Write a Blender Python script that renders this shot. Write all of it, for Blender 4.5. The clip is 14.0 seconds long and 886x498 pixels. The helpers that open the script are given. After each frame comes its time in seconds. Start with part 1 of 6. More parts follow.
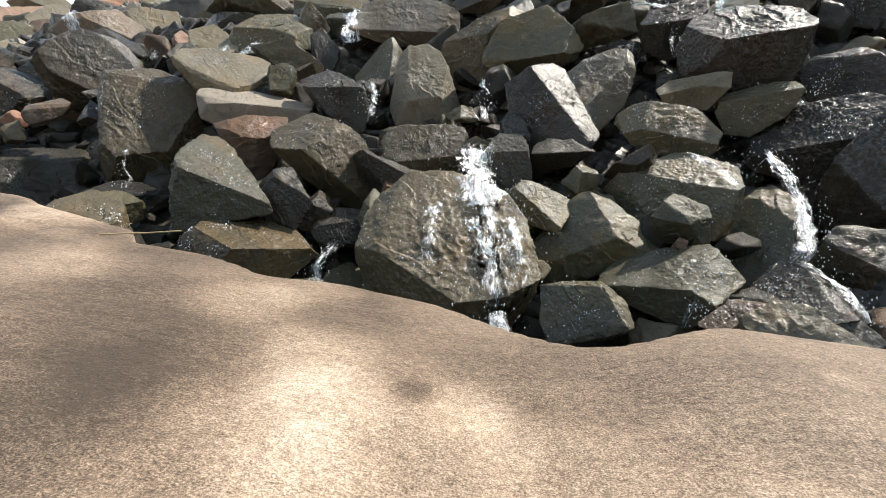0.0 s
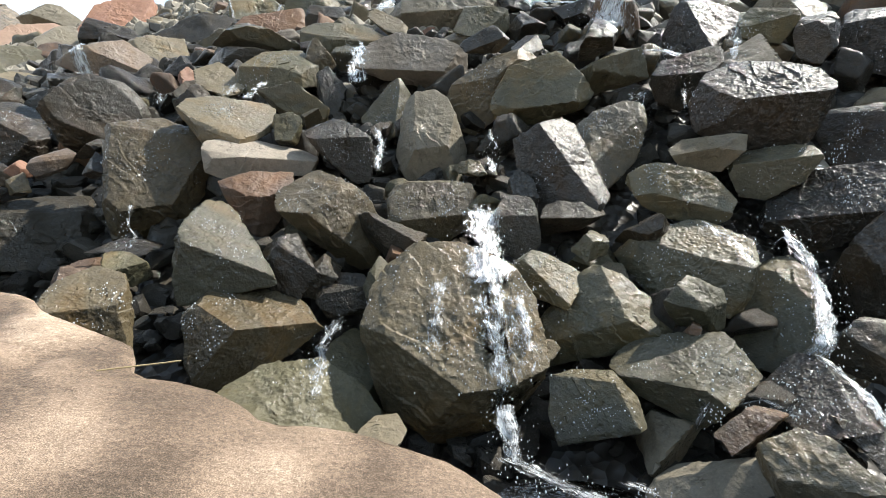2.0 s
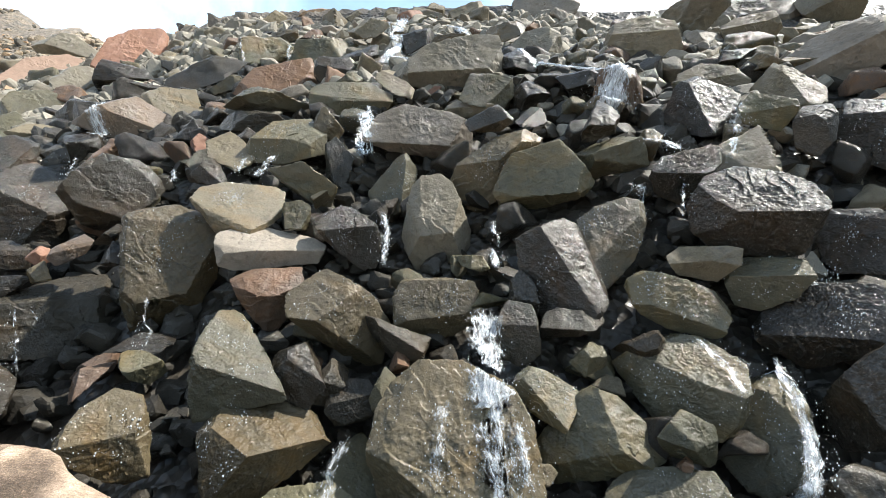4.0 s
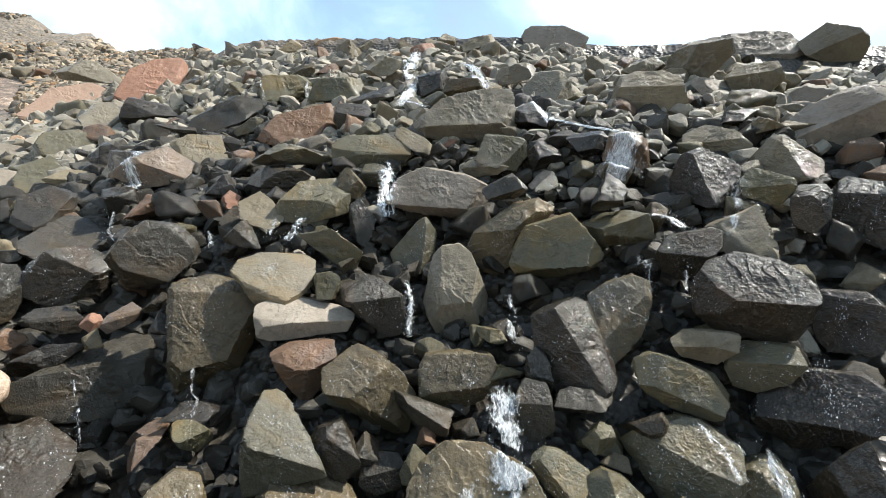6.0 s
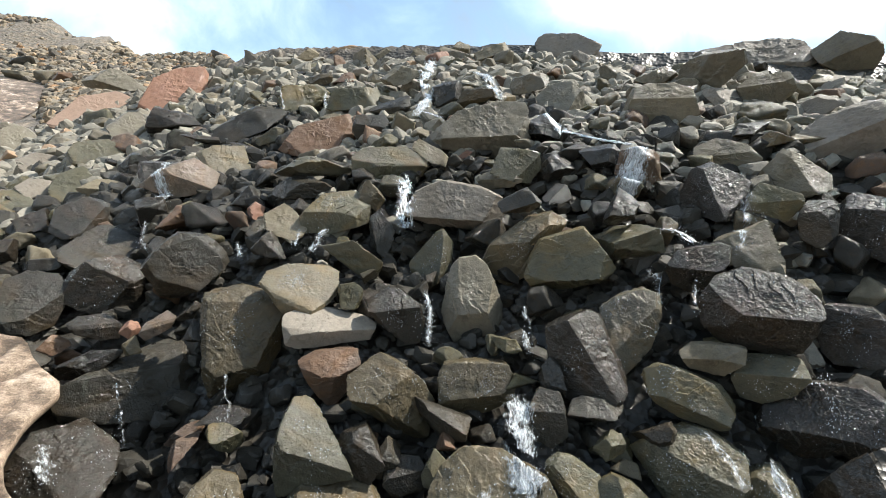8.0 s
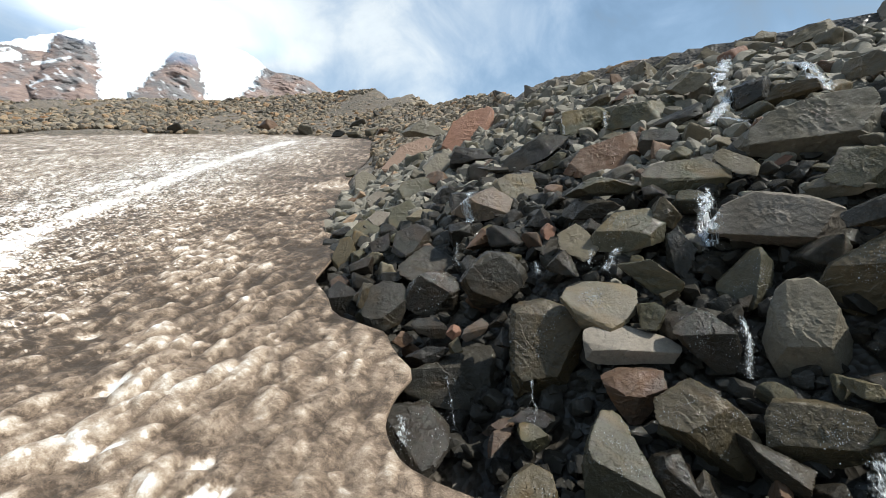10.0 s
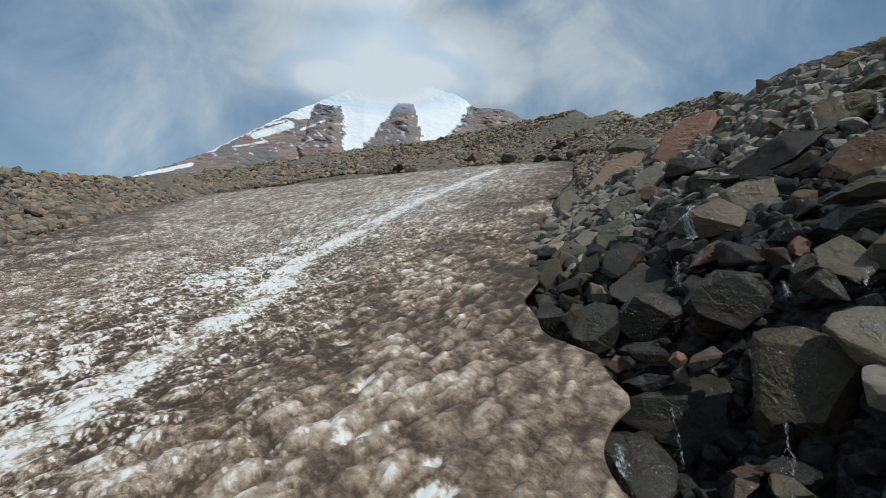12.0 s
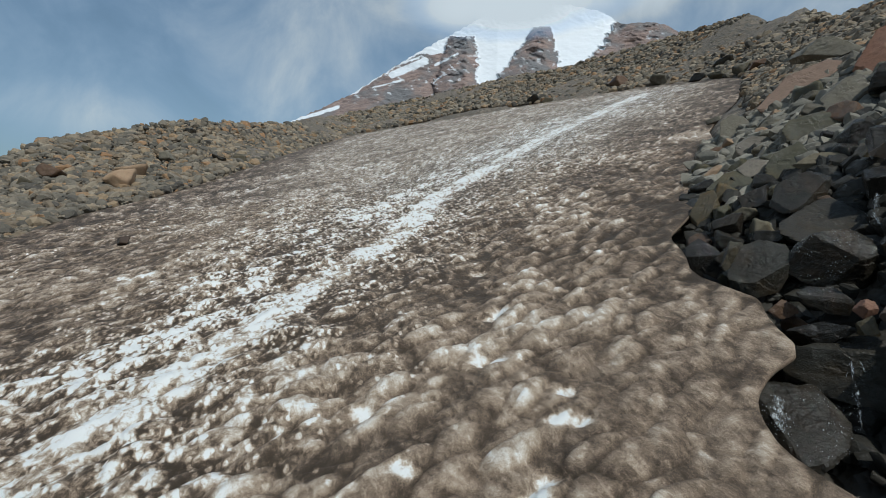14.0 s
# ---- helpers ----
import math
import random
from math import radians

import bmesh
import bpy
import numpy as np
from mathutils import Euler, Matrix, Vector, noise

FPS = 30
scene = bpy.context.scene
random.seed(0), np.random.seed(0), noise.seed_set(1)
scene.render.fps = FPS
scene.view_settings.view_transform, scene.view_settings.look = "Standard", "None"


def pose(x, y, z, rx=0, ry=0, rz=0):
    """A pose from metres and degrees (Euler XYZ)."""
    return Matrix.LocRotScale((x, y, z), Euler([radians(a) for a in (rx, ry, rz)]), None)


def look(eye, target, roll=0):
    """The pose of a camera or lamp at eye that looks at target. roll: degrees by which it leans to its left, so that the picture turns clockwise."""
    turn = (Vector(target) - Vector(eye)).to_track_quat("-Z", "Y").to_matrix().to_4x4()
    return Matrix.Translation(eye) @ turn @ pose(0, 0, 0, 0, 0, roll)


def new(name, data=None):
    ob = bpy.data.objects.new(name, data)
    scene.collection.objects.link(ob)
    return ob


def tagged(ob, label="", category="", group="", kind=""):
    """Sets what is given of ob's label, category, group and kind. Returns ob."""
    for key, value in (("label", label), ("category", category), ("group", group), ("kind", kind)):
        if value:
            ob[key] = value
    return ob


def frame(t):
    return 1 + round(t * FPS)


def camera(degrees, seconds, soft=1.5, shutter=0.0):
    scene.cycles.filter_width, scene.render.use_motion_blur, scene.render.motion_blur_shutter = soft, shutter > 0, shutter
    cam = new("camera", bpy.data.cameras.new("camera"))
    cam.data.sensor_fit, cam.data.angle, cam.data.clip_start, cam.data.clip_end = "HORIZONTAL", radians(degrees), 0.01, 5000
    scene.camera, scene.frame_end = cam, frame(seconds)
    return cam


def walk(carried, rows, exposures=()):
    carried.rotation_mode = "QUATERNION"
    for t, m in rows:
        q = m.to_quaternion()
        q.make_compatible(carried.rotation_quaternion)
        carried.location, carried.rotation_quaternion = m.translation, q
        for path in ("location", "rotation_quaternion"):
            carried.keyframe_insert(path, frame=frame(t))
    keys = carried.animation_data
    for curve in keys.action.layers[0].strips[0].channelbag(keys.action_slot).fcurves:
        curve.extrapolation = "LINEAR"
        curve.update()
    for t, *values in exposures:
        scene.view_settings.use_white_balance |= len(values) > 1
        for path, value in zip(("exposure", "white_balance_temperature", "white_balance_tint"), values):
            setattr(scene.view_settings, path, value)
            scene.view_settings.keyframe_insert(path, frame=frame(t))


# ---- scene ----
from mathutils.bvhtree import BVHTree

cam = camera(86.1, 14.0, soft=0.9)
PATH = [
    (0, (-0.003, 0.022, 0.471), (-0.002, 2.022, 0.454), -0.1),
    (0.5, (-0.003, 0.036, 0.477), (-0.007, 2.036, 0.46), -0.1),
    (1, (-0.005, 0.044, 0.555), (-0.014, 2.044, 0.534), -0.0),
    (1.5, (-0.006, 0.061, 0.68), (-0.021, 2.061, 0.661), -0.0),
    (2, (-0.006, 0.07, 0.824), (-0.031, 2.07, 0.802), 0.1),
    (2.5, (-0.015, 0.068, 0.956), (-0.048, 2.068, 0.935), 0.2),
    (3, (-0.006, 0.05, 1.089), (-0.049, 2.05, 1.067), 0.2),
    (3.5, (0.007, 0.021, 1.261), (-0.04, 2.021, 1.239), 0.3),
    (4, (0.005, -0.012, 1.416), (-0.045, 1.987, 1.391), 0.5),
    (6.5, (-0.124, -0.313, 2.003), (-0.198, 1.686, 1.97), 0.8),
    (7, (-0.127, -0.349, 2.037), (-0.206, 1.649, 2.006), 0.9),
    (7.2, (-0.125, -0.366, 2.051), (-0.208, 1.632, 2.017), 0.9),
    (9.3, (-0.295, -0.572, 2.038), (-0.842, 1.351, 2.013), 1.2),
    (9.5, (-0.323, -0.603, 2.036), (-1.047, 1.262, 2.031), 1.2),
    (10, (-0.387, -0.674, 2.035), (-1.505, 0.984, 2.061), 1.1),
    (10.5, (-0.41, -0.704, 2.023), (-1.777, 0.755, 2.065), 1.1),
    (11, (-0.402, -0.707, 2.024), (-1.93, 0.581, 2.074), 1.1),
    (11.5, (-0.389, -0.731, 2.017), (-2.012, 0.433, 2.112), 0.9),
    (12, (-0.401, -0.757, 1.995), (-2.096, 0.298, 2.105), 1.0),
    (12.5, (-0.424, -0.806, 1.965), (-2.19, 0.133, 2.01), 1.0),
    (13, (-0.428, -0.808, 1.942), (-2.284, -0.068, 1.848), 1.1),
    (13.5, (-0.427, -0.789, 1.942), (-2.337, -0.219, 1.775), 1.1),
    (14, (-0.398, -0.774, 1.975), (-2.312, -0.221, 1.805), 1.1),
]
EXPOSURE = [(0, 0.75, 6850, 9), (1.5, 0.97, 6700, 8), (3, 1.2, 6600, 8), (4.5, 1.15, 6600, 8), (7, 0.9, 6600, 7), (9.5, 0.42, 6500, 7), (10.5, -0.3, 6300, 5), (11.5, -0.72, 6100, 4), (12.5, -0.92, 6000, 3), (14, -0.92, 5980, 3)]
walk(cam, [(t, look(eye, target, roll)) for t, eye, target, roll in PATH], EXPOSURE)

# ---- light ----
SUN = Vector((0.56, 0.15, 0.81)).normalized()
world = bpy.data.worlds.new("sky")
scene.world = world
world.use_nodes = True
wn, wl = world.node_tree.nodes, world.node_tree.links
sky = wn.new("ShaderNodeTexSky")
sky.sky_type = "NISHITA"
sky.sun_disc = False
sky.sun_elevation = math.asin(SUN.z)
sky.sun_rotation = math.atan2(SUN.x, SUN.y)
sky.altitude = 400
sky.air_density = 1.1
sky.dust_density = 1.2
sky.ozone_density = 1.6
haze = wn.new("ShaderNodeHueSaturation")
haze.inputs["Saturation"].default_value = 0.55
wl.new(sky.outputs[0], haze.inputs["Color"])
veil = wn.new("ShaderNodeMix")
veil.data_type, veil.blend_type = "RGBA", "MULTIPLY"
veil.inputs[0].default_value = 1.0
veil.inputs[7].default_value = (0.91, 1.02, 1.05, 1)
wl.new(haze.outputs[0], veil.inputs[6])
wl.new(veil.outputs[2], wn["Background"].inputs[0])
wn["Background"].inputs[1].default_value = 0.11
sun = new("sun", bpy.data.lights.new("sun", "SUN"))
sun.data.energy = 5.0
sun.data.angle = radians(0.53)
sun.data.color = (1.0, 0.955, 0.89)
sun.matrix_world = look((0, 0, 30), Vector((0, 0, 30)) - SUN)


# ---- materials ----
def nodes(name):
    m = bpy.data.materials.new(name)
    m.use_nodes = True
    return m, m.node_tree.nodes, m.node_tree.links, m.node_tree.nodes["Principled BSDF"]


def noise_tex(n, l, vec, scale, detail=6.0, rough=0.6, dist=0.0):
    t = n.new("ShaderNodeTexNoise")
    t.inputs["Scale"].default_value = scale
    t.inputs["Detail"].default_value = detail
    t.inputs["Roughness"].default_value = rough
    t.inputs["Distortion"].default_value = dist
    l.new(vec, t.inputs["Vector"])
    return t.outputs[0]


def ramp(n, l, fac, a, b, lo=(0, 0, 0), hi=(1, 1, 1)):
    r = n.new("ShaderNodeValToRGB")
    r.color_ramp.elements[0].position, r.color_ramp.elements[1].position = a, b
    r.color_ramp.elements[0].color, r.color_ramp.elements[1].color = (*lo, 1), (*hi, 1)
    l.new(fac, r.inputs[0])
    return r.outputs[0]


def mix(n, l, fac, a, b, kind="MIX"):
    m = n.new("ShaderNodeMix")
    m.data_type, m.blend_type = "RGBA", kind
    for value, k in ((fac, 0), (a, 6), (b, 7)):
        if isinstance(value, (int, float)):
            m.inputs[k].default_value = value
        elif isinstance(value, tuple):
            m.inputs[k].default_value = (*value, 1)
        else:
            l.new(value, m.inputs[k])
    return m.outputs[2]


def bump(n, l, height, strength, distance, normal=None):
    b = n.new("ShaderNodeBump")
    b.inputs["Strength"].default_value = strength
    b.inputs["Distance"].default_value = distance
    l.new(height, b.inputs["Height"])
    if normal is not None:
        l.new(normal, b.inputs["Normal"])
    return b.outputs[0]


def shifted(n, l):
    """Object coordinates, moved by a random step for every object."""
    tc, info = n.new("ShaderNodeTexCoord"), n.new("ShaderNodeObjectInfo")
    v = n.new("ShaderNodeVectorMath")
    v.operation = "MULTIPLY_ADD"
    l.new(info.outputs["Random"], v.inputs[0])
    v.inputs[1].default_value = (37.0, 53.0, 71.0)
    l.new(tc.outputs["Object"], v.inputs[2])
    return v.outputs[0], info.outputs["Random"]


def ridged(n, l, vec, scale, detail=6.0, rough=0.6):
    t = n.new("ShaderNodeTexNoise")
    t.noise_type = "RIDGED_MULTIFRACTAL"
    t.inputs["Scale"].default_value = scale
    t.inputs["Detail"].default_value = detail
    t.inputs["Roughness"].default_value = rough
    l.new(vec, t.inputs["Vector"])
    return t.outputs[0]


def math_node(n, l, kind, *values):
    m = n.new("ShaderNodeMath")
    m.operation = kind
    for k, value in enumerate(values):
        if isinstance(value, (int, float)):
            m.inputs[k].default_value = value
        else:
            l.new(value, m.inputs[k])
    return m.outputs[0]


def rock_material(name, base, tint, wet=0.0, island=False):
    """Volcanic rock: fine grain, faint bedding, pits and cracks; wet: how much of it a water film covers."""
    m, n, l, p = nodes(name)
    vec, rnd = shifted(n, l)
    if island:
        rnd = n.new("ShaderNodeNewGeometry").outputs["Random Per Island"]
    big = noise_tex(n, l, vec, 3.2, 7, 0.6, 0.3)
    mid = noise_tex(n, l, vec, 19.0, 6, 0.60, 0.2)
    fine = noise_tex(n, l, vec, 120.0, 4, 0.65)
    crack = ridged(n, l, vec, 7.0, 7, 0.62)
    col = mix(n, l, ramp(n, l, big, 0.22, 0.80), base, tint)
    dark = tuple(c * 0.55 for c in base)
    col = mix(n, l, ramp(n, l, mid, 0.26, 0.52, (0.55, 0.55, 0.55), (0, 0, 0)), col, dark)
    pale = tuple(min(0.62, c * 1.4 + 0.02) for c in tint)
    col = mix(n, l, ramp(n, l, fine, 0.50, 0.85, (0, 0, 0), (0.45, 0.45, 0.45)), col, pale)
    if wet > 0.5:
        stain = ramp(n, l, noise_tex(n, l, vec, 2.1, 5, 0.62, 0.8), 0.50, 0.68, (0, 0, 0), (0.65,) * 3)
        col = mix(n, l, stain, col, tuple(c * k for c, k in zip(tint, (1.25, 0.95, 0.55))))
    hsv = n.new("ShaderNodeHueSaturation")
    mr = n.new("ShaderNodeMapRange")
    mr.inputs[3].default_value, mr.inputs[4].default_value = 0.75, 1.25
    l.new(rnd, mr.inputs[0])
    l.new(mr.outputs[0], hsv.inputs["Value"])
    l.new(col, hsv.inputs["Color"])
    l.new(hsv.outputs[0], p.inputs["Base Color"])
    warp = n.new("ShaderNodeVectorMath")
    warp.operation = "MULTIPLY_ADD"
    wob = n.new("ShaderNodeTexNoise")
    wob.inputs["Scale"].default_value = 9.0
    wob.inputs["Detail"].default_value = 3.0
    l.new(vec, wob.inputs["Vector"])
    l.new(wob.outputs["Color"], warp.inputs[0])
    warp.inputs[1].default_value = (0.16, 0.16, 0.16)
    l.new(vec, warp.inputs[2])
    chips = n.new("ShaderNodeTexVoronoi")
    chips.inputs["Scale"].default_value = 15.0
    l.new(warp.outputs[0], chips.inputs["Vector"])
    chips = chips.outputs["Distance"]
    nb = bump(n, l, chips, 0.3, 0.005)
    nb = bump(n, l, crack, 0.25, 0.005, nb)
    nb = bump(n, l, noise_tex(n, l, vec, 42.0, 4, 0.6, 0.3), 0.9, 0.0046, nb)
    nb = bump(n, l, fine, 0.7, 0.0018, nb)
    l.new(nb, p.inputs["Normal"])
    if wet > 0:
        rg = n.new("ShaderNodeMapRange")
        rg.inputs[1].default_value, rg.inputs[2].default_value = 0.3, 0.7
        rg.inputs[3].default_value, rg.inputs[4].default_value = 0.66 - 0.26 * wet, 0.76 - 0.26 * wet
        l.new(mid, rg.inputs[0])
        l.new(rg.outputs[0], p.inputs["Roughness"])
        p.inputs["Specular IOR Level"].default_value = 0.14
        runs = n.new("ShaderNodeMapping")
        runs.inputs["Scale"].default_value = (1.0, 0.7, 0.35)
        l.new(vec, runs.inputs["Vector"])
        film = ramp(n, l, noise_tex(n, l, runs.outputs[0], 6.0, 4, 0.55, 0.4), 0.46 - 0.24 * wet, 0.66 - 0.24 * wet)
        beads = ramp(n, l, noise_tex(n, l, vec, 75.0, 3, 0.6), 0.40, 0.60, (0.12,) * 3, (0.95,) * 3)
        l.new(math_node(n, l, "MULTIPLY", film, beads), p.inputs["Coat Weight"])
        p.inputs["Coat Roughness"].default_value = 0.15
        p.inputs["Coat IOR"].default_value = 1.6
        cb = bump(n, l, crack, 0.2, 0.004)
        cb = bump(n, l, noise_tex(n, l, vec, 30.0, 3, 0.6, 0.6), 1.0, 0.0100, cb)
        cb = bump(n, l, noise_tex(n, l, vec, 85.0, 2, 0.6), 1.0, 0.0110, cb)
        l.new(cb, p.inputs["Coat Normal"])
    else:
        l.new(ramp(n, l, mid, 0.3, 0.7, (0.72,) * 3, (0.92,) * 3), p.inputs["Roughness"])
    return m


ROCK = {
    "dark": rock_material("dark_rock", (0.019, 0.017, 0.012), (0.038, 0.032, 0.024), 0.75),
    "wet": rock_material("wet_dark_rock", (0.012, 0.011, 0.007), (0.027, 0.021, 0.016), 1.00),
    "slate": rock_material("slate_rock", (0.056, 0.050, 0.030), (0.106, 0.095, 0.056), 0.65),
    "grey": rock_material("grey_rock", (0.102, 0.084, 0.058), (0.174, 0.147, 0.100), 0.25),
    "pale": rock_material("pale_rock", (0.158, 0.137, 0.112), (0.246, 0.213, 0.175), 0.12),
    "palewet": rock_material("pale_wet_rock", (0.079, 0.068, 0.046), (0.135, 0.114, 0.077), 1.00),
    "white": rock_material("whitish_rock", (0.577, 0.535, 0.337), (0.577, 0.535, 0.342), 0.0),
    "olive": rock_material("olive_rock", (0.055, 0.050, 0.033), (0.103, 0.094, 0.061), 0.85),
    "brown": rock_material("brown_wet_rock", (0.058, 0.046, 0.027), (0.104, 0.082, 0.047), 0.95),
    "tan": rock_material("tan_rock", (0.125, 0.110, 0.084), (0.195, 0.172, 0.132), 0.20),
    "ochre": rock_material("ochre_rock", (0.124, 0.094, 0.068), (0.200, 0.150, 0.108), 0.80),
    "orange": rock_material("orange_rock", (0.278, 0.175, 0.105), (0.350, 0.245, 0.155), 0.0),
    "pink": rock_material("pinkish_rock", (0.263, 0.170, 0.123), (0.324, 0.221, 0.166), 0.0),
    "pinkwet": rock_material("pink_wet_rock", (0.078, 0.061, 0.049), (0.122, 0.094, 0.075), 0.70),
    "red": rock_material("red_rock", (0.201, 0.105, 0.072), (0.278, 0.160, 0.112), 0.20),
    "redgrey": rock_material("red_grey_rock", (0.078, 0.058, 0.043), (0.111, 0.071, 0.050), 0.55),
    "rust": rock_material("rusty_rock", (0.096, 0.058, 0.036), (0.141, 0.081, 0.047), 0.50),
    "rustwet": rock_material("rusty_wet_rock", (0.051, 0.033, 0.017), (0.087, 0.048, 0.024), 1.00),
    "round": rock_material("rounded_dark_rock", (0.036, 0.035, 0.023), (0.070, 0.067, 0.042), 0.60),
}


def scree_material():
    """Dry stones of many kinds: grey, brown, tan and rusty ones lie side by side."""
    m, n, l, p = nodes("scree")
    vec = n.new("ShaderNodeTexCoord").outputs["Object"]
    rnd = n.new("ShaderNodeNewGeometry").outputs["Random Per Island"]
    r = n.new("ShaderNodeValToRGB")
    e = r.color_ramp.elements
    e[0].position, e[0].color = 0.0, (0.096, 0.084, 0.070, 1)
    e[1].position, e[1].color = 1.0, (0.360, 0.198, 0.096, 1)
    for pos, c in ((0.22, (0.180, 0.156, 0.122)), (0.45, (0.258, 0.218, 0.166)), (0.62, (0.228, 0.168, 0.110)), (0.78, (0.360, 0.300, 0.222)), (0.90, (0.384, 0.282, 0.174))):
        e.new(pos).color = (*c, 1)
    l.new(rnd, r.inputs[0])
    t = noise_tex(n, l, vec, 9.0, 7, 0.66, 0.3)
    shade = mix(n, l, 1.0, r.outputs[0], ramp(n, l, t, 0.3, 0.7, (0.6,) * 3, (1.0,) * 3), "MULTIPLY")
    l.new(shade, p.inputs["Base Color"])
    p.inputs["Roughness"].default_value = 0.85
    l.new(bump(n, l, t, 0.8, 0.04), p.inputs["Normal"])
    return m


SCREE = scree_material()
DRY_RUBBLE = rock_material("grey_rubble", (0.150, 0.138, 0.112), (0.290, 0.262, 0.212), 0.0, True)
# wet rubble, its colour darkened further for the shade deep in the gaps
RUBBLE = rock_material("wet_shaded_rubble", (0.022, 0.020, 0.016), (0.050, 0.044, 0.035), 0.35, True)


def gravel_material():
    """Wet grit near the stream, darkened for the shade of the gaps, dry brown scree further off."""
    m, n, l, p = nodes("gravel")
    vec = n.new("ShaderNodeTexCoord").outputs["Object"]
    v = n.new("ShaderNodeTexVoronoi")
    v.inputs["Scale"].default_value = 3.5
    l.new(vec, v.inputs["Vector"])
    v2 = n.new("ShaderNodeTexVoronoi")
    v2.inputs["Scale"].default_value = 16.0
    l.new(vec, v2.inputs["Vector"])
    big = noise_tex(n, l, vec, 0.12, 4)
    mid = noise_tex(n, l, vec, 1.6, 8, 0.7)
    col = mix(n, l, ramp(n, l, big, 0.4, 0.62), (0.170, 0.136, 0.100), (0.235, 0.185, 0.138))
    col = mix(n, l, ramp(n, l, mid, 0.4, 0.62), col, (0.115, 0.104, 0.090))
    grain = mix(n, l, 0.5, v.outputs["Color"], v2.outputs["Color"])
    bw = n.new("ShaderNodeRGBToBW")
    l.new(grain, bw.inputs[0])
    col = mix(n, l, 0.65, col, bw.outputs[0], "OVERLAY")
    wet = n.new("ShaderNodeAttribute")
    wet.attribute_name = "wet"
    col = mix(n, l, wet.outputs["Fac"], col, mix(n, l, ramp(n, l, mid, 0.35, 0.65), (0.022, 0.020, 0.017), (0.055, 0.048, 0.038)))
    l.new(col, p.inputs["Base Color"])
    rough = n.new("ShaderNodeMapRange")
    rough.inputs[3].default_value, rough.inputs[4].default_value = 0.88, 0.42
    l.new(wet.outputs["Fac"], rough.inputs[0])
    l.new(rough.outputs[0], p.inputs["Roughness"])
    nb = bump(n, l, v.outputs["Distance"], 0.9, 0.12)
    nb = bump(n, l, v2.outputs["Distance"], 0.8, 0.03, nb)
    l.new(nb, p.inputs["Normal"])
    return m


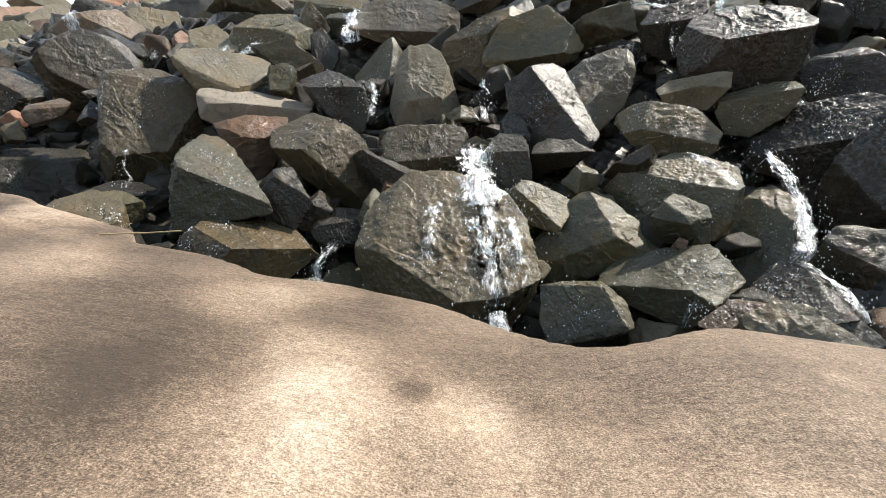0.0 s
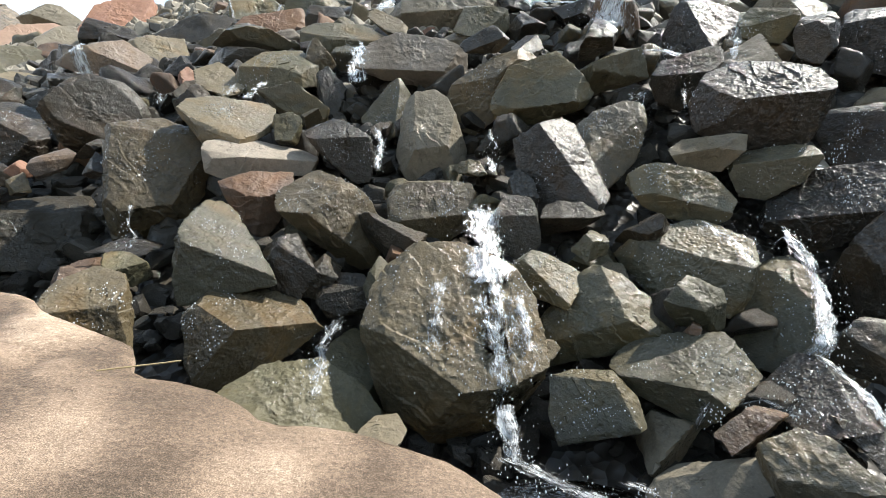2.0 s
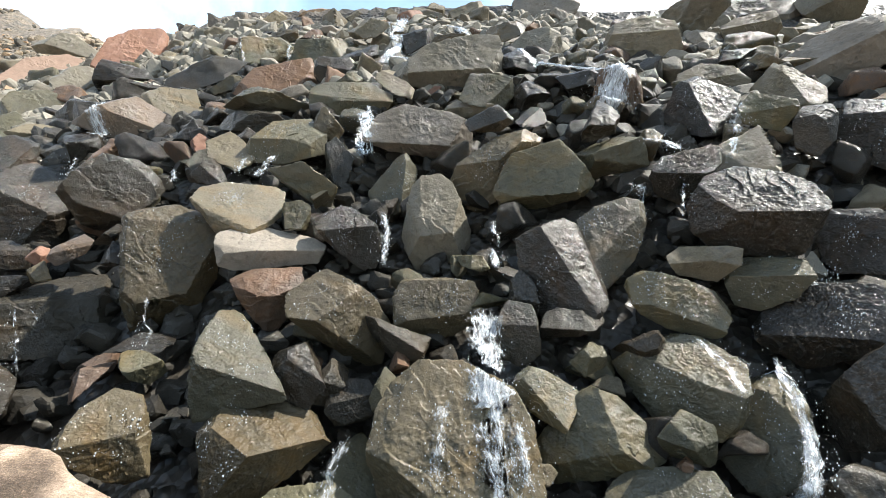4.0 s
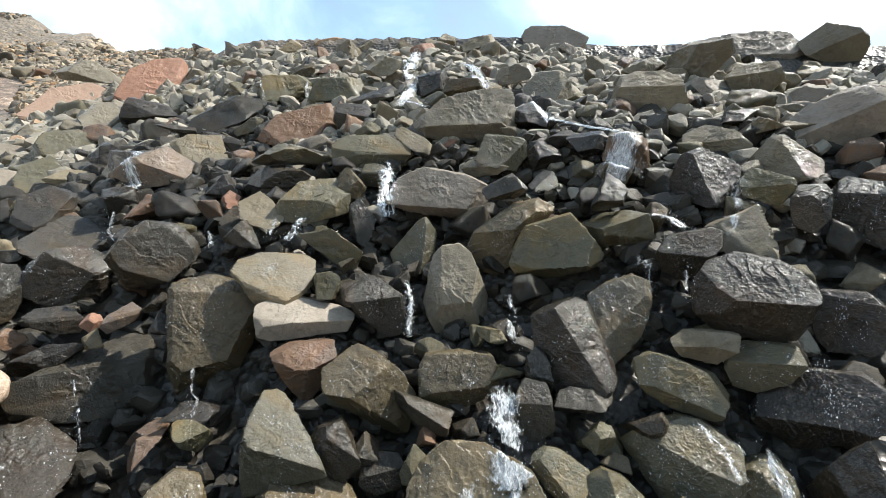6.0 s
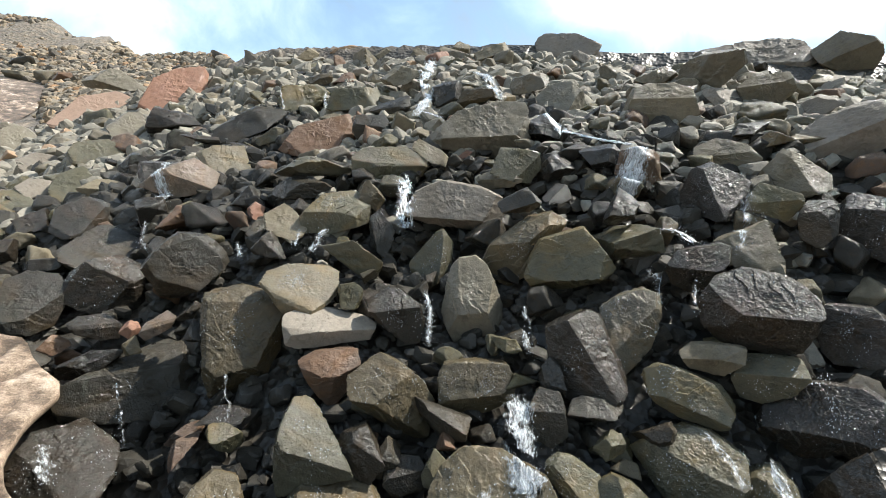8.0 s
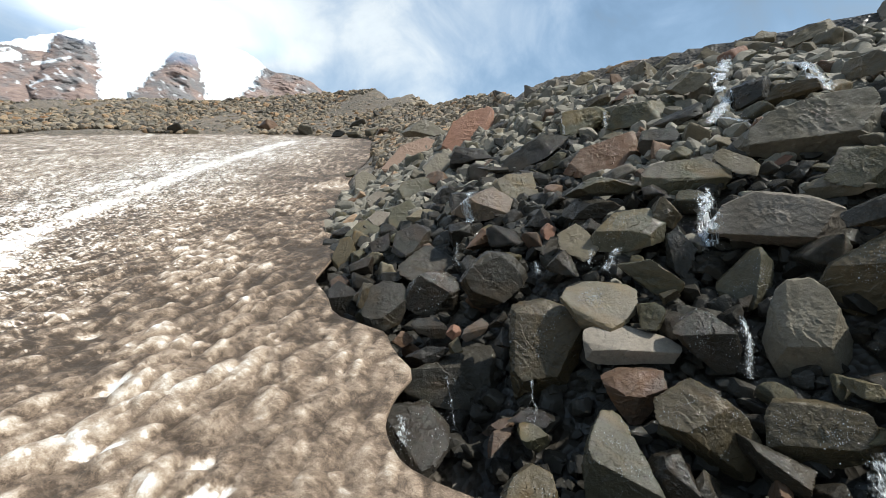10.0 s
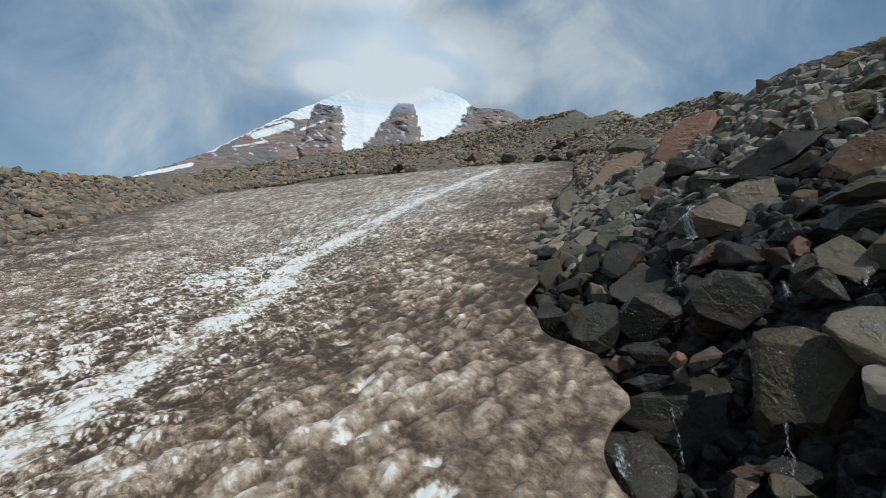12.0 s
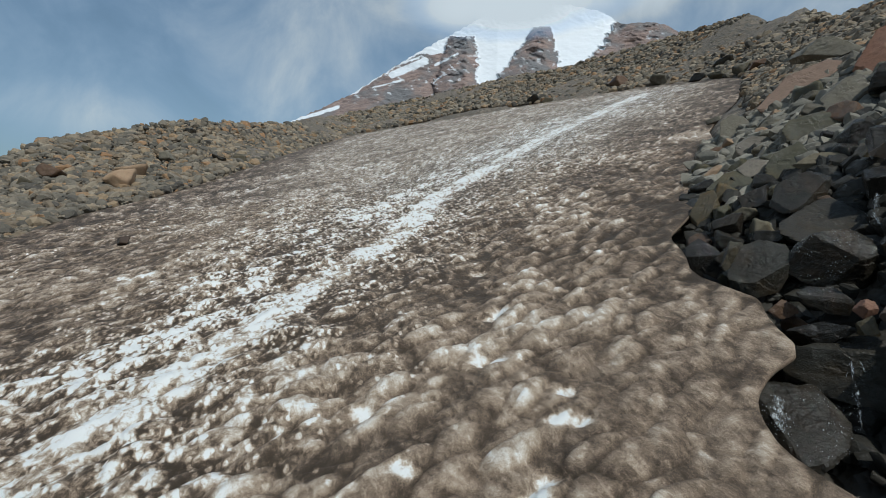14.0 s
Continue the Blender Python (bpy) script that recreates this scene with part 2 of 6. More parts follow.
def snow_material():
    """Old summer snow: brown dust and painted shade in the hollows, paler on the domes, white where it was trodden or
    washed.
    """
    m, n, l, p = nodes("dirty_snow")
    vec = n.new("ShaderNodeTexCoord").outputs["Object"]
    att = n.new("ShaderNodeAttribute")
    att.attribute_name = "snow_tone"
    grain = noise_tex(n, l, vec, 380.0, 2, 0.7)
    coarse = noise_tex(n, l, vec, 95.0, 4, 0.7)
    flake = noise_tex(n, l, vec, 14.0, 7, 0.68, 0.7)
    soft = noise_tex(n, l, vec, 3.0, 5, 0.6, 0.4)
    v = math_node(n, l, "MULTIPLY_ADD", math_node(n, l, "SUBTRACT", grain, 0.5), 0.85, att.outputs["Fac"])
    v = math_node(n, l, "MULTIPLY_ADD", math_node(n, l, "SUBTRACT", coarse, 0.5), 0.55, v)
    v = math_node(n, l, "MULTIPLY_ADD", math_node(n, l, "SUBTRACT", soft, 0.5), 0.42, v)
    lie = n.new("ShaderNodeMapping")
    lie.inputs["Rotation"].default_value = (0, 0, radians(62))
    lie.inputs["Scale"].default_value = (0.45, 1.25, 0.8)
    l.new(vec, lie.inputs["Vector"])
    ripple = noise_tex(n, l, lie.outputs[0], 5.2, 6, 0.56, 0.9)
    calm = n.new("ShaderNodeAttribute")
    calm.attribute_name = "broken"
    swing = math_node(n, l, "MULTIPLY_ADD", math_node(n, l, "MINIMUM", calm.outputs["Fac"], 0.6), 0.95, 0.02)
    v = math_node(n, l, "MULTIPLY_ADD", math_node(n, l, "SUBTRACT", ripple, 0.5), swing, v)
    crumb = noise_tex(n, l, lie.outputs[0], 15.0, 5, 0.6, 0.7)
    v = math_node(n, l, "MULTIPLY_ADD", math_node(n, l, "SUBTRACT", crumb, 0.5), math_node(n, l, "MULTIPLY", swing, 0.75), v)
    rough_patch = n.new("ShaderNodeAttribute")
    rough_patch.attribute_name = "broken"
    k = math_node(n, l, "MULTIPLY", math_node(n, l, "SUBTRACT", flake, 0.5), rough_patch.outputs["Fac"])
    v = math_node(n, l, "ADD", v, k)
    dens = n.new("ShaderNodeAttribute")
    dens.attribute_name = "pebbles"
    for scale, reach in ((21.0, 0.34), (9.5, 0.22)):
        wob = n.new("ShaderNodeTexNoise")
        wob.inputs["Scale"].default_value = scale * 0.9
        wob.inputs["Detail"].default_value = 3.0
        l.new(vec, wob.inputs["Vector"])
        warp = n.new("ShaderNodeVectorMath")
        warp.operation = "MULTIPLY_ADD"
        l.new(wob.outputs["Color"], warp.inputs[0])
        warp.inputs[1].default_value = (0.9 / scale,) * 3
        l.new(vec, warp.inputs[2])
        mp = n.new("ShaderNodeMapping")
        mp.inputs["Rotation"].default_value = (0, 0, radians(62))
        mp.inputs["Scale"].default_value = (0.7, 1.15, 0.6)
        l.new(warp.outputs[0], mp.inputs["Vector"])
        cell = n.new("ShaderNodeTexVoronoi")
        cell.inputs["Scale"].default_value = scale
        l.new(mp.outputs[0], cell.inputs["Vector"])
        chance = n.new("ShaderNodeSeparateColor")
        l.new(cell.outputs["Color"], chance.inputs[0])
        there = ramp(n, l, math_node(n, l, "SUBTRACT", dens.outputs["Fac"], chance.outputs[0]), 0.0, 0.12)
        body = ramp(n, l, cell.outputs["Distance"], reach, reach + 0.22, (1, 1, 1), (0, 0, 0))
        lump = math_node(n, l, "MULTIPLY", there, body)
        v = math_node(n, l, "MULTIPLY_ADD", lump, 0.32, v)
        gap = ramp(n, l, cell.outputs["Distance"], 0.48, 0.75)
        v = math_node(n, l, "MULTIPLY_ADD", math_node(n, l, "MULTIPLY", gap, dens.outputs["Fac"]), -0.30, v)
    r = n.new("ShaderNodeValToRGB")
    e = r.color_ramp.elements
    e[0].position, e[0].color = 0.05, (0.054, 0.038, 0.025, 1)
    e[1].position, e[1].color = 1.0, (0.86, 0.86, 0.85, 1)
    for pos, c in ((0.30, (0.187, 0.133, 0.094, 1)), (0.52, (0.390, 0.294, 0.214, 1)), (0.74, (0.60, 0.51, 0.412, 1)), (0.88, (0.75, 0.70, 0.64, 1))):
        e.new(pos).color = c
    far = n.new("ShaderNodeAttribute")
    far.attribute_name = "broken"
    gain = math_node(n, l, "MULTIPLY_ADD", math_node(n, l, "MINIMUM", far.outputs["Fac"], 1.0), 0.36, 1.0)
    v = math_node(n, l, "MULTIPLY_ADD", math_node(n, l, "SUBTRACT", v, 0.42), gain, 0.45)
    l.new(v, r.inputs[0])
    l.new(r.outputs[0], p.inputs["Base Color"])
    p.inputs["Roughness"].default_value = 0.6
    p.inputs["Specular IOR Level"].default_value = 0.3
    nb = bump(n, l, flake, 0.45, 0.03, bump(n, l, ripple, 0.5, 0.035, bump(n, l, crumb, 0.5, 0.012)))
    nb = bump(n, l, lump, 0.5, 0.02, nb)
    nb = bump(n, l, coarse, 0.5, 0.007, nb)
    nb = bump(n, l, grain, 0.4, 0.003, nb)
    l.new(nb, p.inputs["Normal"])
    return m


GRAVEL = gravel_material()
SNOW = snow_material()


# ---- mesh helpers ----
def mesh_object(name, verts, faces, material, smooth=True, parent=None):
    me = bpy.data.meshes.new(name)
    verts = np.asarray(verts, dtype=np.float32)
    faces = np.asarray(faces, dtype=np.int32)
    k = faces.shape[1]
    me.vertices.add(len(verts))
    me.vertices.foreach_set("co", verts.ravel())
    me.loops.add(faces.size)
    me.loops.foreach_set("vertex_index", faces.ravel())
    me.polygons.add(len(faces))
    me.polygons.foreach_set("loop_start", np.arange(len(faces), dtype=np.int32) * k)
    me.polygons.foreach_set("use_smooth", np.full(len(faces), smooth))
    me.update(calc_edges=True)
    me.materials.append(material)
    ob = new(name, me)
    if parent is not None:
        ob.parent = parent
    return ob


def sphere_net(level):
    g = (1 + 5 ** 0.5) / 2
    v = [Vector(a).normalized() for a in ((-1, g, 0), (1, g, 0), (-1, -g, 0), (1, -g, 0), (0, -1, g), (0, 1, g), (0, -1, -g), (0, 1, -g), (g, 0, -1), (g, 0, 1), (-g, 0, -1), (-g, 0, 1))]
    f = [(0, 11, 5), (0, 5, 1), (0, 1, 7), (0, 7, 10), (0, 10, 11), (1, 5, 9), (5, 11, 4), (11, 10, 2), (10, 7, 6), (7, 1, 8),
         (3, 9, 4), (3, 4, 2), (3, 2, 6), (3, 6, 8), (3, 8, 9), (4, 9, 5), (2, 4, 11), (6, 2, 10), (8, 6, 7), (9, 8, 1)]
    for _ in range(level):
        seen, out = {}, []

        def mid(a, b):
            key = (min(a, b), max(a, b))
            if key not in seen:
                v.append((v[a] + v[b]).normalized())
                seen[key] = len(v) - 1
            return seen[key]

        for a, b, c in f:
            x, y, z = mid(a, b), mid(b, c), mid(c, a)
            out += [(a, x, z), (b, y, x), (c, z, y), (x, y, z)]
        f = out
    return np.array([tuple(a) for a in v]), np.array(f)


NET = [sphere_net(k) for k in range(7)]


def stone_shape(seed, d, sharp=26):
    """A broken block: planes that cut one another with slightly rounded edges, in a box of -1 to 1."""
    r = np.random.RandomState(seed)
    n = np.array([(1, 0, 0.1), (-1, 0, 0.1), (0, 1, -0.3), (0, -0.87, 0.5), (0, -0.05, 1), (0, 0, -1)], float) + r.normal(0, 0.28, (6, 3))
    k = r.randint(3, 8)
    n = np.vstack([n, r.normal(0, 1, (k, 3))])
    n /= np.linalg.norm(n, axis=1)[:, None]
    q = np.concatenate([r.uniform(0.75, 1.0, 6), r.uniform(0.78, 1.15, k)])
    a = np.clip(d @ n.T / q, 0, None) / 1.3
    p = d * ((a ** sharp).sum(1) ** (-1 / sharp))[:, None]
    lo, hi = p.min(0), p.max(0)
    return (p - (lo + hi) / 2) / ((hi - lo) / 2)


def roughen(p, size, seed):
    """Chips, hollows and grain on a stone's skin."""
    out = p.copy()
    o = Vector((seed * 3.7 % 50, seed * 1.9 % 50, seed * 0.7 % 50))
    axis = Vector((math.sin(seed * 1.3), 0.4 * math.sin(seed * 2.9), 0.8 + 0.6 * math.cos(seed * 1.7))).normalized()
    a, b, c5 = 1.9 / size, 5.5 / size, 17.0 / size
    ln = np.linalg.norm(p, axis=1)
    for i, c in enumerate(p.tolist()):
        q = Vector(c)
        s = 0.070 * size * noise.noise(q * a + o) - 0.060 * size * abs(noise.noise(q * (b * 0.75) + o)) - 0.024 * size * abs(noise.noise(q * (b * 1.9) - o)) + 0.009 * size * noise.noise(q * c5 - o)
        x = q.dot(axis) * 2.6 / size + 1.3 * noise.noise(q * a - o)
        s += 0.045 * size * (x - math.floor(x)) * min(1.0, max(0.0, 0.35 + 1.6 * noise.noise(q * (a * 0.8) + o * 2)))
        out[i] += p[i] / ln[i] * s
    return out


PLACED = []
GLINTING = []


def rock(kind, label, stuff, at, half, turn, seed, level=4):
    """One boulder: its middle, half sizes, turn in degrees and the seed of its shape."""
    d, f = NET[level]
    p = stone_shape(seed, d, 80) * np.array(half)
    p = roughen(p, (half[0] * half[1] * half[2]) ** (1 / 3), seed)
    ob = mesh_object(kind, p, f, ROCK[stuff])
    ob.data.set_sharp_from_angle(angle=radians(24))
    ob.matrix_basis = pose(*at, *turn)
    PLACED.append((*at, max(half)))
    return tagged(ob, label, "boulder" if kind == "boulder" else "stone", "rocks of the rubble slope")


# ---- boulders ----
def weather(p, size, seed):
    """Shallow hollows, stepped breaks and chips on the flat faces of a split block."""
    out = p.copy()
    o = Vector((seed * 3.1 % 50, seed * 1.7 % 50, seed * 0.9 % 50))
    axis = Vector((math.sin(seed * 1.3), 0.5 * math.sin(seed * 2.9), 0.7 + 0.6 * math.cos(seed * 1.7))).normalized()
    a = 1.6 / size
    ln = np.linalg.norm(p, axis=1)
    for i, c in enumerate(p.tolist()):
        q = Vector(c)
        soft = noise.noise(q * a + o)
        s = 0.028 * soft - 0.040 * abs(noise.noise(q * (a * 2.3) + o)) - 0.022 * abs(noise.noise(q * (a * 5.5) - o))
        s += 0.010 * noise.noise(q * (a * 13) - o) + 0.003 * noise.noise(q * (a * 31) + o)
        x = q.dot(axis) * 3.1 / size + 1.1 * noise.noise(q * (a * 1.2) - o)
        s += 0.040 * (x - math.floor(x)) * min(1.0, max(0.0, 0.3 + 1.7 * noise.noise(q * (a * 0.9) + o * 2)))
        out[i] += p[i] / ln[i] * (s * size + 0.012 * size)
    return out


def block(kind, label, stuff, at, tilt, depth, sides, faces, seed, level=5):
    """A split boulder: sides are cuts round it (angle, distance), faces cuts on its front (turn, lift, distance)."""
    d, f = NET[level]
    n = [(math.cos(radians(k)), 0.10, math.sin(radians(k))) for k, _ in sides] + [(0, 1, 0), (0.5, 0.8, -0.3), (-0.5, 0.8, 0.3)]
    q = [w for _, w in sides] + [depth, depth * 1.05, depth * 1.05]
    for turn, lift, w in faces:
        t, u = radians(turn), radians(lift)
        n.append((math.cos(u) * math.sin(t), -math.cos(u) * math.cos(t), math.sin(u)))
        q.append(w)
    n = np.array(n) / np.linalg.norm(n, axis=1)[:, None]
    wide = np.array([np.mean([w for _, w in sides]) + 0.25 * (max(w for _, w in sides) - min(w for _, w in sides)), depth, np.mean([w for _, w in sides])])
    d = d * wide
    d = d / np.linalg.norm(d, axis=1)[:, None]
    g = np.clip(d @ n.T / np.array(q), 1e-6, None)
    chip = np.random.RandomState(seed)
    for _ in range(5):
        c = chip.normal(0, 1, 3) + (0, -0.5, 0.2)
        c /= np.linalg.norm(c)
        reach = ((d / g.max(1)[:, None]) @ c).max()
        g = np.column_stack([g, np.clip(d @ c / (reach * chip.uniform(0.84, 0.94)), 1e-6, None)])
    top = g.max(1)
    p = d / (top * ((g / top[:, None]) ** 400).sum(1) ** (1 / 400))[:, None]
    p *= 1.05
    size = float(np.prod(p.max(0) - p.min(0)) ** (1 / 3)) / 2
    ob = mesh_object(kind, weather(p, size, seed), f, ROCK[stuff])
    ob.data.set_sharp_from_angle(angle=radians(19))
    ob.matrix_basis = pose(*at, tilt[0], 0, tilt[1])
    if level >= 5 and stuff in ("brown", "olive", "palewet", "wet") and at[1] < 4.5:
        GLINTING.append((ob, seed))
    PLACED.append((*at, float(np.abs(p).max(0).mean())))
    return tagged(ob, label, "boulder" if kind == "boulder" else "stone", "rocks of the rubble slope")


block("boulder", "large rough dark grey boulder on the rubble slope", "dark", (-2.684, 3.615, 1.803), (9, 37), 0.24, ((148, 0.238), (130, 0.225), (85, 0.259), (49, 0.301), (16, 0.341), (-50, 0.209), (-123, 0.301), (-151, 0.272)), ((-18, 50, 0.219), (6, 12, 0.134), (41, 12, 0.261), (-14, -36, 0.225)), 1001, 5)
block("boulder", "large wet brown angular block in the trickling meltwater", "brown", (-1.979, 3.190, 1.269), (3, 32), 0.29, ((159, 0.324), (97, 0.369), (71, 0.379), (32, 0.355), (-8, 0.296), (-34, 0.293), (-58, 0.353), (-97, 0.44), (-168, 0.266), (-179, 0.23)), ((0, 55, 0.307), (-6, 17, 0.158), (35, -6, 0.27), (7, -37, 0.298)), 1002, 6)
block("boulder", "pale grey glistening wet boulder in the trickling meltwater", "palewet", (-1.520, 3.273, 1.675), (9, 25), 0.18, ((148, 0.244), (108, 0.164), (87, 0.144), (59, 0.241), (-21, 0.264), (-60, 0.184), (-83, 0.156), (-127, 0.215), (-151, 0.247)), ((0, 49, 0.048), (-32, -18, 0.204), (39, 12, 0.231)), 1003, 5)
block("boulder", "large pale dry angular slab on the rubble slope", "pale", (-1.266, 3.150, 1.381), (5, 22), 0.18, ((145, 0.279), (91, 0.145), (77, 0.123), (59, 0.197), (-25, 0.386), (-84, 0.129), (-87, 0.121), (-108, 0.18), (-171, 0.279)), ((0, 60, 0.064), (0, -20, 0.136), (-37, 6, 0.241)), 1004, 5)
block("boulder", "reddish grey boulder on the rubble slope", "redgrey", (-1.139, 2.880, 1.096), (0, 22), 0.15, ((113, 0.17), (91, 0.148), (7, 0.199), (-24, 0.15), (-37, 0.166), (-108, 0.205), (-140, 0.15), (-153, 0.149)), ((0, 35, 0.092), (22, -24, 0.108), (-32, -18, 0.123)), 1005, 5)
block("boulder", "large wet brown angular boulder in the trickling meltwater", "brown", (-0.674, 2.793, 0.980), (-2, 14), 0.20, ((148, 0.309), (110, 0.277), (64, 0.207), (51, 0.188), (30, 0.213), (-11, 0.281), (-74, 0.325), (-119, 0.187), (-127, 0.168), (-136, 0.179), (-169, 0.267)), ((-17, 43, 0.159), (27, 6, 0.138), (-27, -46, 0.161)), 1006, 5)
block("boulder", "large pale dry angular boulder on the rubble slope", "pale", (-0.301, 4.136, 2.389), (18, 4), 0.25, ((141, 0.366), (112, 0.253), (81, 0.195), (68, 0.233), (-1, 0.422), (-43, 0.369), (-99, 0.187), (-101, 0.185), (-105, 0.197), (-152, 0.435)), ((-7, 38, 0.113), (-9, -49, 0.197), (45, 0, 0.33)), 1007, 5)
block("boulder", "dark broken boulder on the rubble slope", "dark", (0.273, 3.777, 2.394), (19, -4), 0.10, ((116, 0.082), (46, 0.127), (-51, 0.114), (-88, 0.083), (-132, 0.142)), ((-15, 38, 0.052), (15, -38, 0.08)), 1008, 4)
block("boulder", "large wet brown angular boulder in the trickling meltwater", "brown", (0.302, 3.725, 2.013), (14, -5), 0.21, ((155, 0.243), (125, 0.17), (105, 0.213), (57, 0.365), (-38, 0.163), (-50, 0.178), (-109, 0.338), (-151, 0.342)), ((-14, 43, 0.143), (-6, -6, 0.134), (30, -6, 0.14)), 1009, 5)
block("boulder", "large blue-grey slabby boulder on the rubble slope", "slate", (0.630, 3.446, 1.904), (13, -11), 0.21, ((157, 0.281), (106, 0.208), (45, 0.253), (35, 0.259), (-32, 0.309), (-75, 0.192), (-83, 0.197), (-168, 0.311), (179, 0.293)), ((0, 29, 0.121), (9, -53, 0.201), (45, 11, 0.267)), 1010, 5)
block("boulder", "large tan angular block on the rubble slope", "tan", (-0.141, 3.460, 1.567), (8, 2), 0.22, ((169, 0.21), (136, 0.296), (97, 0.333), (51, 0.29), (22, 0.215), (-3, 0.259), (-63, 0.277), (-150, 0.267), (-154, 0.256)), ((0, 30, 0.133), (60, 6, 0.184), (-53, 6, 0.175), (0, -24, 0.186)), 1011, 5)
block("boulder", "olive-grey angular boulder on the rubble slope", "olive", (-0.489, 3.919, 1.896), (12, 7), 0.15, ((140, 0.126), (119, 0.177), (37, 0.209), (-8, 0.152), (-48, 0.17), (-101, 0.187), (-153, 0.225)), ((-25, 23, 0.093), (45, 11, 0.133)), 1012, 5)
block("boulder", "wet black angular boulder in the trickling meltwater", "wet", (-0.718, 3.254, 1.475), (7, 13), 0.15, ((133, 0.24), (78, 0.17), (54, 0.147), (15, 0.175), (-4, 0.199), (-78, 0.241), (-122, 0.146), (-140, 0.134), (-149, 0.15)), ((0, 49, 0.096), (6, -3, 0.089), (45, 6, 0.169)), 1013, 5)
block("boulder", "wet brown angular boulder in the trickling meltwater", "brown", (-0.107, 2.931, 1.024), (-1, 2), 0.17, ((156, 0.254), (93, 0.166), (85, 0.167), (25, 0.256), (-7, 0.259), (-57, 0.194), (-85, 0.176), (-130, 0.226), (-178, 0.236)), ((0, 19, 0.102), (0, 66, 0.166), (7, -37, 0.129), (45, 6, 0.229)), 1014, 5)
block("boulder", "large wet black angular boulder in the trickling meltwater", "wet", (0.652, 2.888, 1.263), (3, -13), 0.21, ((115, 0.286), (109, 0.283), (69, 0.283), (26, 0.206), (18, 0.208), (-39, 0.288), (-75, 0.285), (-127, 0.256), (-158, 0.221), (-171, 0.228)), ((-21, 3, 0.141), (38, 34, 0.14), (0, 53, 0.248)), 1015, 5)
block("boulder", "pale grey glistening wet boulder in the trickling meltwater", "palewet", (1.021, 3.052, 1.495), (7, -19), 0.17, ((129, 0.191), (110, 0.185), (78, 0.223), (7, 0.192), (-21, 0.155), (-47, 0.184), (-147, 0.193), (-164, 0.184)), ((0, 37, 0.092), (30, 11, 0.121)), 1016, 5)
block("boulder", "dark broken boulder on the rubble slope", "dark", (0.365, 2.652, 0.919), (-4, -8), 0.11, ((159, 0.125), (80, 0.157), (18, 0.112), (4, 0.103), (-47, 0.147), (-112, 0.154), (-170, 0.103)), ((0, 35, 0.089), (0, -11, 0.067)), 1017, 5)
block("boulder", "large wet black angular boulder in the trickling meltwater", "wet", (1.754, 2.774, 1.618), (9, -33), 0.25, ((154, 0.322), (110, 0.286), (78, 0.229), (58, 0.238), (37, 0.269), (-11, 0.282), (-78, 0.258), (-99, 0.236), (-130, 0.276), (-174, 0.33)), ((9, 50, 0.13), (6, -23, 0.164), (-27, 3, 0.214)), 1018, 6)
block("boulder", "dark broken boulder on the rubble slope", "dark", (1.493, 3.101, 1.889), (13, -26), 0.15, ((150, 0.167), (101, 0.127), (70, 0.19), (-9, 0.187), (-41, 0.119), (-44, 0.121), (-122, 0.194), (-163, 0.195)), ((0, 45, 0.08), (-6, -27, 0.095)), 1019, 5)
block("boulder", "large wet black angular boulder in the trickling meltwater", "wet", (1.954, 3.843, 2.510), (6, -27), 0.20, ((154, 0.229), (111, 0.24), (61, 0.199), (54, 0.21), (-17, 0.232), (-56, 0.238), (-105, 0.2), (-134, 0.248)), ((-37, 6, 0.144), (28, 30, 0.136)), 1020, 5)
block("boulder", "blue-grey slabby boulder on the rubble slope", "slate", (2.286, 3.524, 2.399), (5, -32), 0.13, ((146, 0.177), (67, 0.104), (14, 0.158), (-40, 0.162), (-111, 0.112), (-165, 0.154)), ((-4, 37, 0.073), (0, -18, 0.086)), 1021, 5)
block("boulder", "dark broken boulder on the rubble slope", "dark", (2.484, 3.332, 2.233), (3, -36), 0.13, ((164, 0.118), (87, 0.163), (22, 0.134), (-6, 0.11), (-40, 0.133), (-100, 0.176), (-173, 0.115)), ((0, 57, 0.109), (-6, -6, 0.077), (45, 6, 0.097)), 1022, 5)
block("boulder", "grey angular boulder on the rubble slope", "grey", (1.420, 2.691, 1.329), (5, -28), 0.11, ((128, 0.136), (92, 0.077), (81, 0.095), (-9, 0.152), (-45, 0.111), (-101, 0.094), (-149, 0.146)), ((-3, 43, 0.067), (6, -24, 0.072)), 1023, 5)
block("boulder", "olive-grey angular boulder on the rubble slope", "olive", (1.240, 2.638, 1.101), (0, -26), 0.16, ((137, 0.295), (80, 0.129), (72, 0.12), (37, 0.179), (1, 0.246), (-67, 0.206), (-95, 0.142), (-118, 0.137), (-143, 0.174)), ((-21, 30, 0.136), (9, 26, 0.092), (-14, -36, 0.127)), 1024, 5)
block("boulder", "olive-grey angular boulder on the rubble slope", "olive", (1.721, 2.625, 1.230), (3, -34), 0.14, ((148, 0.169), (90, 0.118), (22, 0.189), (-34, 0.142), (-60, 0.122), (-106, 0.163), (-159, 0.174)), ((0, 57, 0.079), (6, -17, 0.083)), 1025, 5)
block("boulder", "large wet black angular boulder in the trickling meltwater", "wet", (1.977, 2.504, 1.034), (-1, -39), 0.21, ((152, 0.251), (141, 0.239), (93, 0.182), (56, 0.247), (1, 0.261), (-57, 0.175), (-63, 0.174), (-119, 0.257), (-150, 0.302)), ((0, 53, 0.193), (-6, 34, 0.103), (0, -30, 0.179)), 1026, 6)
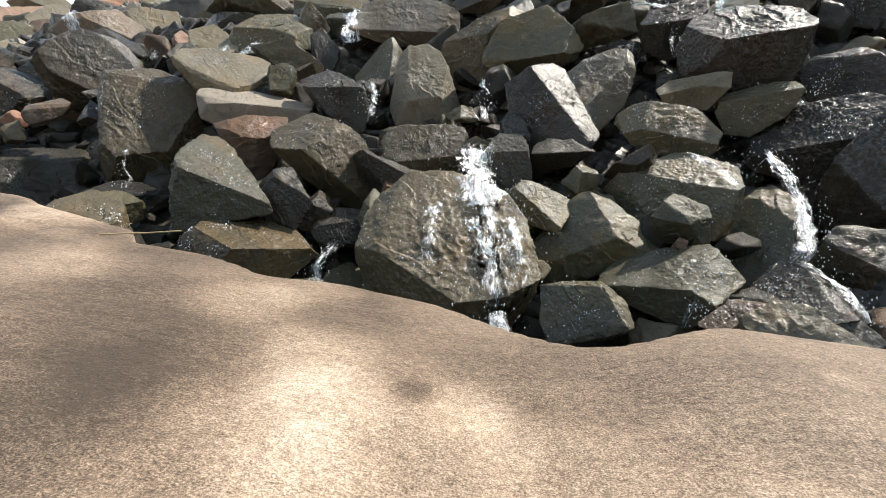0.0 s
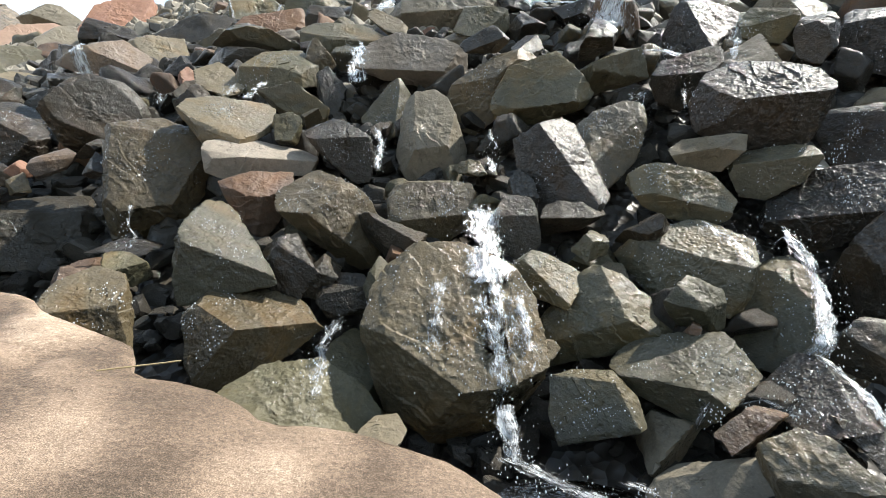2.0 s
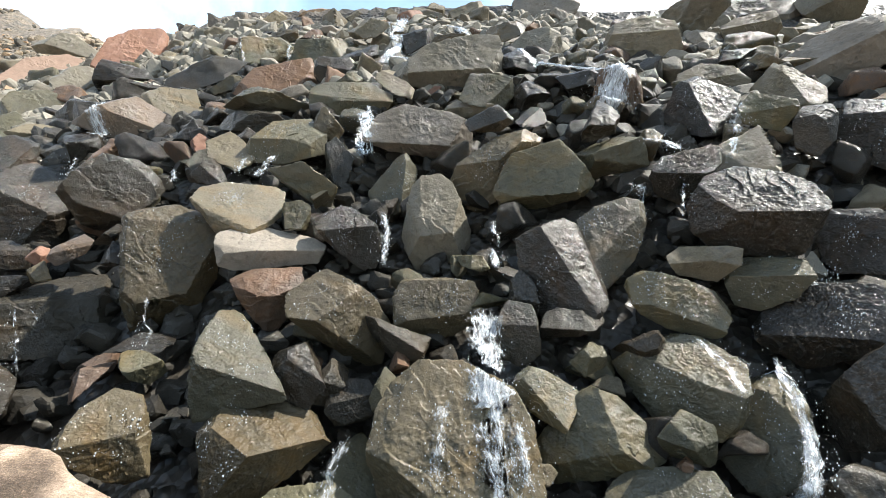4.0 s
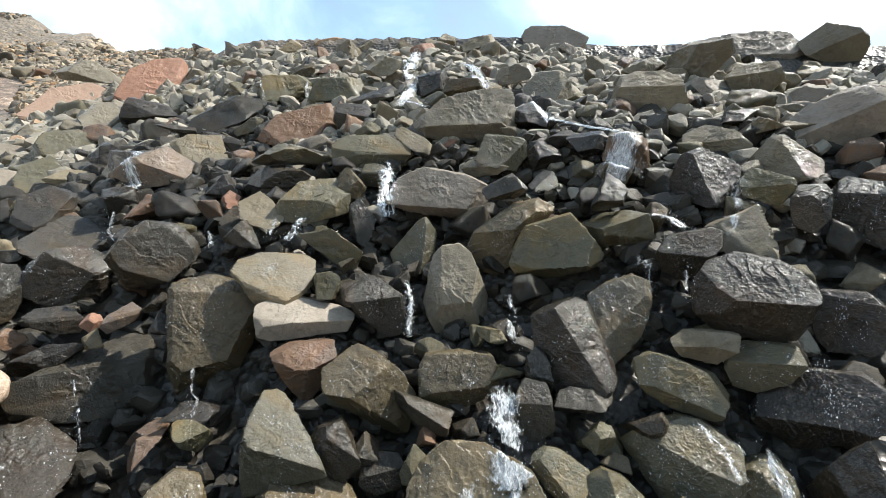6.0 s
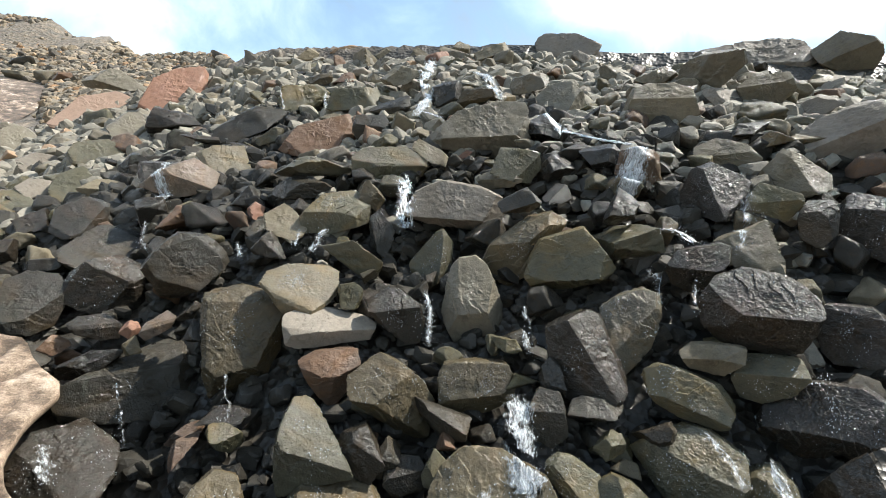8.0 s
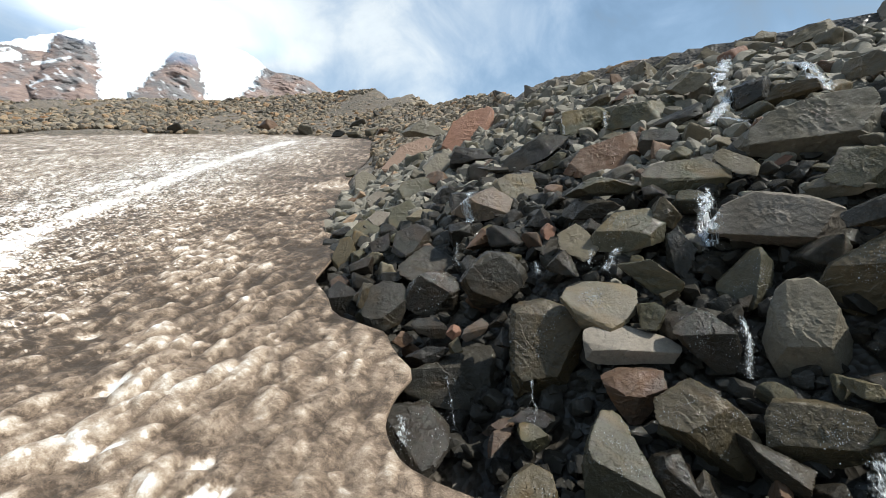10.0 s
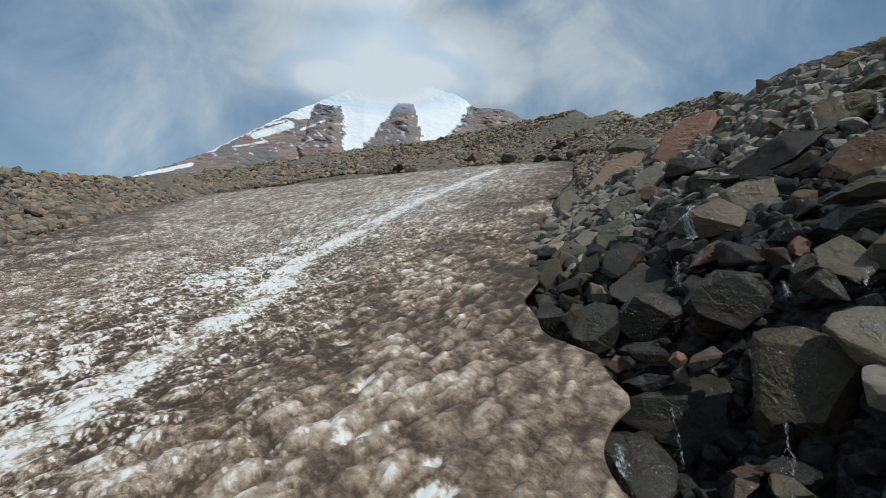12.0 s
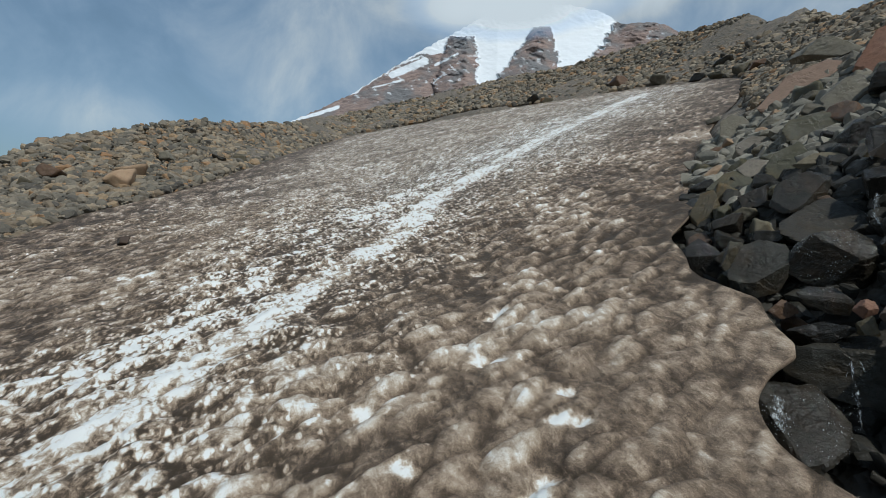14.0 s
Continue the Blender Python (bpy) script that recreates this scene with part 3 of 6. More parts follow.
block("boulder", "wet black angular boulder in the trickling meltwater", "wet", (2.459, 2.925, 1.466), (6, -41), 0.18, ((146, 0.22), (89, 0.171), (47, 0.174), (-11, 0.183), (-89, 0.171), (-132, 0.191), (-178, 0.199)), ((0, 45, 0.135), (-6, 15, 0.092)), 1027, 5)
block("boulder", "large olive-grey angular boulder on the rubble slope", "olive", (1.203, 2.441, 0.714), (-8, -27), 0.21, ((130, 0.264), (87, 0.227), (59, 0.222), (3, 0.244), (-27, 0.252), (-89, 0.226), (-131, 0.219), (-141, 0.236)), ((7, 40, 0.134), (-30, 0, 0.193), (-6, -11, 0.139)), 1028, 6)
block("boulder", "large olive-grey angular boulder on the rubble slope", "olive", (1.566, 2.378, 0.496), (-12, -34), 0.20, ((172, 0.191), (143, 0.203), (109, 0.251), (38, 0.218), (16, 0.182), (-11, 0.172), (-50, 0.213), (-93, 0.256), (-132, 0.225)), ((10, 40, 0.173), (-12, 12, 0.097), (53, 6, 0.178)), 1029, 5)
block("boulder", "large blue-grey slabby boulder at the foot of the rubble slope", "slate", (0.674, 2.284, 0.471), (-15, -17), 0.19, ((149, 0.207), (128, 0.194), (74, 0.227), (49, 0.225), (-24, 0.283), (-64, 0.158), (-75, 0.158), (-108, 0.252), (-167, 0.321)), ((-18, 14, 0.113), (36, 30, 0.178), (0, -37, 0.143)), 1030, 5)
block("boulder", "olive-grey angular boulder on the rubble slope", "olive", (0.470, 2.373, 0.661), (-10, -12), 0.10, ((139, 0.158), (76, 0.105), (61, 0.095), (0, 0.148), (-31, 0.141), (-109, 0.103), (-127, 0.099), (-179, 0.148)), ((21, 30, 0.066), (-32, -18, 0.091)), 1031, 5)
block("boulder", "olive-grey angular boulder at the foot of the rubble slope", "olive", (0.942, 1.968, 0.314), (-20, -26), 0.17, ((116, 0.181), (105, 0.154), (94, 0.155), (39, 0.198), (-43, 0.169), (-112, 0.157), (-138, 0.201), (-167, 0.259)), ((-7, 40, 0.082), (32, 18, 0.15), (-16, -44, 0.163)), 1032, 5)
block("boulder", "olive-grey angular boulder at the foot of the rubble slope", "olive", (0.553, 1.896, 0.202), (-25, -17), 0.13, ((124, 0.15), (95, 0.135), (35, 0.151), (14, 0.148), (-74, 0.113), (-161, 0.156), (-178, 0.15)), ((-6, -3, 0.072), (39, 17, 0.128), (0, 60, 0.106)), 1033, 5)
block("boulder", "wet black angular boulder in the trickling meltwater", "wet", (1.368, 1.837, 0.250), (-20, -38), 0.13, ((147, 0.149), (51, 0.102), (46, 0.099), (30, 0.127), (-68, 0.12), (-126, 0.123), (-155, 0.139)), ((-12, 29, 0.084), (40, 38, 0.104)), 1034, 5)
block("boulder", "large wet brown angular boulder with water running down its face", "brown", (-0.007, 2.262, 0.346), (-19, 0), 0.33, ((152, 0.413), (129, 0.448), (92, 0.453), (59, 0.419), (30, 0.398), (6, 0.368), (-6, 0.371), (-46, 0.378), (-75, 0.388), (-101, 0.406), (-165, 0.338), (-174, 0.35)), ((0, 16, 0.203), (-36, -30, 0.261), (-43, 20, 0.363), (11, -59, 0.313)), 1035, 6)
block("boulder", "olive-grey angular boulder on the rubble slope", "olive", (-1.148, 2.381, 0.785), (-7, 26), 0.18, ((168, 0.157), (153, 0.173), (75, 0.286), (21, 0.163), (17, 0.172), (-77, 0.206), (-173, 0.175)), ((13, 40, 0.091), (-16, -18, 0.144), (-60, 0, 0.18)), 1036, 5)
block("boulder", "large wet brown angular boulder in the trickling meltwater", "brown", (-0.961, 2.244, 0.401), (-16, 24), 0.21, ((133, 0.255), (89, 0.23), (54, 0.274), (21, 0.341), (-56, 0.185), (-120, 0.318), (-168, 0.226), (-173, 0.221)), ((8, 46, 0.122), (-34, 6, 0.162), (14, -34, 0.136)), 1037, 6)
block("boulder", "wet brown angular boulder in the trickling meltwater", "brown", (-1.556, 2.090, 0.519), (-13, 37), 0.16, ((141, 0.16), (120, 0.17), (65, 0.197), (7, 0.146), (-4, 0.151), (-83, 0.211), (-127, 0.137), (-163, 0.177)), ((-9, 34, 0.097), (49, 0, 0.145), (-6, -17, 0.103)), 1038, 5)
block("boulder", "large blue-grey slabby boulder at the foot of the rubble slope", "slate", (-0.659, 2.061, 0.098), (-25, 18), 0.22, ((140, 0.271), (121, 0.231), (96, 0.231), (51, 0.231), (29, 0.273), (-34, 0.353), (-94, 0.163), (-151, 0.283)), ((-11, 36, 0.163), (11, 17, 0.139)), 1039, 6)
block("boulder", "blue-grey slabby boulder on the rubble slope", "slate", (-0.465, 2.380, 0.164), (-21, 11), 0.15, ((164, 0.153), (122, 0.223), (39, 0.174), (13, 0.111), (-56, 0.216), (-148, 0.125)), ((9, 34, 0.082), (53, 0, 0.132)), 1040, 5)
block("boulder", "dark broken boulder on the rubble slope", "dark", (-0.549, 2.528, 0.559), (-12, 12), 0.10, ((175, 0.122), (135, 0.122), (83, 0.11), (27, 0.127), (-32, 0.127), (-83, 0.103), (-149, 0.128)), ((-7, 37, 0.06), (0, -11, 0.063)), 1041, 5)
block("stone", "blue-grey slabby stone on the rubble slope", "slate", (-0.357, 2.432, 0.643), (-10, 8), 0.06, ((153, 0.051), (46, 0.09), (-20, 0.057), (-63, 0.074), (-163, 0.081)), ((19, 24, 0.044), (-45, 0, 0.051)), 1042, 4)
block("stone", "blue-grey slabby stone on the rubble slope", "slate", (-1.805, 2.684, 0.688), (-7, 34), 0.09, ((148, 0.123), (81, 0.083), (50, 0.075), (26, 0.097), (-59, 0.107), (-118, 0.077), (-149, 0.079)), ((-7, 37, 0.053), (13, -23, 0.064)), 1043, 4)
block("stone", "small grey angular stone at the foot of the rubble slope", "grey", (-0.263, 1.893, 0.098), (-28, 8), 0.06, ((140, 0.063), (93, 0.061), (12, 0.08), (-30, 0.075), (-91, 0.053), (-148, 0.091)), ((-7, 40, 0.03),), 1044, 5)
# brown slab: the dark rock colour carries the shade it lies in
block("boulder", "large broken boulder in darkened colour on the rubble slope", "dark", (-2.793, 3.134, 0.865), (-15, 38), 0.30, ((116, 0.22), (91, 0.298), (29, 0.449), (-5, 0.423), (-64, 0.294), (-96, 0.238), (-103, 0.255), (-165, 0.448)), ((-3, -6, 0.173), (-9, 49, 0.202), (37, -6, 0.325)), 1045, 5)
block("boulder", "large wet black angular boulder in the trickling meltwater", "wet", (-3.493, 3.731, 1.586), (-5, 40), 0.24, ((147, 0.258), (131, 0.24), (109, 0.231), (55, 0.298), (4, 0.274), (-87, 0.226), (-115, 0.244), (-156, 0.304)), ((-15, -9, 0.154), (20, 41, 0.202), (21, -30, 0.212)), 1046, 5)
block("stone", "pink-edged wet stone on the rubble slope", "pinkwet", (-2.580, 3.119, 1.350), (-9, 36), 0.08, ((157, 0.083), (122, 0.059), (39, 0.123), (-33, 0.079), (-63, 0.06), (-138, 0.126)), ((-16, 44, 0.048), (6, -24, 0.054)), 1047, 4)
block("boulder", "wet black angular boulder in the trickling meltwater", "wet", (-3.158, 3.207, 1.306), (-9, 41), 0.12, ((132, 0.14), (95, 0.099), (45, 0.115), (-10, 0.161), (-90, 0.1), (-116, 0.095), (-148, 0.13)), ((0, 49, 0.063), (0, -18, 0.075)), 1048, 4)
block("boulder", "rough brick-red boulder on the rubble slope", "red", (-6.247, 9.056, 5.029), (15, 33), 0.44, ((158, 0.423), (124, 0.367), (105, 0.408), (58, 0.689), (-21, 0.418), (-81, 0.417), (-107, 0.573)), ((-9, 34, 0.194), (32, 18, 0.372)), 1049, 5)
block("boulder", "smooth pinkish-tan slab on the rubble slope", "pink", (-7.859, 8.849, 4.662), (13, 40), 0.33, ((144, 0.263), (113, 0.205), (68, 0.501), (-57, 0.172), (-69, 0.207), (-139, 0.725)), ((0, 45, 0.121),), 1050, 5)
block("boulder", "large tan angular slab on the rubble slope", "tan", (0.016, 5.211, 3.353), (14, -1), 0.33, ((129, 0.359), (105, 0.277), (84, 0.333), (13, 0.47), (-47, 0.422), (-100, 0.274), (-102, 0.283), (-172, 0.659)), ((-4, 38, 0.169), (0, -37, 0.245), (45, 6, 0.406)), 1051, 5)
block("boulder", "blue-grey slabby boulder on the rubble slope", "slate", (0.303, 4.405, 2.832), (10, -5), 0.16, ((162, 0.207), (82, 0.144), (14, 0.218), (-37, 0.202), (-101, 0.149), (-112, 0.165)), ((-6, 34, 0.073), (37, -6, 0.157)), 1052, 5)
block("boulder", "large blue-grey slabby boulder on the rubble slope", "slate", (-1.112, 4.967, 2.927), (10, 11), 0.22, ((128, 0.279), (94, 0.174), (59, 0.254), (-7, 0.409), (-86, 0.156), (-144, 0.359), (180, 0.375)), ((0, 49, 0.075), (0, -11, 0.14)), 1053, 5)
block("boulder", "grey angular boulder on the rubble slope", "grey", (-0.638, 4.798, 3.027), (11, 6), 0.11, ((97, 0.133), (62, 0.07), (-19, 0.212), (-103, 0.095), (-126, 0.074)), ((0, 37, 0.048),), 1054, 4)
block("boulder", "large rusty brown boulder on the rubble slope", "rust", (-2.185, 5.891, 3.422), (12, 18), 0.26, ((145, 0.3), (108, 0.193), (14, 0.413), (-58, 0.244), (-84, 0.214), (-104, 0.307)), ((-7, 37, 0.15), (39, 12, 0.32)), 1055, 5)
block("boulder", "dark broken boulder on the rubble slope", "dark", (-1.496, 5.829, 3.526), (14, 13), 0.17, ((167, 0.218), (94, 0.159), (19, 0.249), (-30, 0.203), (-87, 0.175), (-143, 0.232)), ((0, 45, 0.096), (-6, -11, 0.104)), 1056, 4)
block("boulder", "large pale dry angular slab on the rubble slope", "pale", (4.529, 7.831, 5.050), (18, -30), 0.53, ((154, 0.944), (114, 0.618), (91, 0.364), (71, 0.426), (38, 0.607), (-45, 0.808), (-95, 0.325), (-105, 0.373)), ((-24, 9, 0.531), (13, 48, 0.266), (0, -18, 0.334)), 1057, 5)
block("boulder", "large dark grey boulder on the crest of the slope", "grey", (5.493, 7.078, 4.953), (18, -37), 0.30, ((121, 0.343), (64, 0.244), (9, 0.328), (-23, 0.35), (-117, 0.234), (-145, 0.298)), ((-7, 40, 0.194), (13, -23, 0.195)), 1058, 5)
block("boulder", "large grey angular boulder on the rubble slope", "grey", (3.594, 5.895, 4.057), (16, -31), 0.20, ((126, 0.227), (90, 0.158), (19, 0.259), (-48, 0.238), (-98, 0.158), (-168, 0.306)), ((0, 53, 0.118), (0, -11, 0.121)), 1059, 5)
block("boulder", "large pale dry angular slab on the rubble slope", "pale", (3.452, 4.250, 3.130), (11, -38), 0.29, ((130, 0.279), (113, 0.239), (87, 0.257), (57, 0.292), (2, 0.379), (-72, 0.211), (-114, 0.312), (-155, 0.448)), ((-10, 40, 0.163), (19, -24, 0.177)), 1060, 5)
block("boulder", "large grey angular boulder on the rubble slope", "grey", (2.072, 5.407, 3.697), (15, -21), 0.27, ((159, 0.358), (104, 0.283), (64, 0.267), (17, 0.337), (-35, 0.38), (-92, 0.235), (-161, 0.386)), ((0, 49, 0.163), (-6, -3, 0.155)), 1061, 5)
block("boulder", "large tan angular boulder on the rubble slope", "tan", (1.081, 6.512, 4.081), (17, -10), 0.24, ((133, 0.255), (104, 0.237), (46, 0.278), (-3, 0.326), (-57, 0.257), (-109, 0.241), (-149, 0.342)), ((-13, 40, 0.117), (45, 6, 0.276)), 1062, 5)
block("boulder", "large pale dry angular boulder on the rubble slope", "pale", (1.567, 8.822, 5.822), (22, -10), 0.28, ((145, 0.458), (85, 0.185), (60, 0.254), (-28, 0.562), (-89, 0.188), (-98, 0.175), (-153, 0.503)), ((-7, 40, 0.132),), 1063, 4)
block("boulder", "grey angular boulder on the rubble slope", "grey", (2.368, 4.429, 2.935), (10, -28), 0.17, ((112, 0.195), (72, 0.133), (42, 0.168), (-14, 0.271), (-99, 0.126), (-119, 0.144), (-172, 0.268)), ((0, 45, 0.078), (0, -11, 0.105)), 1064, 5)
block("boulder", "grey angular boulder on the rubble slope", "grey", (2.667, 3.884, 2.678), (8, -34), 0.17, ((138, 0.208), (63, 0.146), (48, 0.129), (-3, 0.231), (-79, 0.176), (-120, 0.132)), ((-18, 18, 0.106), (30, 37, 0.107)), 1065, 5)
block("boulder", "large wet black angular boulder in the trickling meltwater", "wet", (2.955, 3.338, 2.197), (2, -40), 0.22, ((135, 0.304), (71, 0.2), (66, 0.199), (1, 0.214), (-73, 0.254), (-115, 0.211), (-176, 0.228)), ((0, 49, 0.182), (-6, -6, 0.13)), 1066, 5)
block("boulder", "large pale grey glistening wet boulder in the trickling meltwater", "palewet", (-3.346, 5.570, 3.021), (9, 29), 0.21, ((115, 0.222), (96, 0.198), (9, 0.256), (-39, 0.244), (-124, 0.214), (-137, 0.202)), ((0, 37, 0.085),), 1067, 5)
block("boulder", "large wet ochre-stained boulder in the trickling meltwater", "ochre", (-3.566, 5.009, 2.728), (7, 33), 0.22, ((130, 0.191), (116, 0.18), (57, 0.275), (-25, 0.303), (-73, 0.179), (-106, 0.225)), ((7, 40, 0.131), (-12, -12, 0.163)), 1068, 5)
block("boulder", "large olive-grey angular boulder on the rubble slope", "olive", (-5.802, 6.387, 3.287), (8, 40), 0.21, ((153, 0.242), (106, 0.158), (58, 0.267), (-18, 0.3), (-70, 0.149), (-140, 0.293)), ((0, 37, 0.111),), 1069, 4)
block("boulder", "large olive-grey angular boulder on the rubble slope", "olive", (-1.488, 4.194, 2.309), (4, 17), 0.20, ((139, 0.208), (99, 0.188), (49, 0.289), (-6, 0.305), (-73, 0.172), (-89, 0.186), (-169, 0.337)), ((-8, 45, 0.101), (37, -6, 0.231), (-6, -11, 0.137)), 1070, 5)
block("boulder", "large wet black angular boulder in the trickling meltwater", "wet", (-4.515, 4.644, 2.244), (2, 42), 0.21, ((168, 0.22), (117, 0.178), (66, 0.245), (-5, 0.24), (-78, 0.173), (-120, 0.263)), ((-13, 40, 0.1), (37, 6, 0.195)), 1071, 5)
block("boulder", "grey angular boulder on the rubble slope", "grey", (-1.967, 4.096, 2.205), (2, 23), 0.13, ((124, 0.153), (48, 0.137), (25, 0.136), (-59, 0.173), (-117, 0.127), (-165, 0.159)), ((-7, 40, 0.066),), 1072, 4)
block("boulder", "dark wet boulder beside the snow edge", "dark", (-3.900, 3.400, 1.464), (-6, 42), 0.20, ((164, 0.204), (113, 0.242), (81, 0.251), (22, 0.253), (-25, 0.212), (-70, 0.233), (-122, 0.263), (-166, 0.241)), ((-6, 31, 0.104), (30, -11, 0.181)), 1073, 5)
block("boulder", "wet black angular boulder beside the snow edge", "wet", (-4.785, 3.608, 1.435), (-6, 47), 0.17, ((131, 0.227), (55, 0.179), (33, 0.17), (-15, 0.191), (-103, 0.203), (-134, 0.174), (-176, 0.169)), ((-7, 40, 0.121), (0, -11, 0.109)), 1074, 4)
block("boulder", "large broken boulder in darkened colour on the rubble slope", "dark", (-4.059, 4.387, 1.930), (-1, 37), 0.21, ((133, 0.195), (68, 0.243), (27, 0.326), (-61, 0.18), (-101, 0.245), (-156, 0.322)), ((0, 49, 0.079),), 1075, 5)
block("boulder", "olive-grey angular boulder beside the snow edge", "olive", (-5.883, 5.116, 2.368), (2, 44), 0.19, ((139, 0.189), (102, 0.212), (50, 0.234), (-45, 0.187), (-115, 0.22), (-149, 0.266)), ((-7, 44, 0.084), (0, -18, 0.139)), 1076, 4)
block("boulder", "wet brown angular boulder beside the snow edge", "brown", (-5.714, 4.533, 2.024), (-0, 46), 0.17, ((159, 0.147), (107, 0.228), (22, 0.164), (-41, 0.19), (-89, 0.199), (-156, 0.207)), ((-19, 23, 0.096), (37, 6, 0.141)), 1077, 4)
block("boulder", "small pale grey boulder beside the snow edge", "pale", (-5.792, 5.411, 2.645), (4, 42), 0.12, ((134, 0.124), (87, 0.108), (-5, 0.166), (-78, 0.099), (-135, 0.158)), ((0, 37, 0.061),), 1078, 4)
block("boulder", "large olive-grey angular boulder on the rubble slope", "olive", (-5.395, 5.520, 2.665), (5, 40), 0.19, ((157, 0.188), (120, 0.203), (32, 0.255), (-14, 0.184), (-78, 0.225), (-169, 0.222)), ((-13, 34, 0.091),), 1079, 4)
block("boulder", "grey angular boulder on the rubble slope", "grey", (-4.829, 5.433, 2.622), (4, 37), 0.16, ((128, 0.177), (85, 0.134), (25, 0.258), (-65, 0.141), (-125, 0.181)), ((0, 45, 0.086), (0, -18, 0.106)), 1080, 4)
block("boulder", "pale angular boulder beside the snow edge", "pale", (-6.711, 6.479, 3.118), (6, 42), 0.18, ((130, 0.202), (85, 0.153), (23, 0.264), (-64, 0.172), (-100, 0.166), (-162, 0.26)), ((0, 37, 0.079),), 1081, 4)
block("boulder", "tan angular boulder beside the snow edge", "tan", (-8.115, 7.493, 3.649), (8, 44), 0.23, ((132, 0.278), (74, 0.276), (5, 0.233), (-58, 0.271), (-113, 0.296), (-174, 0.221)), ((-6, 34, 0.123), (30, -6, 0.182)), 1082, 4)
block("boulder", "large olive-grey angular boulder on the rubble slope", "olive", (-5.790, 6.399, 3.257), (8, 38), 0.21, ((138, 0.222), (94, 0.191), (-18, 0.284), (-63, 0.182), (-103, 0.257), (-161, 0.34)), ((-7, 37, 0.103),), 1083, 4)
block("boulder", "large tan angular boulder on the rubble slope", "tan", (-5.804, 7.132, 3.800), (11, 35), 0.22, ((140, 0.235), (94, 0.282), (16, 0.233), (-51, 0.266), (-114, 0.263), (-152, 0.264)), ((-7, 40, 0.101), (37, 6, 0.214)), 1084, 4)
block("boulder", "glistening wet black boulder beside the snow edge", "wet", (-2.794, 2.508, 0.518), (-21, 38), 0.23, ((152, 0.262), (100, 0.271), (42, 0.267), (-13, 0.261), (-46, 0.249), (-96, 0.28), (-143, 0.247), (-168, 0.246)), ((6, 36, 0.122), (-30, 11, 0.197)), 1085, 5)
rock("boulder", "tan angular slab on the rubble slope", "tan", (-8.300, 9.991, 5.551), (0.656, 0.398, 0.270), (16, -14, 34), 444, 4)
rock("boulder", "wet black angular slab in the trickling meltwater", "wet", (-5.057, 7.182, 3.933), (0.453, 0.328, 0.234), (12, -7, 32), 259, 4)
rock("boulder", "wet black angular slab in the trickling meltwater", "wet", (-4.107, 6.295, 3.459), (0.270, 0.087, 0.061), (11, -0, 31), 489, 4)
rock("boulder", "dark broken slab on the rubble slope", "dark", (-3.559, 6.660, 3.772), (0.636, 0.274, 0.196), (15, -29, 19), 226, 4)
rock("boulder", "wet black angular boulder in the trickling meltwater", "wet", (-4.759, 5.836, 2.993), (0.158, 0.182, 0.204), (10, 45, 44), 323, 4)
rock("boulder", "wet black angular boulder in the trickling meltwater", "wet", (-4.003, 5.185, 2.810), (0.214, 0.224, 0.230), (7, 15, 37), 72, 4)
rock("boulder", "wet black angular slab in the trickling meltwater", "wet", (-3.193, 5.897, 3.221), (0.265, 0.130, 0.092), (11, 22, 30), 301, 4)
rock("boulder", "olive-grey angular slab on the rubble slope", "olive", (-3.070, 6.330, 3.501), (0.220, 0.138, 0.093), (15, -37, 15), 332, 4)
rock("boulder", "olive-grey angular slab on the rubble slope", "olive", (-1.865, 4.688, 2.819), (0.432, 0.212, 0.151), (9, -15, 17), 470, 4)
rock("boulder", "dark broken slab on the rubble slope", "dark", (-1.961, 4.557, 2.576), (0.324, 0.157, 0.111), (6, -7, 20), 199, 4)
rock("stone", "small rough brick-red stone on the rubble slope", "red", (-2.367, 4.355, 2.312), (0.087, 0.097, 0.096), (5, 45, 29), 472, 3)
rock("boulder", "wet black angular boulder in the trickling meltwater", "wet", (-2.591, 4.574, 2.433), (0.106, 0.143, 0.171), (7, 45, 32), 486, 4)
rock("stone", "dark broken slab on the rubble slope", "dark", (-2.264, 4.151, 2.133), (0.068, 0.101, 0.139), (2, 45, 27), 432, 4)
rock("stone", "dark broken stone on the rubble slope", "dark", (-2.001, 3.860, 1.992), (0.164, 0.154, 0.141), (-0, 15, 25), 410, 4)
rock("boulder", "rusty brown boulder on the rubble slope", "rust", (-3.234, 4.440, 2.239), (0.232, 0.181, 0.139), (2, -0, 33), 354, 4)
rock("boulder", "wet black angular slab in the trickling meltwater", "wet", (-4.267, 4.027, 1.753), (0.221, 0.126, 0.090), (-2, 7, 43), 57, 4)
rock("stone", "small rough brick-red stone on the rubble slope", "red", (-2.830, 3.171, 1.301), (0.065, 0.074, 0.074), (-11, 37, 31), 282, 3)
rock("stone", "wet black angular slab in the trickling meltwater", "wet", (-2.360, 3.176, 1.446), (0.053, 0.078, 0.110), (-9, 37, 27), 459, 4)
rock("stone", "small wet brown angular stone in the trickling meltwater", "brown", (-2.761, 3.078, 1.185), (0.061, 0.073, 0.076), (-12, -22, 42), 318, 3)
rock("stone", "small wet black angular stone in the trickling meltwater", "wet", (-2.242, 3.070, 1.320), (0.066, 0.081, 0.088), (-10, 22, 28), 120, 4)
rock("boulder", "olive-grey angular slab on the rubble slope", "olive", (-1.201, 3.742, 1.892), (0.287, 0.167, 0.119), (-2, 30, 14), 154, 4)
rock("stone", "small wet brown angular stone in the trickling meltwater", "brown", (-1.003, 3.522, 1.743), (0.075, 0.065, 0.050), (-5, -30, 15), 142, 3)
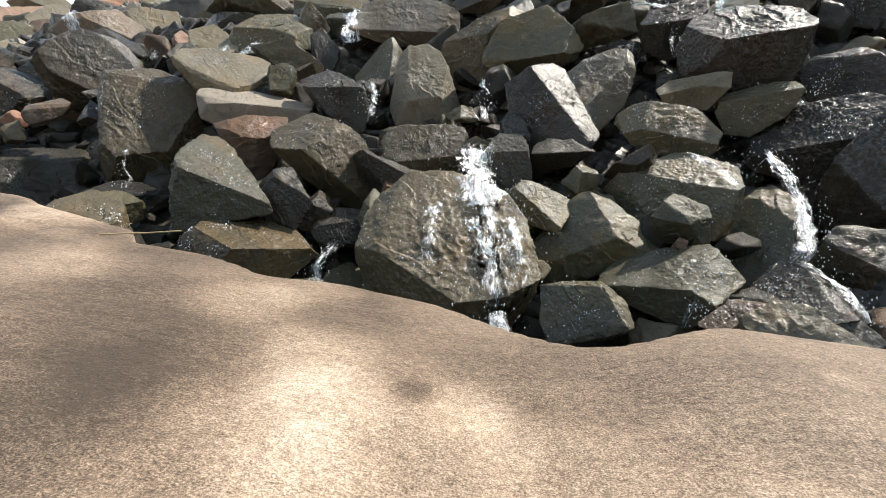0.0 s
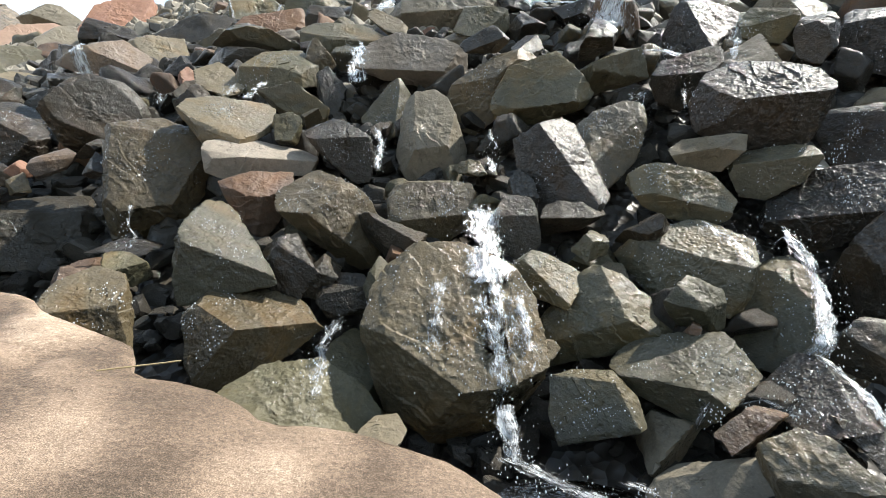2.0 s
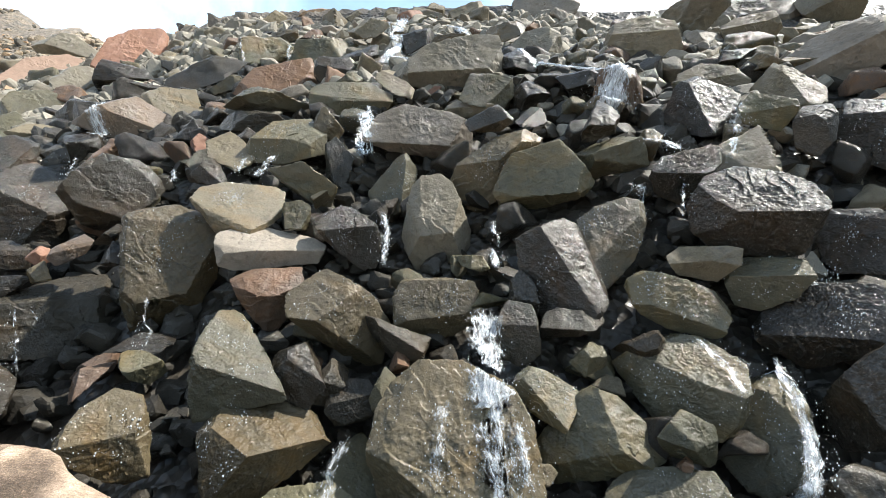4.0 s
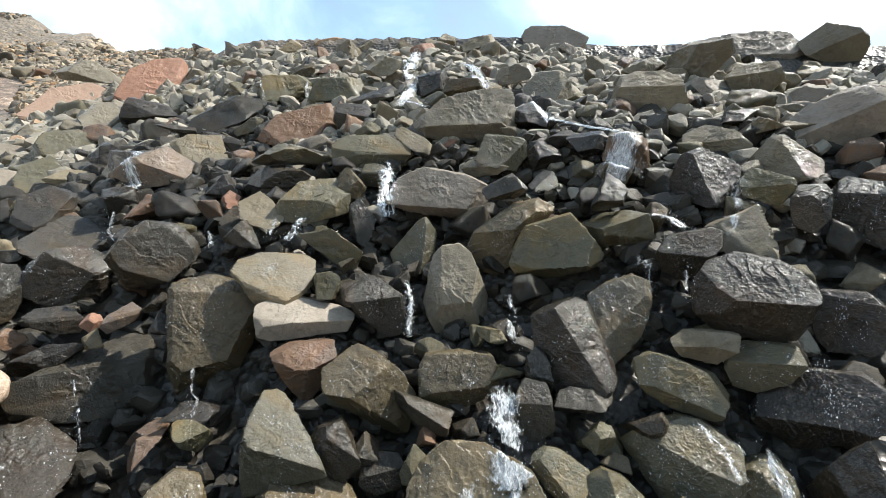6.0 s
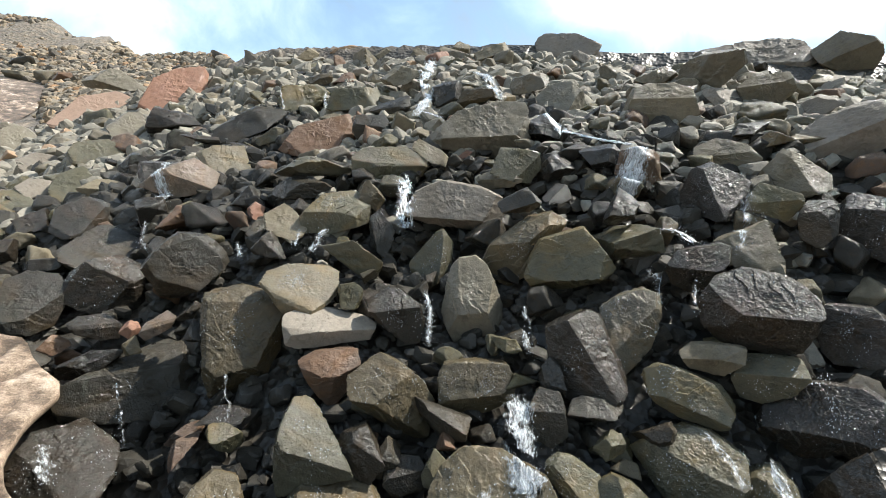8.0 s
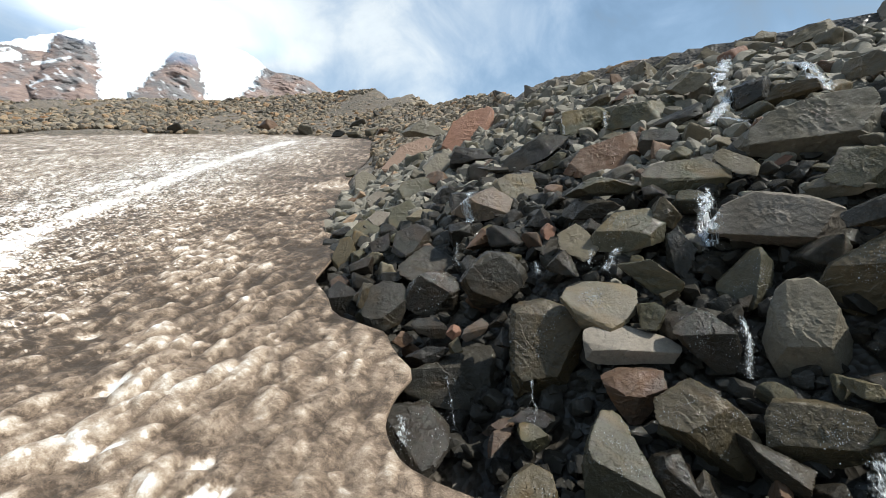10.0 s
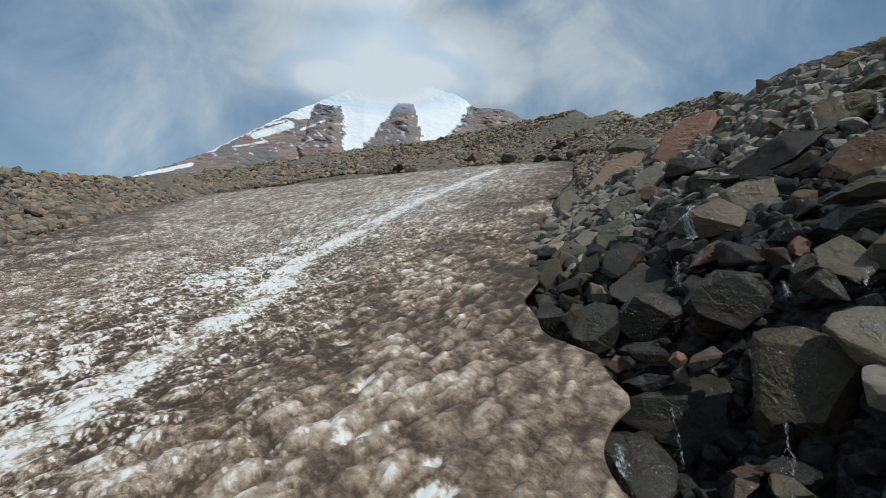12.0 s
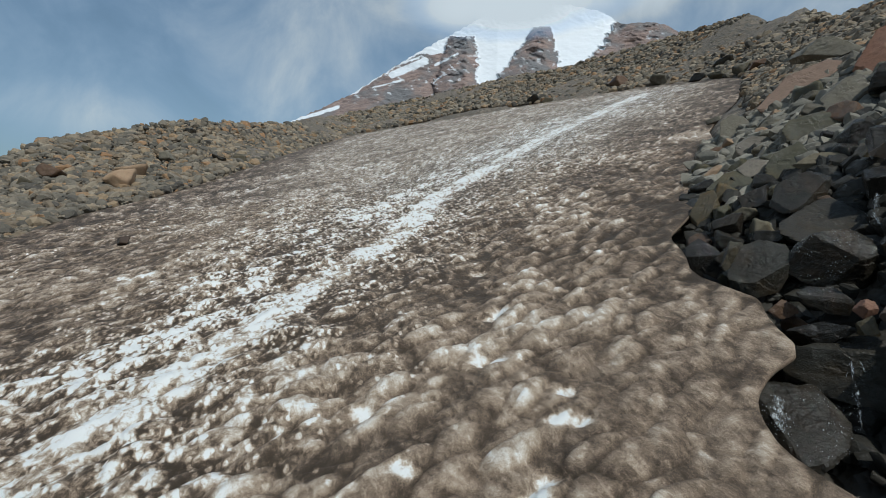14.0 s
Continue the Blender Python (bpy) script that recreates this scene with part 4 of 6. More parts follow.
rock("stone", "blue-grey slabby stone on the rubble slope", "slate", (-1.098, 3.293, 1.592), (0.099, 0.109, 0.106), (-6, -7, 16), 183, 4)
rock("boulder", "dark broken boulder on the rubble slope", "dark", (-1.022, 4.161, 2.102), (0.135, 0.180, 0.236), (1, -15, 11), 207, 4)
rock("stone", "olive-grey angular stone on the rubble slope", "olive", (0.115, 3.057, 1.288), (0.116, 0.092, 0.064), (-12, -0, -4), 73, 4)
rock("boulder", "grey angular boulder on the rubble slope", "grey", (1.894, 3.307, 2.015), (0.270, 0.236, 0.205), (1, -7, -30), 157, 4)
rock("boulder", "olive-grey angular boulder on the rubble slope", "olive", (1.116, 3.477, 2.048), (0.258, 0.209, 0.168), (1, -22, -18), 386, 4)
rock("stone", "dark broken stone on the rubble slope", "dark", (2.664, 4.620, 3.208), (0.165, 0.148, 0.130), (12, 15, -26), 433, 4)
rock("stone", "wet brown angular stone in the trickling meltwater", "brown", (2.808, 4.427, 3.051), (0.142, 0.136, 0.127), (14, 37, -23), 338, 4)
rock("boulder", "pale dry angular slab on the rubble slope", "pale", (3.892, 5.548, 3.657), (0.301, 0.213, 0.152), (16, -36, -45), 239, 4)
rock("boulder", "grey angular boulder on the rubble slope", "grey", (3.216, 6.554, 4.510), (0.438, 0.356, 0.286), (20, -21, -33), 126, 4)
rock("boulder", "pale dry angular boulder on the rubble slope", "pale", (5.060, 6.621, 4.310), (0.242, 0.221, 0.197), (15, -0, -37), 106, 4)
rock("boulder", "pale dry angular boulder on the rubble slope", "pale", (3.117, 6.003, 3.978), (0.162, 0.199, 0.238), (19, -36, -39), 478, 4)
rock("boulder", "grey angular boulder on the rubble slope", "grey", (2.541, 6.786, 4.493), (0.240, 0.227, 0.209), (23, 35, -7), 153, 4)
rock("boulder", "wet brown angular slab in the trickling meltwater", "brown", (0.668, 6.776, 4.406), (0.331, 0.192, 0.137), (19, -14, -11), 415, 4)
rock("boulder", "dark broken slab on the rubble slope", "dark", (-1.387, 6.682, 4.009), (0.331, 0.205, 0.146), (16, -14, 6), 77, 4)
rock("boulder", "blue-grey slabby slab on the rubble slope", "slate", (-1.991, 7.104, 4.290), (0.529, 0.242, 0.172), (17, -7, 12), 164, 4)
rock("boulder", "blue-grey slabby boulder on the rubble slope", "slate", (-2.928, 7.389, 4.380), (0.435, 0.323, 0.236), (16, -0, 20), 488, 4)
rock("boulder", "dark broken boulder on the rubble slope", "dark", (-0.559, 6.717, 4.199), (0.304, 0.271, 0.237), (20, -29, -6), 202, 4)
rock("boulder", "wet brown angular slab in the trickling meltwater", "brown", (-0.109, 6.425, 4.082), (0.316, 0.200, 0.142), (17, -0, -0), 341, 4)
rock("boulder", "grey angular slab on the rubble slope", "grey", (-1.348, 7.439, 4.771), (0.343, 0.222, 0.158), (22, -28, -2), 381, 4)
rock("boulder", "wet brown angular slab in the trickling meltwater", "brown", (-2.871, 7.982, 4.880), (0.224, 0.163, 0.110), (20, -21, 11), 23, 4)
rock("boulder", "rusty brown boulder on the rubble slope", "rust", (-2.428, 7.997, 4.886), (0.224, 0.202, 0.162), (19, 14, 20), 442, 4)
rock("boulder", "orange weathered slab on the rubble slope", "orange", (-2.826, 9.780, 6.079), (0.491, 0.204, 0.144), (21, -7, 12), 193, 4)
rock("boulder", "small grey angular boulder on the rubble slope", "grey", (-3.657, 9.493, 5.894), (0.215, 0.213, 0.186), (22, 21, 28), 399, 4)
rock("boulder", "grey angular slab on the rubble slope", "grey", (-1.988, 9.468, 5.899), (0.260, 0.200, 0.136), (23, -21, 2), 381, 4)
rock("boulder", "small grey angular boulder on the rubble slope", "grey", (-1.267, 9.148, 5.724), (0.163, 0.197, 0.210), (29, 41, 27), 283, 3)
rock("boulder", "small grey angular boulder on the rubble slope", "grey", (-0.459, 9.162, 5.830), (0.248, 0.232, 0.192), (22, 7, 5), 371, 4)
rock("boulder", "grey angular slab on the rubble slope", "grey", (0.177, 8.512, 5.538), (0.353, 0.196, 0.139), (23, -14, -8), 461, 4)
rock("boulder", "wet black angular boulder in the trickling meltwater", "wet", (0.678, 5.133, 3.355), (0.220, 0.191, 0.163), (14, -0, -8), 363, 4)
rock("boulder", "wet black angular boulder in the trickling meltwater", "wet", (0.656, 4.405, 2.760), (0.196, 0.165, 0.136), (11, -37, -17), 49, 4)
rock("stone", "wet black angular stone in the trickling meltwater", "wet", (0.648, 4.072, 2.501), (0.139, 0.125, 0.100), (6, -0, -10), 37, 4)
rock("boulder", "wet black angular boulder in the trickling meltwater", "wet", (1.135, 4.376, 2.907), (0.208, 0.170, 0.136), (11, -15, -18), 345, 4)
rock("boulder", "wet reddish-black boulder in the trickling meltwater", "rustwet", (1.435, 4.201, 2.757), (0.217, 0.208, 0.196), (9, -0, -19), 287, 4)
rock("stone", "dark broken stone on the rubble slope", "dark", (1.068, 3.504, 2.322), (0.122, 0.145, 0.168), (5, 15, -16), 350, 4)
rock("stone", "wet brown angular stone in the trickling meltwater", "brown", (-1.174, 4.358, 2.479), (0.158, 0.139, 0.108), (8, 45, 18), 13, 4)
rock("boulder", "wet black angular boulder in the trickling meltwater", "wet", (-3.700, 4.634, 2.320), (0.195, 0.202, 0.204), (3, 30, 37), 234, 4)
rock("stone", "small rough brick-red slab on the rubble slope", "red", (-0.241, 5.035, 3.020), (0.049, 0.073, 0.094), (15, 44, 12), 289, 3)
rock("stone", "small dark broken stone on the rubble slope", "dark", (-0.087, 4.821, 2.881), (0.077, 0.111, 0.144), (14, 44, 9), 107, 4)
rock("boulder", "grey angular boulder on the rubble slope", "grey", (0.119, 4.380, 2.665), (0.225, 0.167, 0.121), (9, -22, -6), 56, 4)
rock("stone", "reddish grey slab on the rubble slope", "redgrey", (-2.129, 2.781, 0.649), (0.140, 0.098, 0.070), (-25, -35, 48), 175, 4)
rock("boulder", "dark broken slab on the rubble slope", "dark", (0.664, 2.662, 0.977), (0.183, 0.123, 0.088), (-19, -14, -10), 422, 4)
rock("stone", "blue-grey slabby stone on the rubble slope", "slate", (0.728, 2.501, 0.811), (0.076, 0.091, 0.097), (-27, 34, -33), 282, 4)
rock("stone", "dark broken stone on the rubble slope", "dark", (0.988, 2.490, 0.885), (0.125, 0.101, 0.079), (-25, -35, -6), 24, 4)
rock("stone", "reddish grey stone on the rubble slope", "redgrey", (-0.280, 2.558, 0.775), (0.060, 0.074, 0.082), (-24, 14, -3), 462, 4)
rock("stone", "grey angular stone at the foot of the rubble slope", "grey", (0.801, 1.859, 0.094), (0.094, 0.111, 0.130), (-19, 29, -34), 324, 4)
rock("stone", "rounded dark stone at the foot of the rubble slope", "round", (1.041, 2.080, 0.568), (0.119, 0.113, 0.105), (-21, 14, -32), 220, 4)
rock("stone", "small reddish grey stone at the foot of the rubble slope", "redgrey", (1.002, 2.031, 0.473), (0.031, 0.032, 0.030), (-6, 22, -29), 113, 3)
rock("stone", "wet reddish-black stone in the trickling meltwater", "rustwet", (0.981, 1.627, 0.231), (0.057, 0.079, 0.106), (-17, 36, -42), 43, 4)
rock("stone", "large pale grey glistening wet stone in the trickling meltwater", "palewet", (1.033, 1.406, 0.190), (0.158, 0.134, 0.114), (-17, -14, -34), 44, 4)
rock("boulder", "large tan angular slab at the foot of the rubble slope", "tan", (0.840, 1.634, 0.034), (0.201, 0.109, 0.079), (-23, -28, -18), 114, 4)
rock("stone", "large dark broken stone at the foot of the rubble slope", "dark", (1.636, 1.907, 0.417), (0.118, 0.128, 0.137), (-7, 30, -45), 146, 4)
rock("stone", "dark broken stone at the foot of the rubble slope", "dark", (-0.693, 2.547, 0.637), (0.077, 0.102, 0.134), (-1, 37, 15), 254, 4)
rock("stone", "blue-grey slabby slab at the foot of the rubble slope", "slate", (0.759, 2.626, 0.739), (0.136, 0.096, 0.068), (1, 7, -16), 196, 4)
rock("boulder", "large wet black angular boulder in the trickling meltwater", "wet", (1.919, 2.192, 0.679), (0.217, 0.212, 0.209), (-17, -36, -30), 329, 4)
rock("stone", "reddish grey stone at the foot of the rubble slope", "redgrey", (-2.048, 2.597, 0.623), (0.077, 0.101, 0.128), (-1, 30, 38), 72, 4)
rock("stone", "dark broken slab at the foot of the rubble slope", "dark", (1.382, 1.646, 0.179), (0.115, 0.071, 0.051), (-17, 36, -52), 361, 4)
rock("boulder", "wet black angular boulder beside the snow edge", "wet", (-5.039, 4.626, 2.153), (0.182, 0.173, 0.147), (1, -22, 42), 372, 4)
rock("boulder", "wet black angular boulder beside the snow edge", "wet", (-4.939, 4.114, 1.826), (0.208, 0.175, 0.131), (-2, -30, 45), 33, 4)
rock("boulder", "wet brown angular slab beside the snow edge", "brown", (-4.350, 3.545, 1.483), (0.090, 0.132, 0.206), (-6, 15, 43), 98, 4)
rock("stone", "small rusty brown stone beside the snow edge", "rust", (-3.377, 3.068, 1.173), (0.078, 0.091, 0.094), (-14, 44, 30), 231, 4)
rock("boulder", "wet black angular slab beside the snow edge", "wet", (-3.029, 3.003, 1.065), (0.255, 0.144, 0.098), (-12, -15, 40), 358, 4)
rock("stone", "small orange weathered stone beside the snow edge", "orange", (-7.335, 7.586, 3.756), (0.141, 0.159, 0.158), (10, 22, 44), 264, 3)
rock("stone", "wet black angular stone in the trickling meltwater", "wet", (-0.826, 2.501, 0.709), (0.166, 0.165, 0.164), (-21, 43, 4), 123, 4)
rock("boulder", "dark broken slab at the foot of the rubble slope", "dark", (-0.359, 2.660, 0.854), (0.224, 0.152, 0.109), (-13, 22, 2), 304, 4)
rock("boulder", "wet black angular slab in the trickling meltwater", "wet", (-1.853, 2.763, 0.798), (0.188, 0.100, 0.071), (-11, -0, 34), 167, 4)
rock("stone", "dark broken stone at the foot of the rubble slope", "dark", (0.412, 2.825, 1.115), (0.090, 0.117, 0.149), (-6, -7, -7), 425, 4)


# ---- ground ----
C0 = np.array((-0.3, -0.5))
ROCKFIT = np.array((-2.23967, 0.01131, 1.48642, 0.03542, 0.06865, -0.10042, 0.00360, -0.00850, -0.00643))
P = np.array(PLACED)
SEAT = P[:, 2] - 0.5 * P[:, 3]


def slope_plain(x, y):
    b = np.stack([np.ones_like(x), x, y, x * x, x * y, y * y, y ** 3, x * y * y, x * x * y], -1)
    return b @ ROCKFIT


RESID = SEAT - slope_plain(P[:, 0], P[:, 1])


def slope(x, y):
    """The rubble slope through the middles of its boulders."""
    x, y = np.atleast_1d(np.asarray(x, float)), np.atleast_1d(np.asarray(y, float))
    out = slope_plain(x, y)
    for i in range(0, len(x), 20000):
        a, b = x[i:i + 20000, None], y[i:i + 20000, None]
        k = np.exp(-((a - P[:, 0]) ** 2 + (b - P[:, 1]) ** 2) / (2 * (0.14 + 0.05 * np.clip(b, 0, 12)) ** 2))
        k = k * np.exp(-4.0 * RESID)
        out[i:i + 20000] += (k @ RESID) / (k.sum(1) + 0.2)
    beside = x < -4.5
    if beside.any():
        gap = np.clip(-edge_distance(x[beside], y[beside])[0], 0, None)
        out[beside] = np.minimum(out[beside], snow_plain(x[beside], y[beside]) + 0.06 + 0.55 * gap)
    return out


def snow_plain(x, y):
    s = np.clip((x - 0.05) / 0.5, 0, 1)
    return 0.17 - 0.15 * x + 0.12 * y + 0.07 * np.log1p(np.exp(np.clip((y - 1.5) / 0.5, -30, 60))) + 0.105 * s * s * (3 - 2 * s)


EDGE_NEAR = [(9, 0.2), (4, 0.9), (2, 1.0), (1.2, 0.98), (0.81, 0.94), (0.53, 0.93), (0.45, 0.90), (0.34, 0.87), (0.25, 0.90), (0.17, 0.99), (0.10, 1.07), (0.01, 1.15),
             (-0.13, 1.19), (-0.27, 1.22), (-0.45, 1.19), (-0.52, 1.25), (-0.65, 1.31), (-0.85, 1.31), (-0.91, 1.42), (-0.95, 1.47), (-1.16, 1.54),
             (-1.32, 1.59), (-1.45, 1.69), (-1.6, 1.69), (-1.93, 1.64), (-2.21, 1.64), (-2.44, 1.76), (-2.61, 1.92), (-2.76, 2.22), (-2.82, 2.55),
             (-3.21, 2.73), (-3.54, 2.99), (-3.7, 2.98), (-4.3, 2.99), (-4.75, 3.32), (-5.33, 3.59), (-5.65, 4.1), (-5.95, 4.56), (-6.75, 5.17)]
EDGE_FAR = [(-8.47, 7.07), (-9.55, 8.51), (-11.87, 10.56), (-16.7, 16.9), (-28.6, 30.2), (-36, 30.5), (-40, 33), (-48, 29), (-56, 27), (-60, 20), (-74, 14),
            (-76, 4), (-52, -1), (-31.5, -3.5), (-22.6, -4.5), (-18.1, -5.3), (-14.6, -6.6), (-11.8, -6.6), (-9, -10), (0, -14), (9, -10)]


def smooth_line(pts, times):
    p = np.array(pts, float)
    for _ in range(times):
        q = np.empty((2 * len(p), 2))
        nxt = np.roll(p, -1, 0)
        q[0::2], q[1::2] = 0.8 * p + 0.2 * nxt, 0.2 * p + 0.8 * nxt
        p = q
    return p


EDGE = smooth_line(EDGE_NEAR + EDGE_FAR, 1)


def edge_distance(x, y):
    """Distance to the snow's edge, positive on the snow, and the nearest point of the edge."""
    x, y = np.atleast_1d(np.asarray(x, float)), np.atleast_1d(np.asarray(y, float))
    best, bx, by = np.full(len(x), 1e9), np.zeros(len(x)), np.zeros(len(x))
    odd = np.zeros(len(x), bool)
    for (ax, ay), (cx, cy) in zip(EDGE, np.roll(EDGE, -1, 0)):
        dx, dy = cx - ax, cy - ay
        s = np.clip(((x - ax) * dx + (y - ay) * dy) / (dx * dx + dy * dy + 1e-12), 0, 1)
        qx, qy = ax + s * dx, ay + s * dy
        d = np.hypot(x - qx, y - qy)
        k = d < best
        best, bx, by = np.where(k, d, best), np.where(k, qx, bx), np.where(k, qy, by)
        if dy != 0:
            odd ^= ((ay > y) != (cy > y)) & (x < dx * (y - ay) / dy + ax)
    return np.where(odd, best, -best), bx, by


def bearing(x, y):
    return np.degrees(np.arctan2(-(x - C0[0]), y - C0[1]))


CREST_AZ = (-180, -120, -60, -41, -31, -18, -7, 5, 15, 27, 32, 37.5, 43.5, 48.7, 54.3, 60.2, 66.6, 73.2, 79.8, 86.3, 92.5, 98.3, 102.6, 106.6, 110.7, 114.4, 117, 135, 180)
CREST_EL = (-4, 2, 12, 16.3, 19.2, 20.6, 22.4, 22.4, 21.7, 20.2, 19.2, 19.5, 18.8, 18.1, 17.1, 15.9, 15.0, 13.5, 12.0, 10.3, 9.0, 8.7, 8.5, 7.4, 6.3, 5.3, 3.4, 0, -4)
CREST_R = (30, 20, 11, 10, 9.5, 9.5, 9.5, 9.8, 10.5, 12, 34, 50, 62, 72, 80, 90, 97, 106, 114, 106, 72, 50, 38, 35, 32, 29, 28, 26, 30)
FOOT_AZ = (30, 36, 43, 54, 64, 70, 86, 95, 99.5, 104, 112, 117, 135, 180)
FOOT_R = (13, 20, 43, 54, 61, 70, 75, 31, 22.6, 18.5, 15.5, 13, 13, 14)
FOOT_EL = (15.5, 14.5, 13.6, 13.2, 12.1, 11.8, 7.9, 4.6, 2.7, 0.9, -1.5, -3.7, -6, -9)


def hill(x, y):
    """The moraines beyond the snow and, past every crest, the land falling away."""
    az, r = bearing(x, y), np.hypot(x - C0[0], y - C0[1])
    rc, ec = np.interp(az, CREST_AZ, CREST_R), np.interp(az, CREST_AZ, CREST_EL)
    rf, ef = np.interp(az, FOOT_AZ, FOOT_R), np.interp(az, FOOT_AZ, FOOT_EL)
    rf = np.minimum(rf, rc * 0.9)
    s = np.clip((r - rf) / (rc - rf), 0, 1)
    z = 2.0 + np.minimum(r, rc) * np.tan(np.radians(ef + (ec - ef) * s ** 0.85))
    return np.maximum(z - 0.16 * np.clip(r - rc, 0, None), -90.0)


def ground(x, y):
    x, y = np.atleast_1d(np.asarray(x, float)), np.atleast_1d(np.asarray(y, float))
    az, r = bearing(x, y), np.hypot(x - C0[0], y - C0[1])
    sd = edge_distance(x, y)[0]
    rk = np.where(az < 27, np.interp(az, CREST_AZ, CREST_R), np.interp(az, (27, 34), (12, 13)))
    near = slope(x, y) - np.interp(y, (3.0, 6.0), (0.24, 0.12))
    far = hill(x, y)
    b = np.clip((r - rk + 1.0) / 1.0, 0, 1)
    z = np.where(r < rk, near * (1 - b) + np.minimum(far, near + 1) * b, far)
    cap = snow_plain(x, y) + 0.05 + 0.5 * np.clip(-sd, 0, None)
    side = np.clip((az - 21) / 12, 0, 1)
    side = np.where(r < 60, side * side * (3 - 2 * side), 0)
    z = z * (1 - side) + np.minimum(z, cap) * side
    under = snow_plain(x, y) - 0.30 - 0.3 * np.clip(sd, 0, 1)
    w = np.clip(sd / 0.25 + 0.5, 0, 1)
    return z * (1 - w) + np.minimum(under, np.where(r < 14, np.minimum(z, under), under)) * w


def polar_grid(ang, radii):
    ang, na = np.radians(ang), len(ang)
    rr, aa = np.meshgrid(radii, ang, indexing="ij")
    x, y = C0[0] - rr * np.sin(aa), C0[1] + rr * np.cos(aa)
    i = np.arange(len(radii) - 1)[:, None] * na + np.arange(na - 1)[None, :]
    f = np.stack([i, i + 1, i + na + 1, i + na], -1).reshape(-1, 4)
    return x.ravel(), y.ravel(), f[:, ::-1]


def fractal(x, y, scale, octaves, seed=0.0):
    return np.array([noise.fractal(Vector((a * scale + seed, b * scale, 0.37)), 0.9, 2.1, octaves) for a, b in zip(x.tolist(), y.tolist())])


gr = np.concatenate([np.linspace(0.3, 14, 110), 14 * 1.06 ** np.arange(1, 94)])
gx, gy, gf = polar_grid(np.linspace(-180, 180, 481), gr)
gz = ground(gx, gy)
grr = np.hypot(gx - C0[0], gy - C0[1])
far_bit = np.clip((grr - 13) / 10, 0, 1)
gz += fractal(gx, gy, 0.11, 6) * far_bit * np.clip(grr * 0.012, 0, 1.6) + fractal(gx, gy, 0.9, 3, 7.0) * 0.1 * far_bit
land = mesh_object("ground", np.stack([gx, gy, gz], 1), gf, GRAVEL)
# the wet zone also carries the shade between the boulders in its colour
wet_gap_shade = land.data.attributes.new("wet", "FLOAT", "POINT")
wet_gap_shade.data.foreach_set("value", (np.clip((12.5 - grr) / 3, 0, 1) * np.clip((42 - bearing(gx, gy)) / 12, 0, 1)).astype(np.float32))
tagged(land, "brown gravel and scree ground with wet grit darkened for gap shade", "ground", "", "structure")

# ---- snowfield ----
TRACK = np.array([(-2.6, -2.9), (-3.45, -2.35), (-3.97, -2.03), (-5.0, -1.39), (-6.36, -0.66), (-8.19, 0.65), (-11.29, 2.15), (-13.77, 4.37), (-19.4, 9.67), (-24.2, 15.1), (-32, 24.0)])
TRACK_BESIDE = np.array([(-3.6, -3.4), (-4.38, -2.87), (-4.81, -2.51), (-5.33, -2.02), (-6.29, -1.43), (-8.72, -0.61), (-11.16, 0.67), (-13.88, 2.67), (-17.4, 6.0), (-24, 12.5)])
PRINTS = [(-4.59, 1.02), (-4.55, 0.9), (-3.75, 0.65), (-3.82, 0.52), (-3.17, 0.91), (-2.85, 0.84), (-2.92, 0.72), (-2.51, 0.43), (-2.42, 0.3), (-2.83, -0.28), (-5.84, 1.28), (-3.5, -0.42)]
# patches of snow tone: washed bright spots, plus lit and shaded dips painted in
SNOW_PATCHES = [(-1.15, 1.25, 0.5, -0.12), (-11.1, 9.6, 0.7, 0.5), (-0.41, 0.99, 0.09, 0.22), (-0.29, 1.08, 0.09, 0.14), (-0.20, 0.74, 0.09, 0.22), (-0.15, 0.61, 0.09, 0.28), (-0.15, 0.47, 0.08, 0.24), (0.03, 0.66, 0.055, 0.30), (0.07, 0.58, 0.05, 0.18),
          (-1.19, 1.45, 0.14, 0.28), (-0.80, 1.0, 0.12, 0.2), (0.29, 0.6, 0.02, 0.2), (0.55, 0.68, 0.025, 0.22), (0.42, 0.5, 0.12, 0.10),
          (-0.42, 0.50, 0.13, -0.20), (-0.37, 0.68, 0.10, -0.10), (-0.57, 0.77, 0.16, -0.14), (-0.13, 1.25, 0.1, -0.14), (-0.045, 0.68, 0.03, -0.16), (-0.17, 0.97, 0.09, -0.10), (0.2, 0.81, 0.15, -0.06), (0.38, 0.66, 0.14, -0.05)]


def line_distance(x, y, pts):
    d = np.full(len(x), 1e9)
    for (ax, ay), (cx, cy) in zip(pts[:-1], pts[1:]):
        dx, dy = cx - ax, cy - ay
        s = np.clip(((x - ax) * dx + (y - ay) * dy) / (dx * dx + dy * dy), 0, 1)
        d = np.minimum(d, np.hypot(x - ax - s * dx, y - ay - s * dy))
    return d


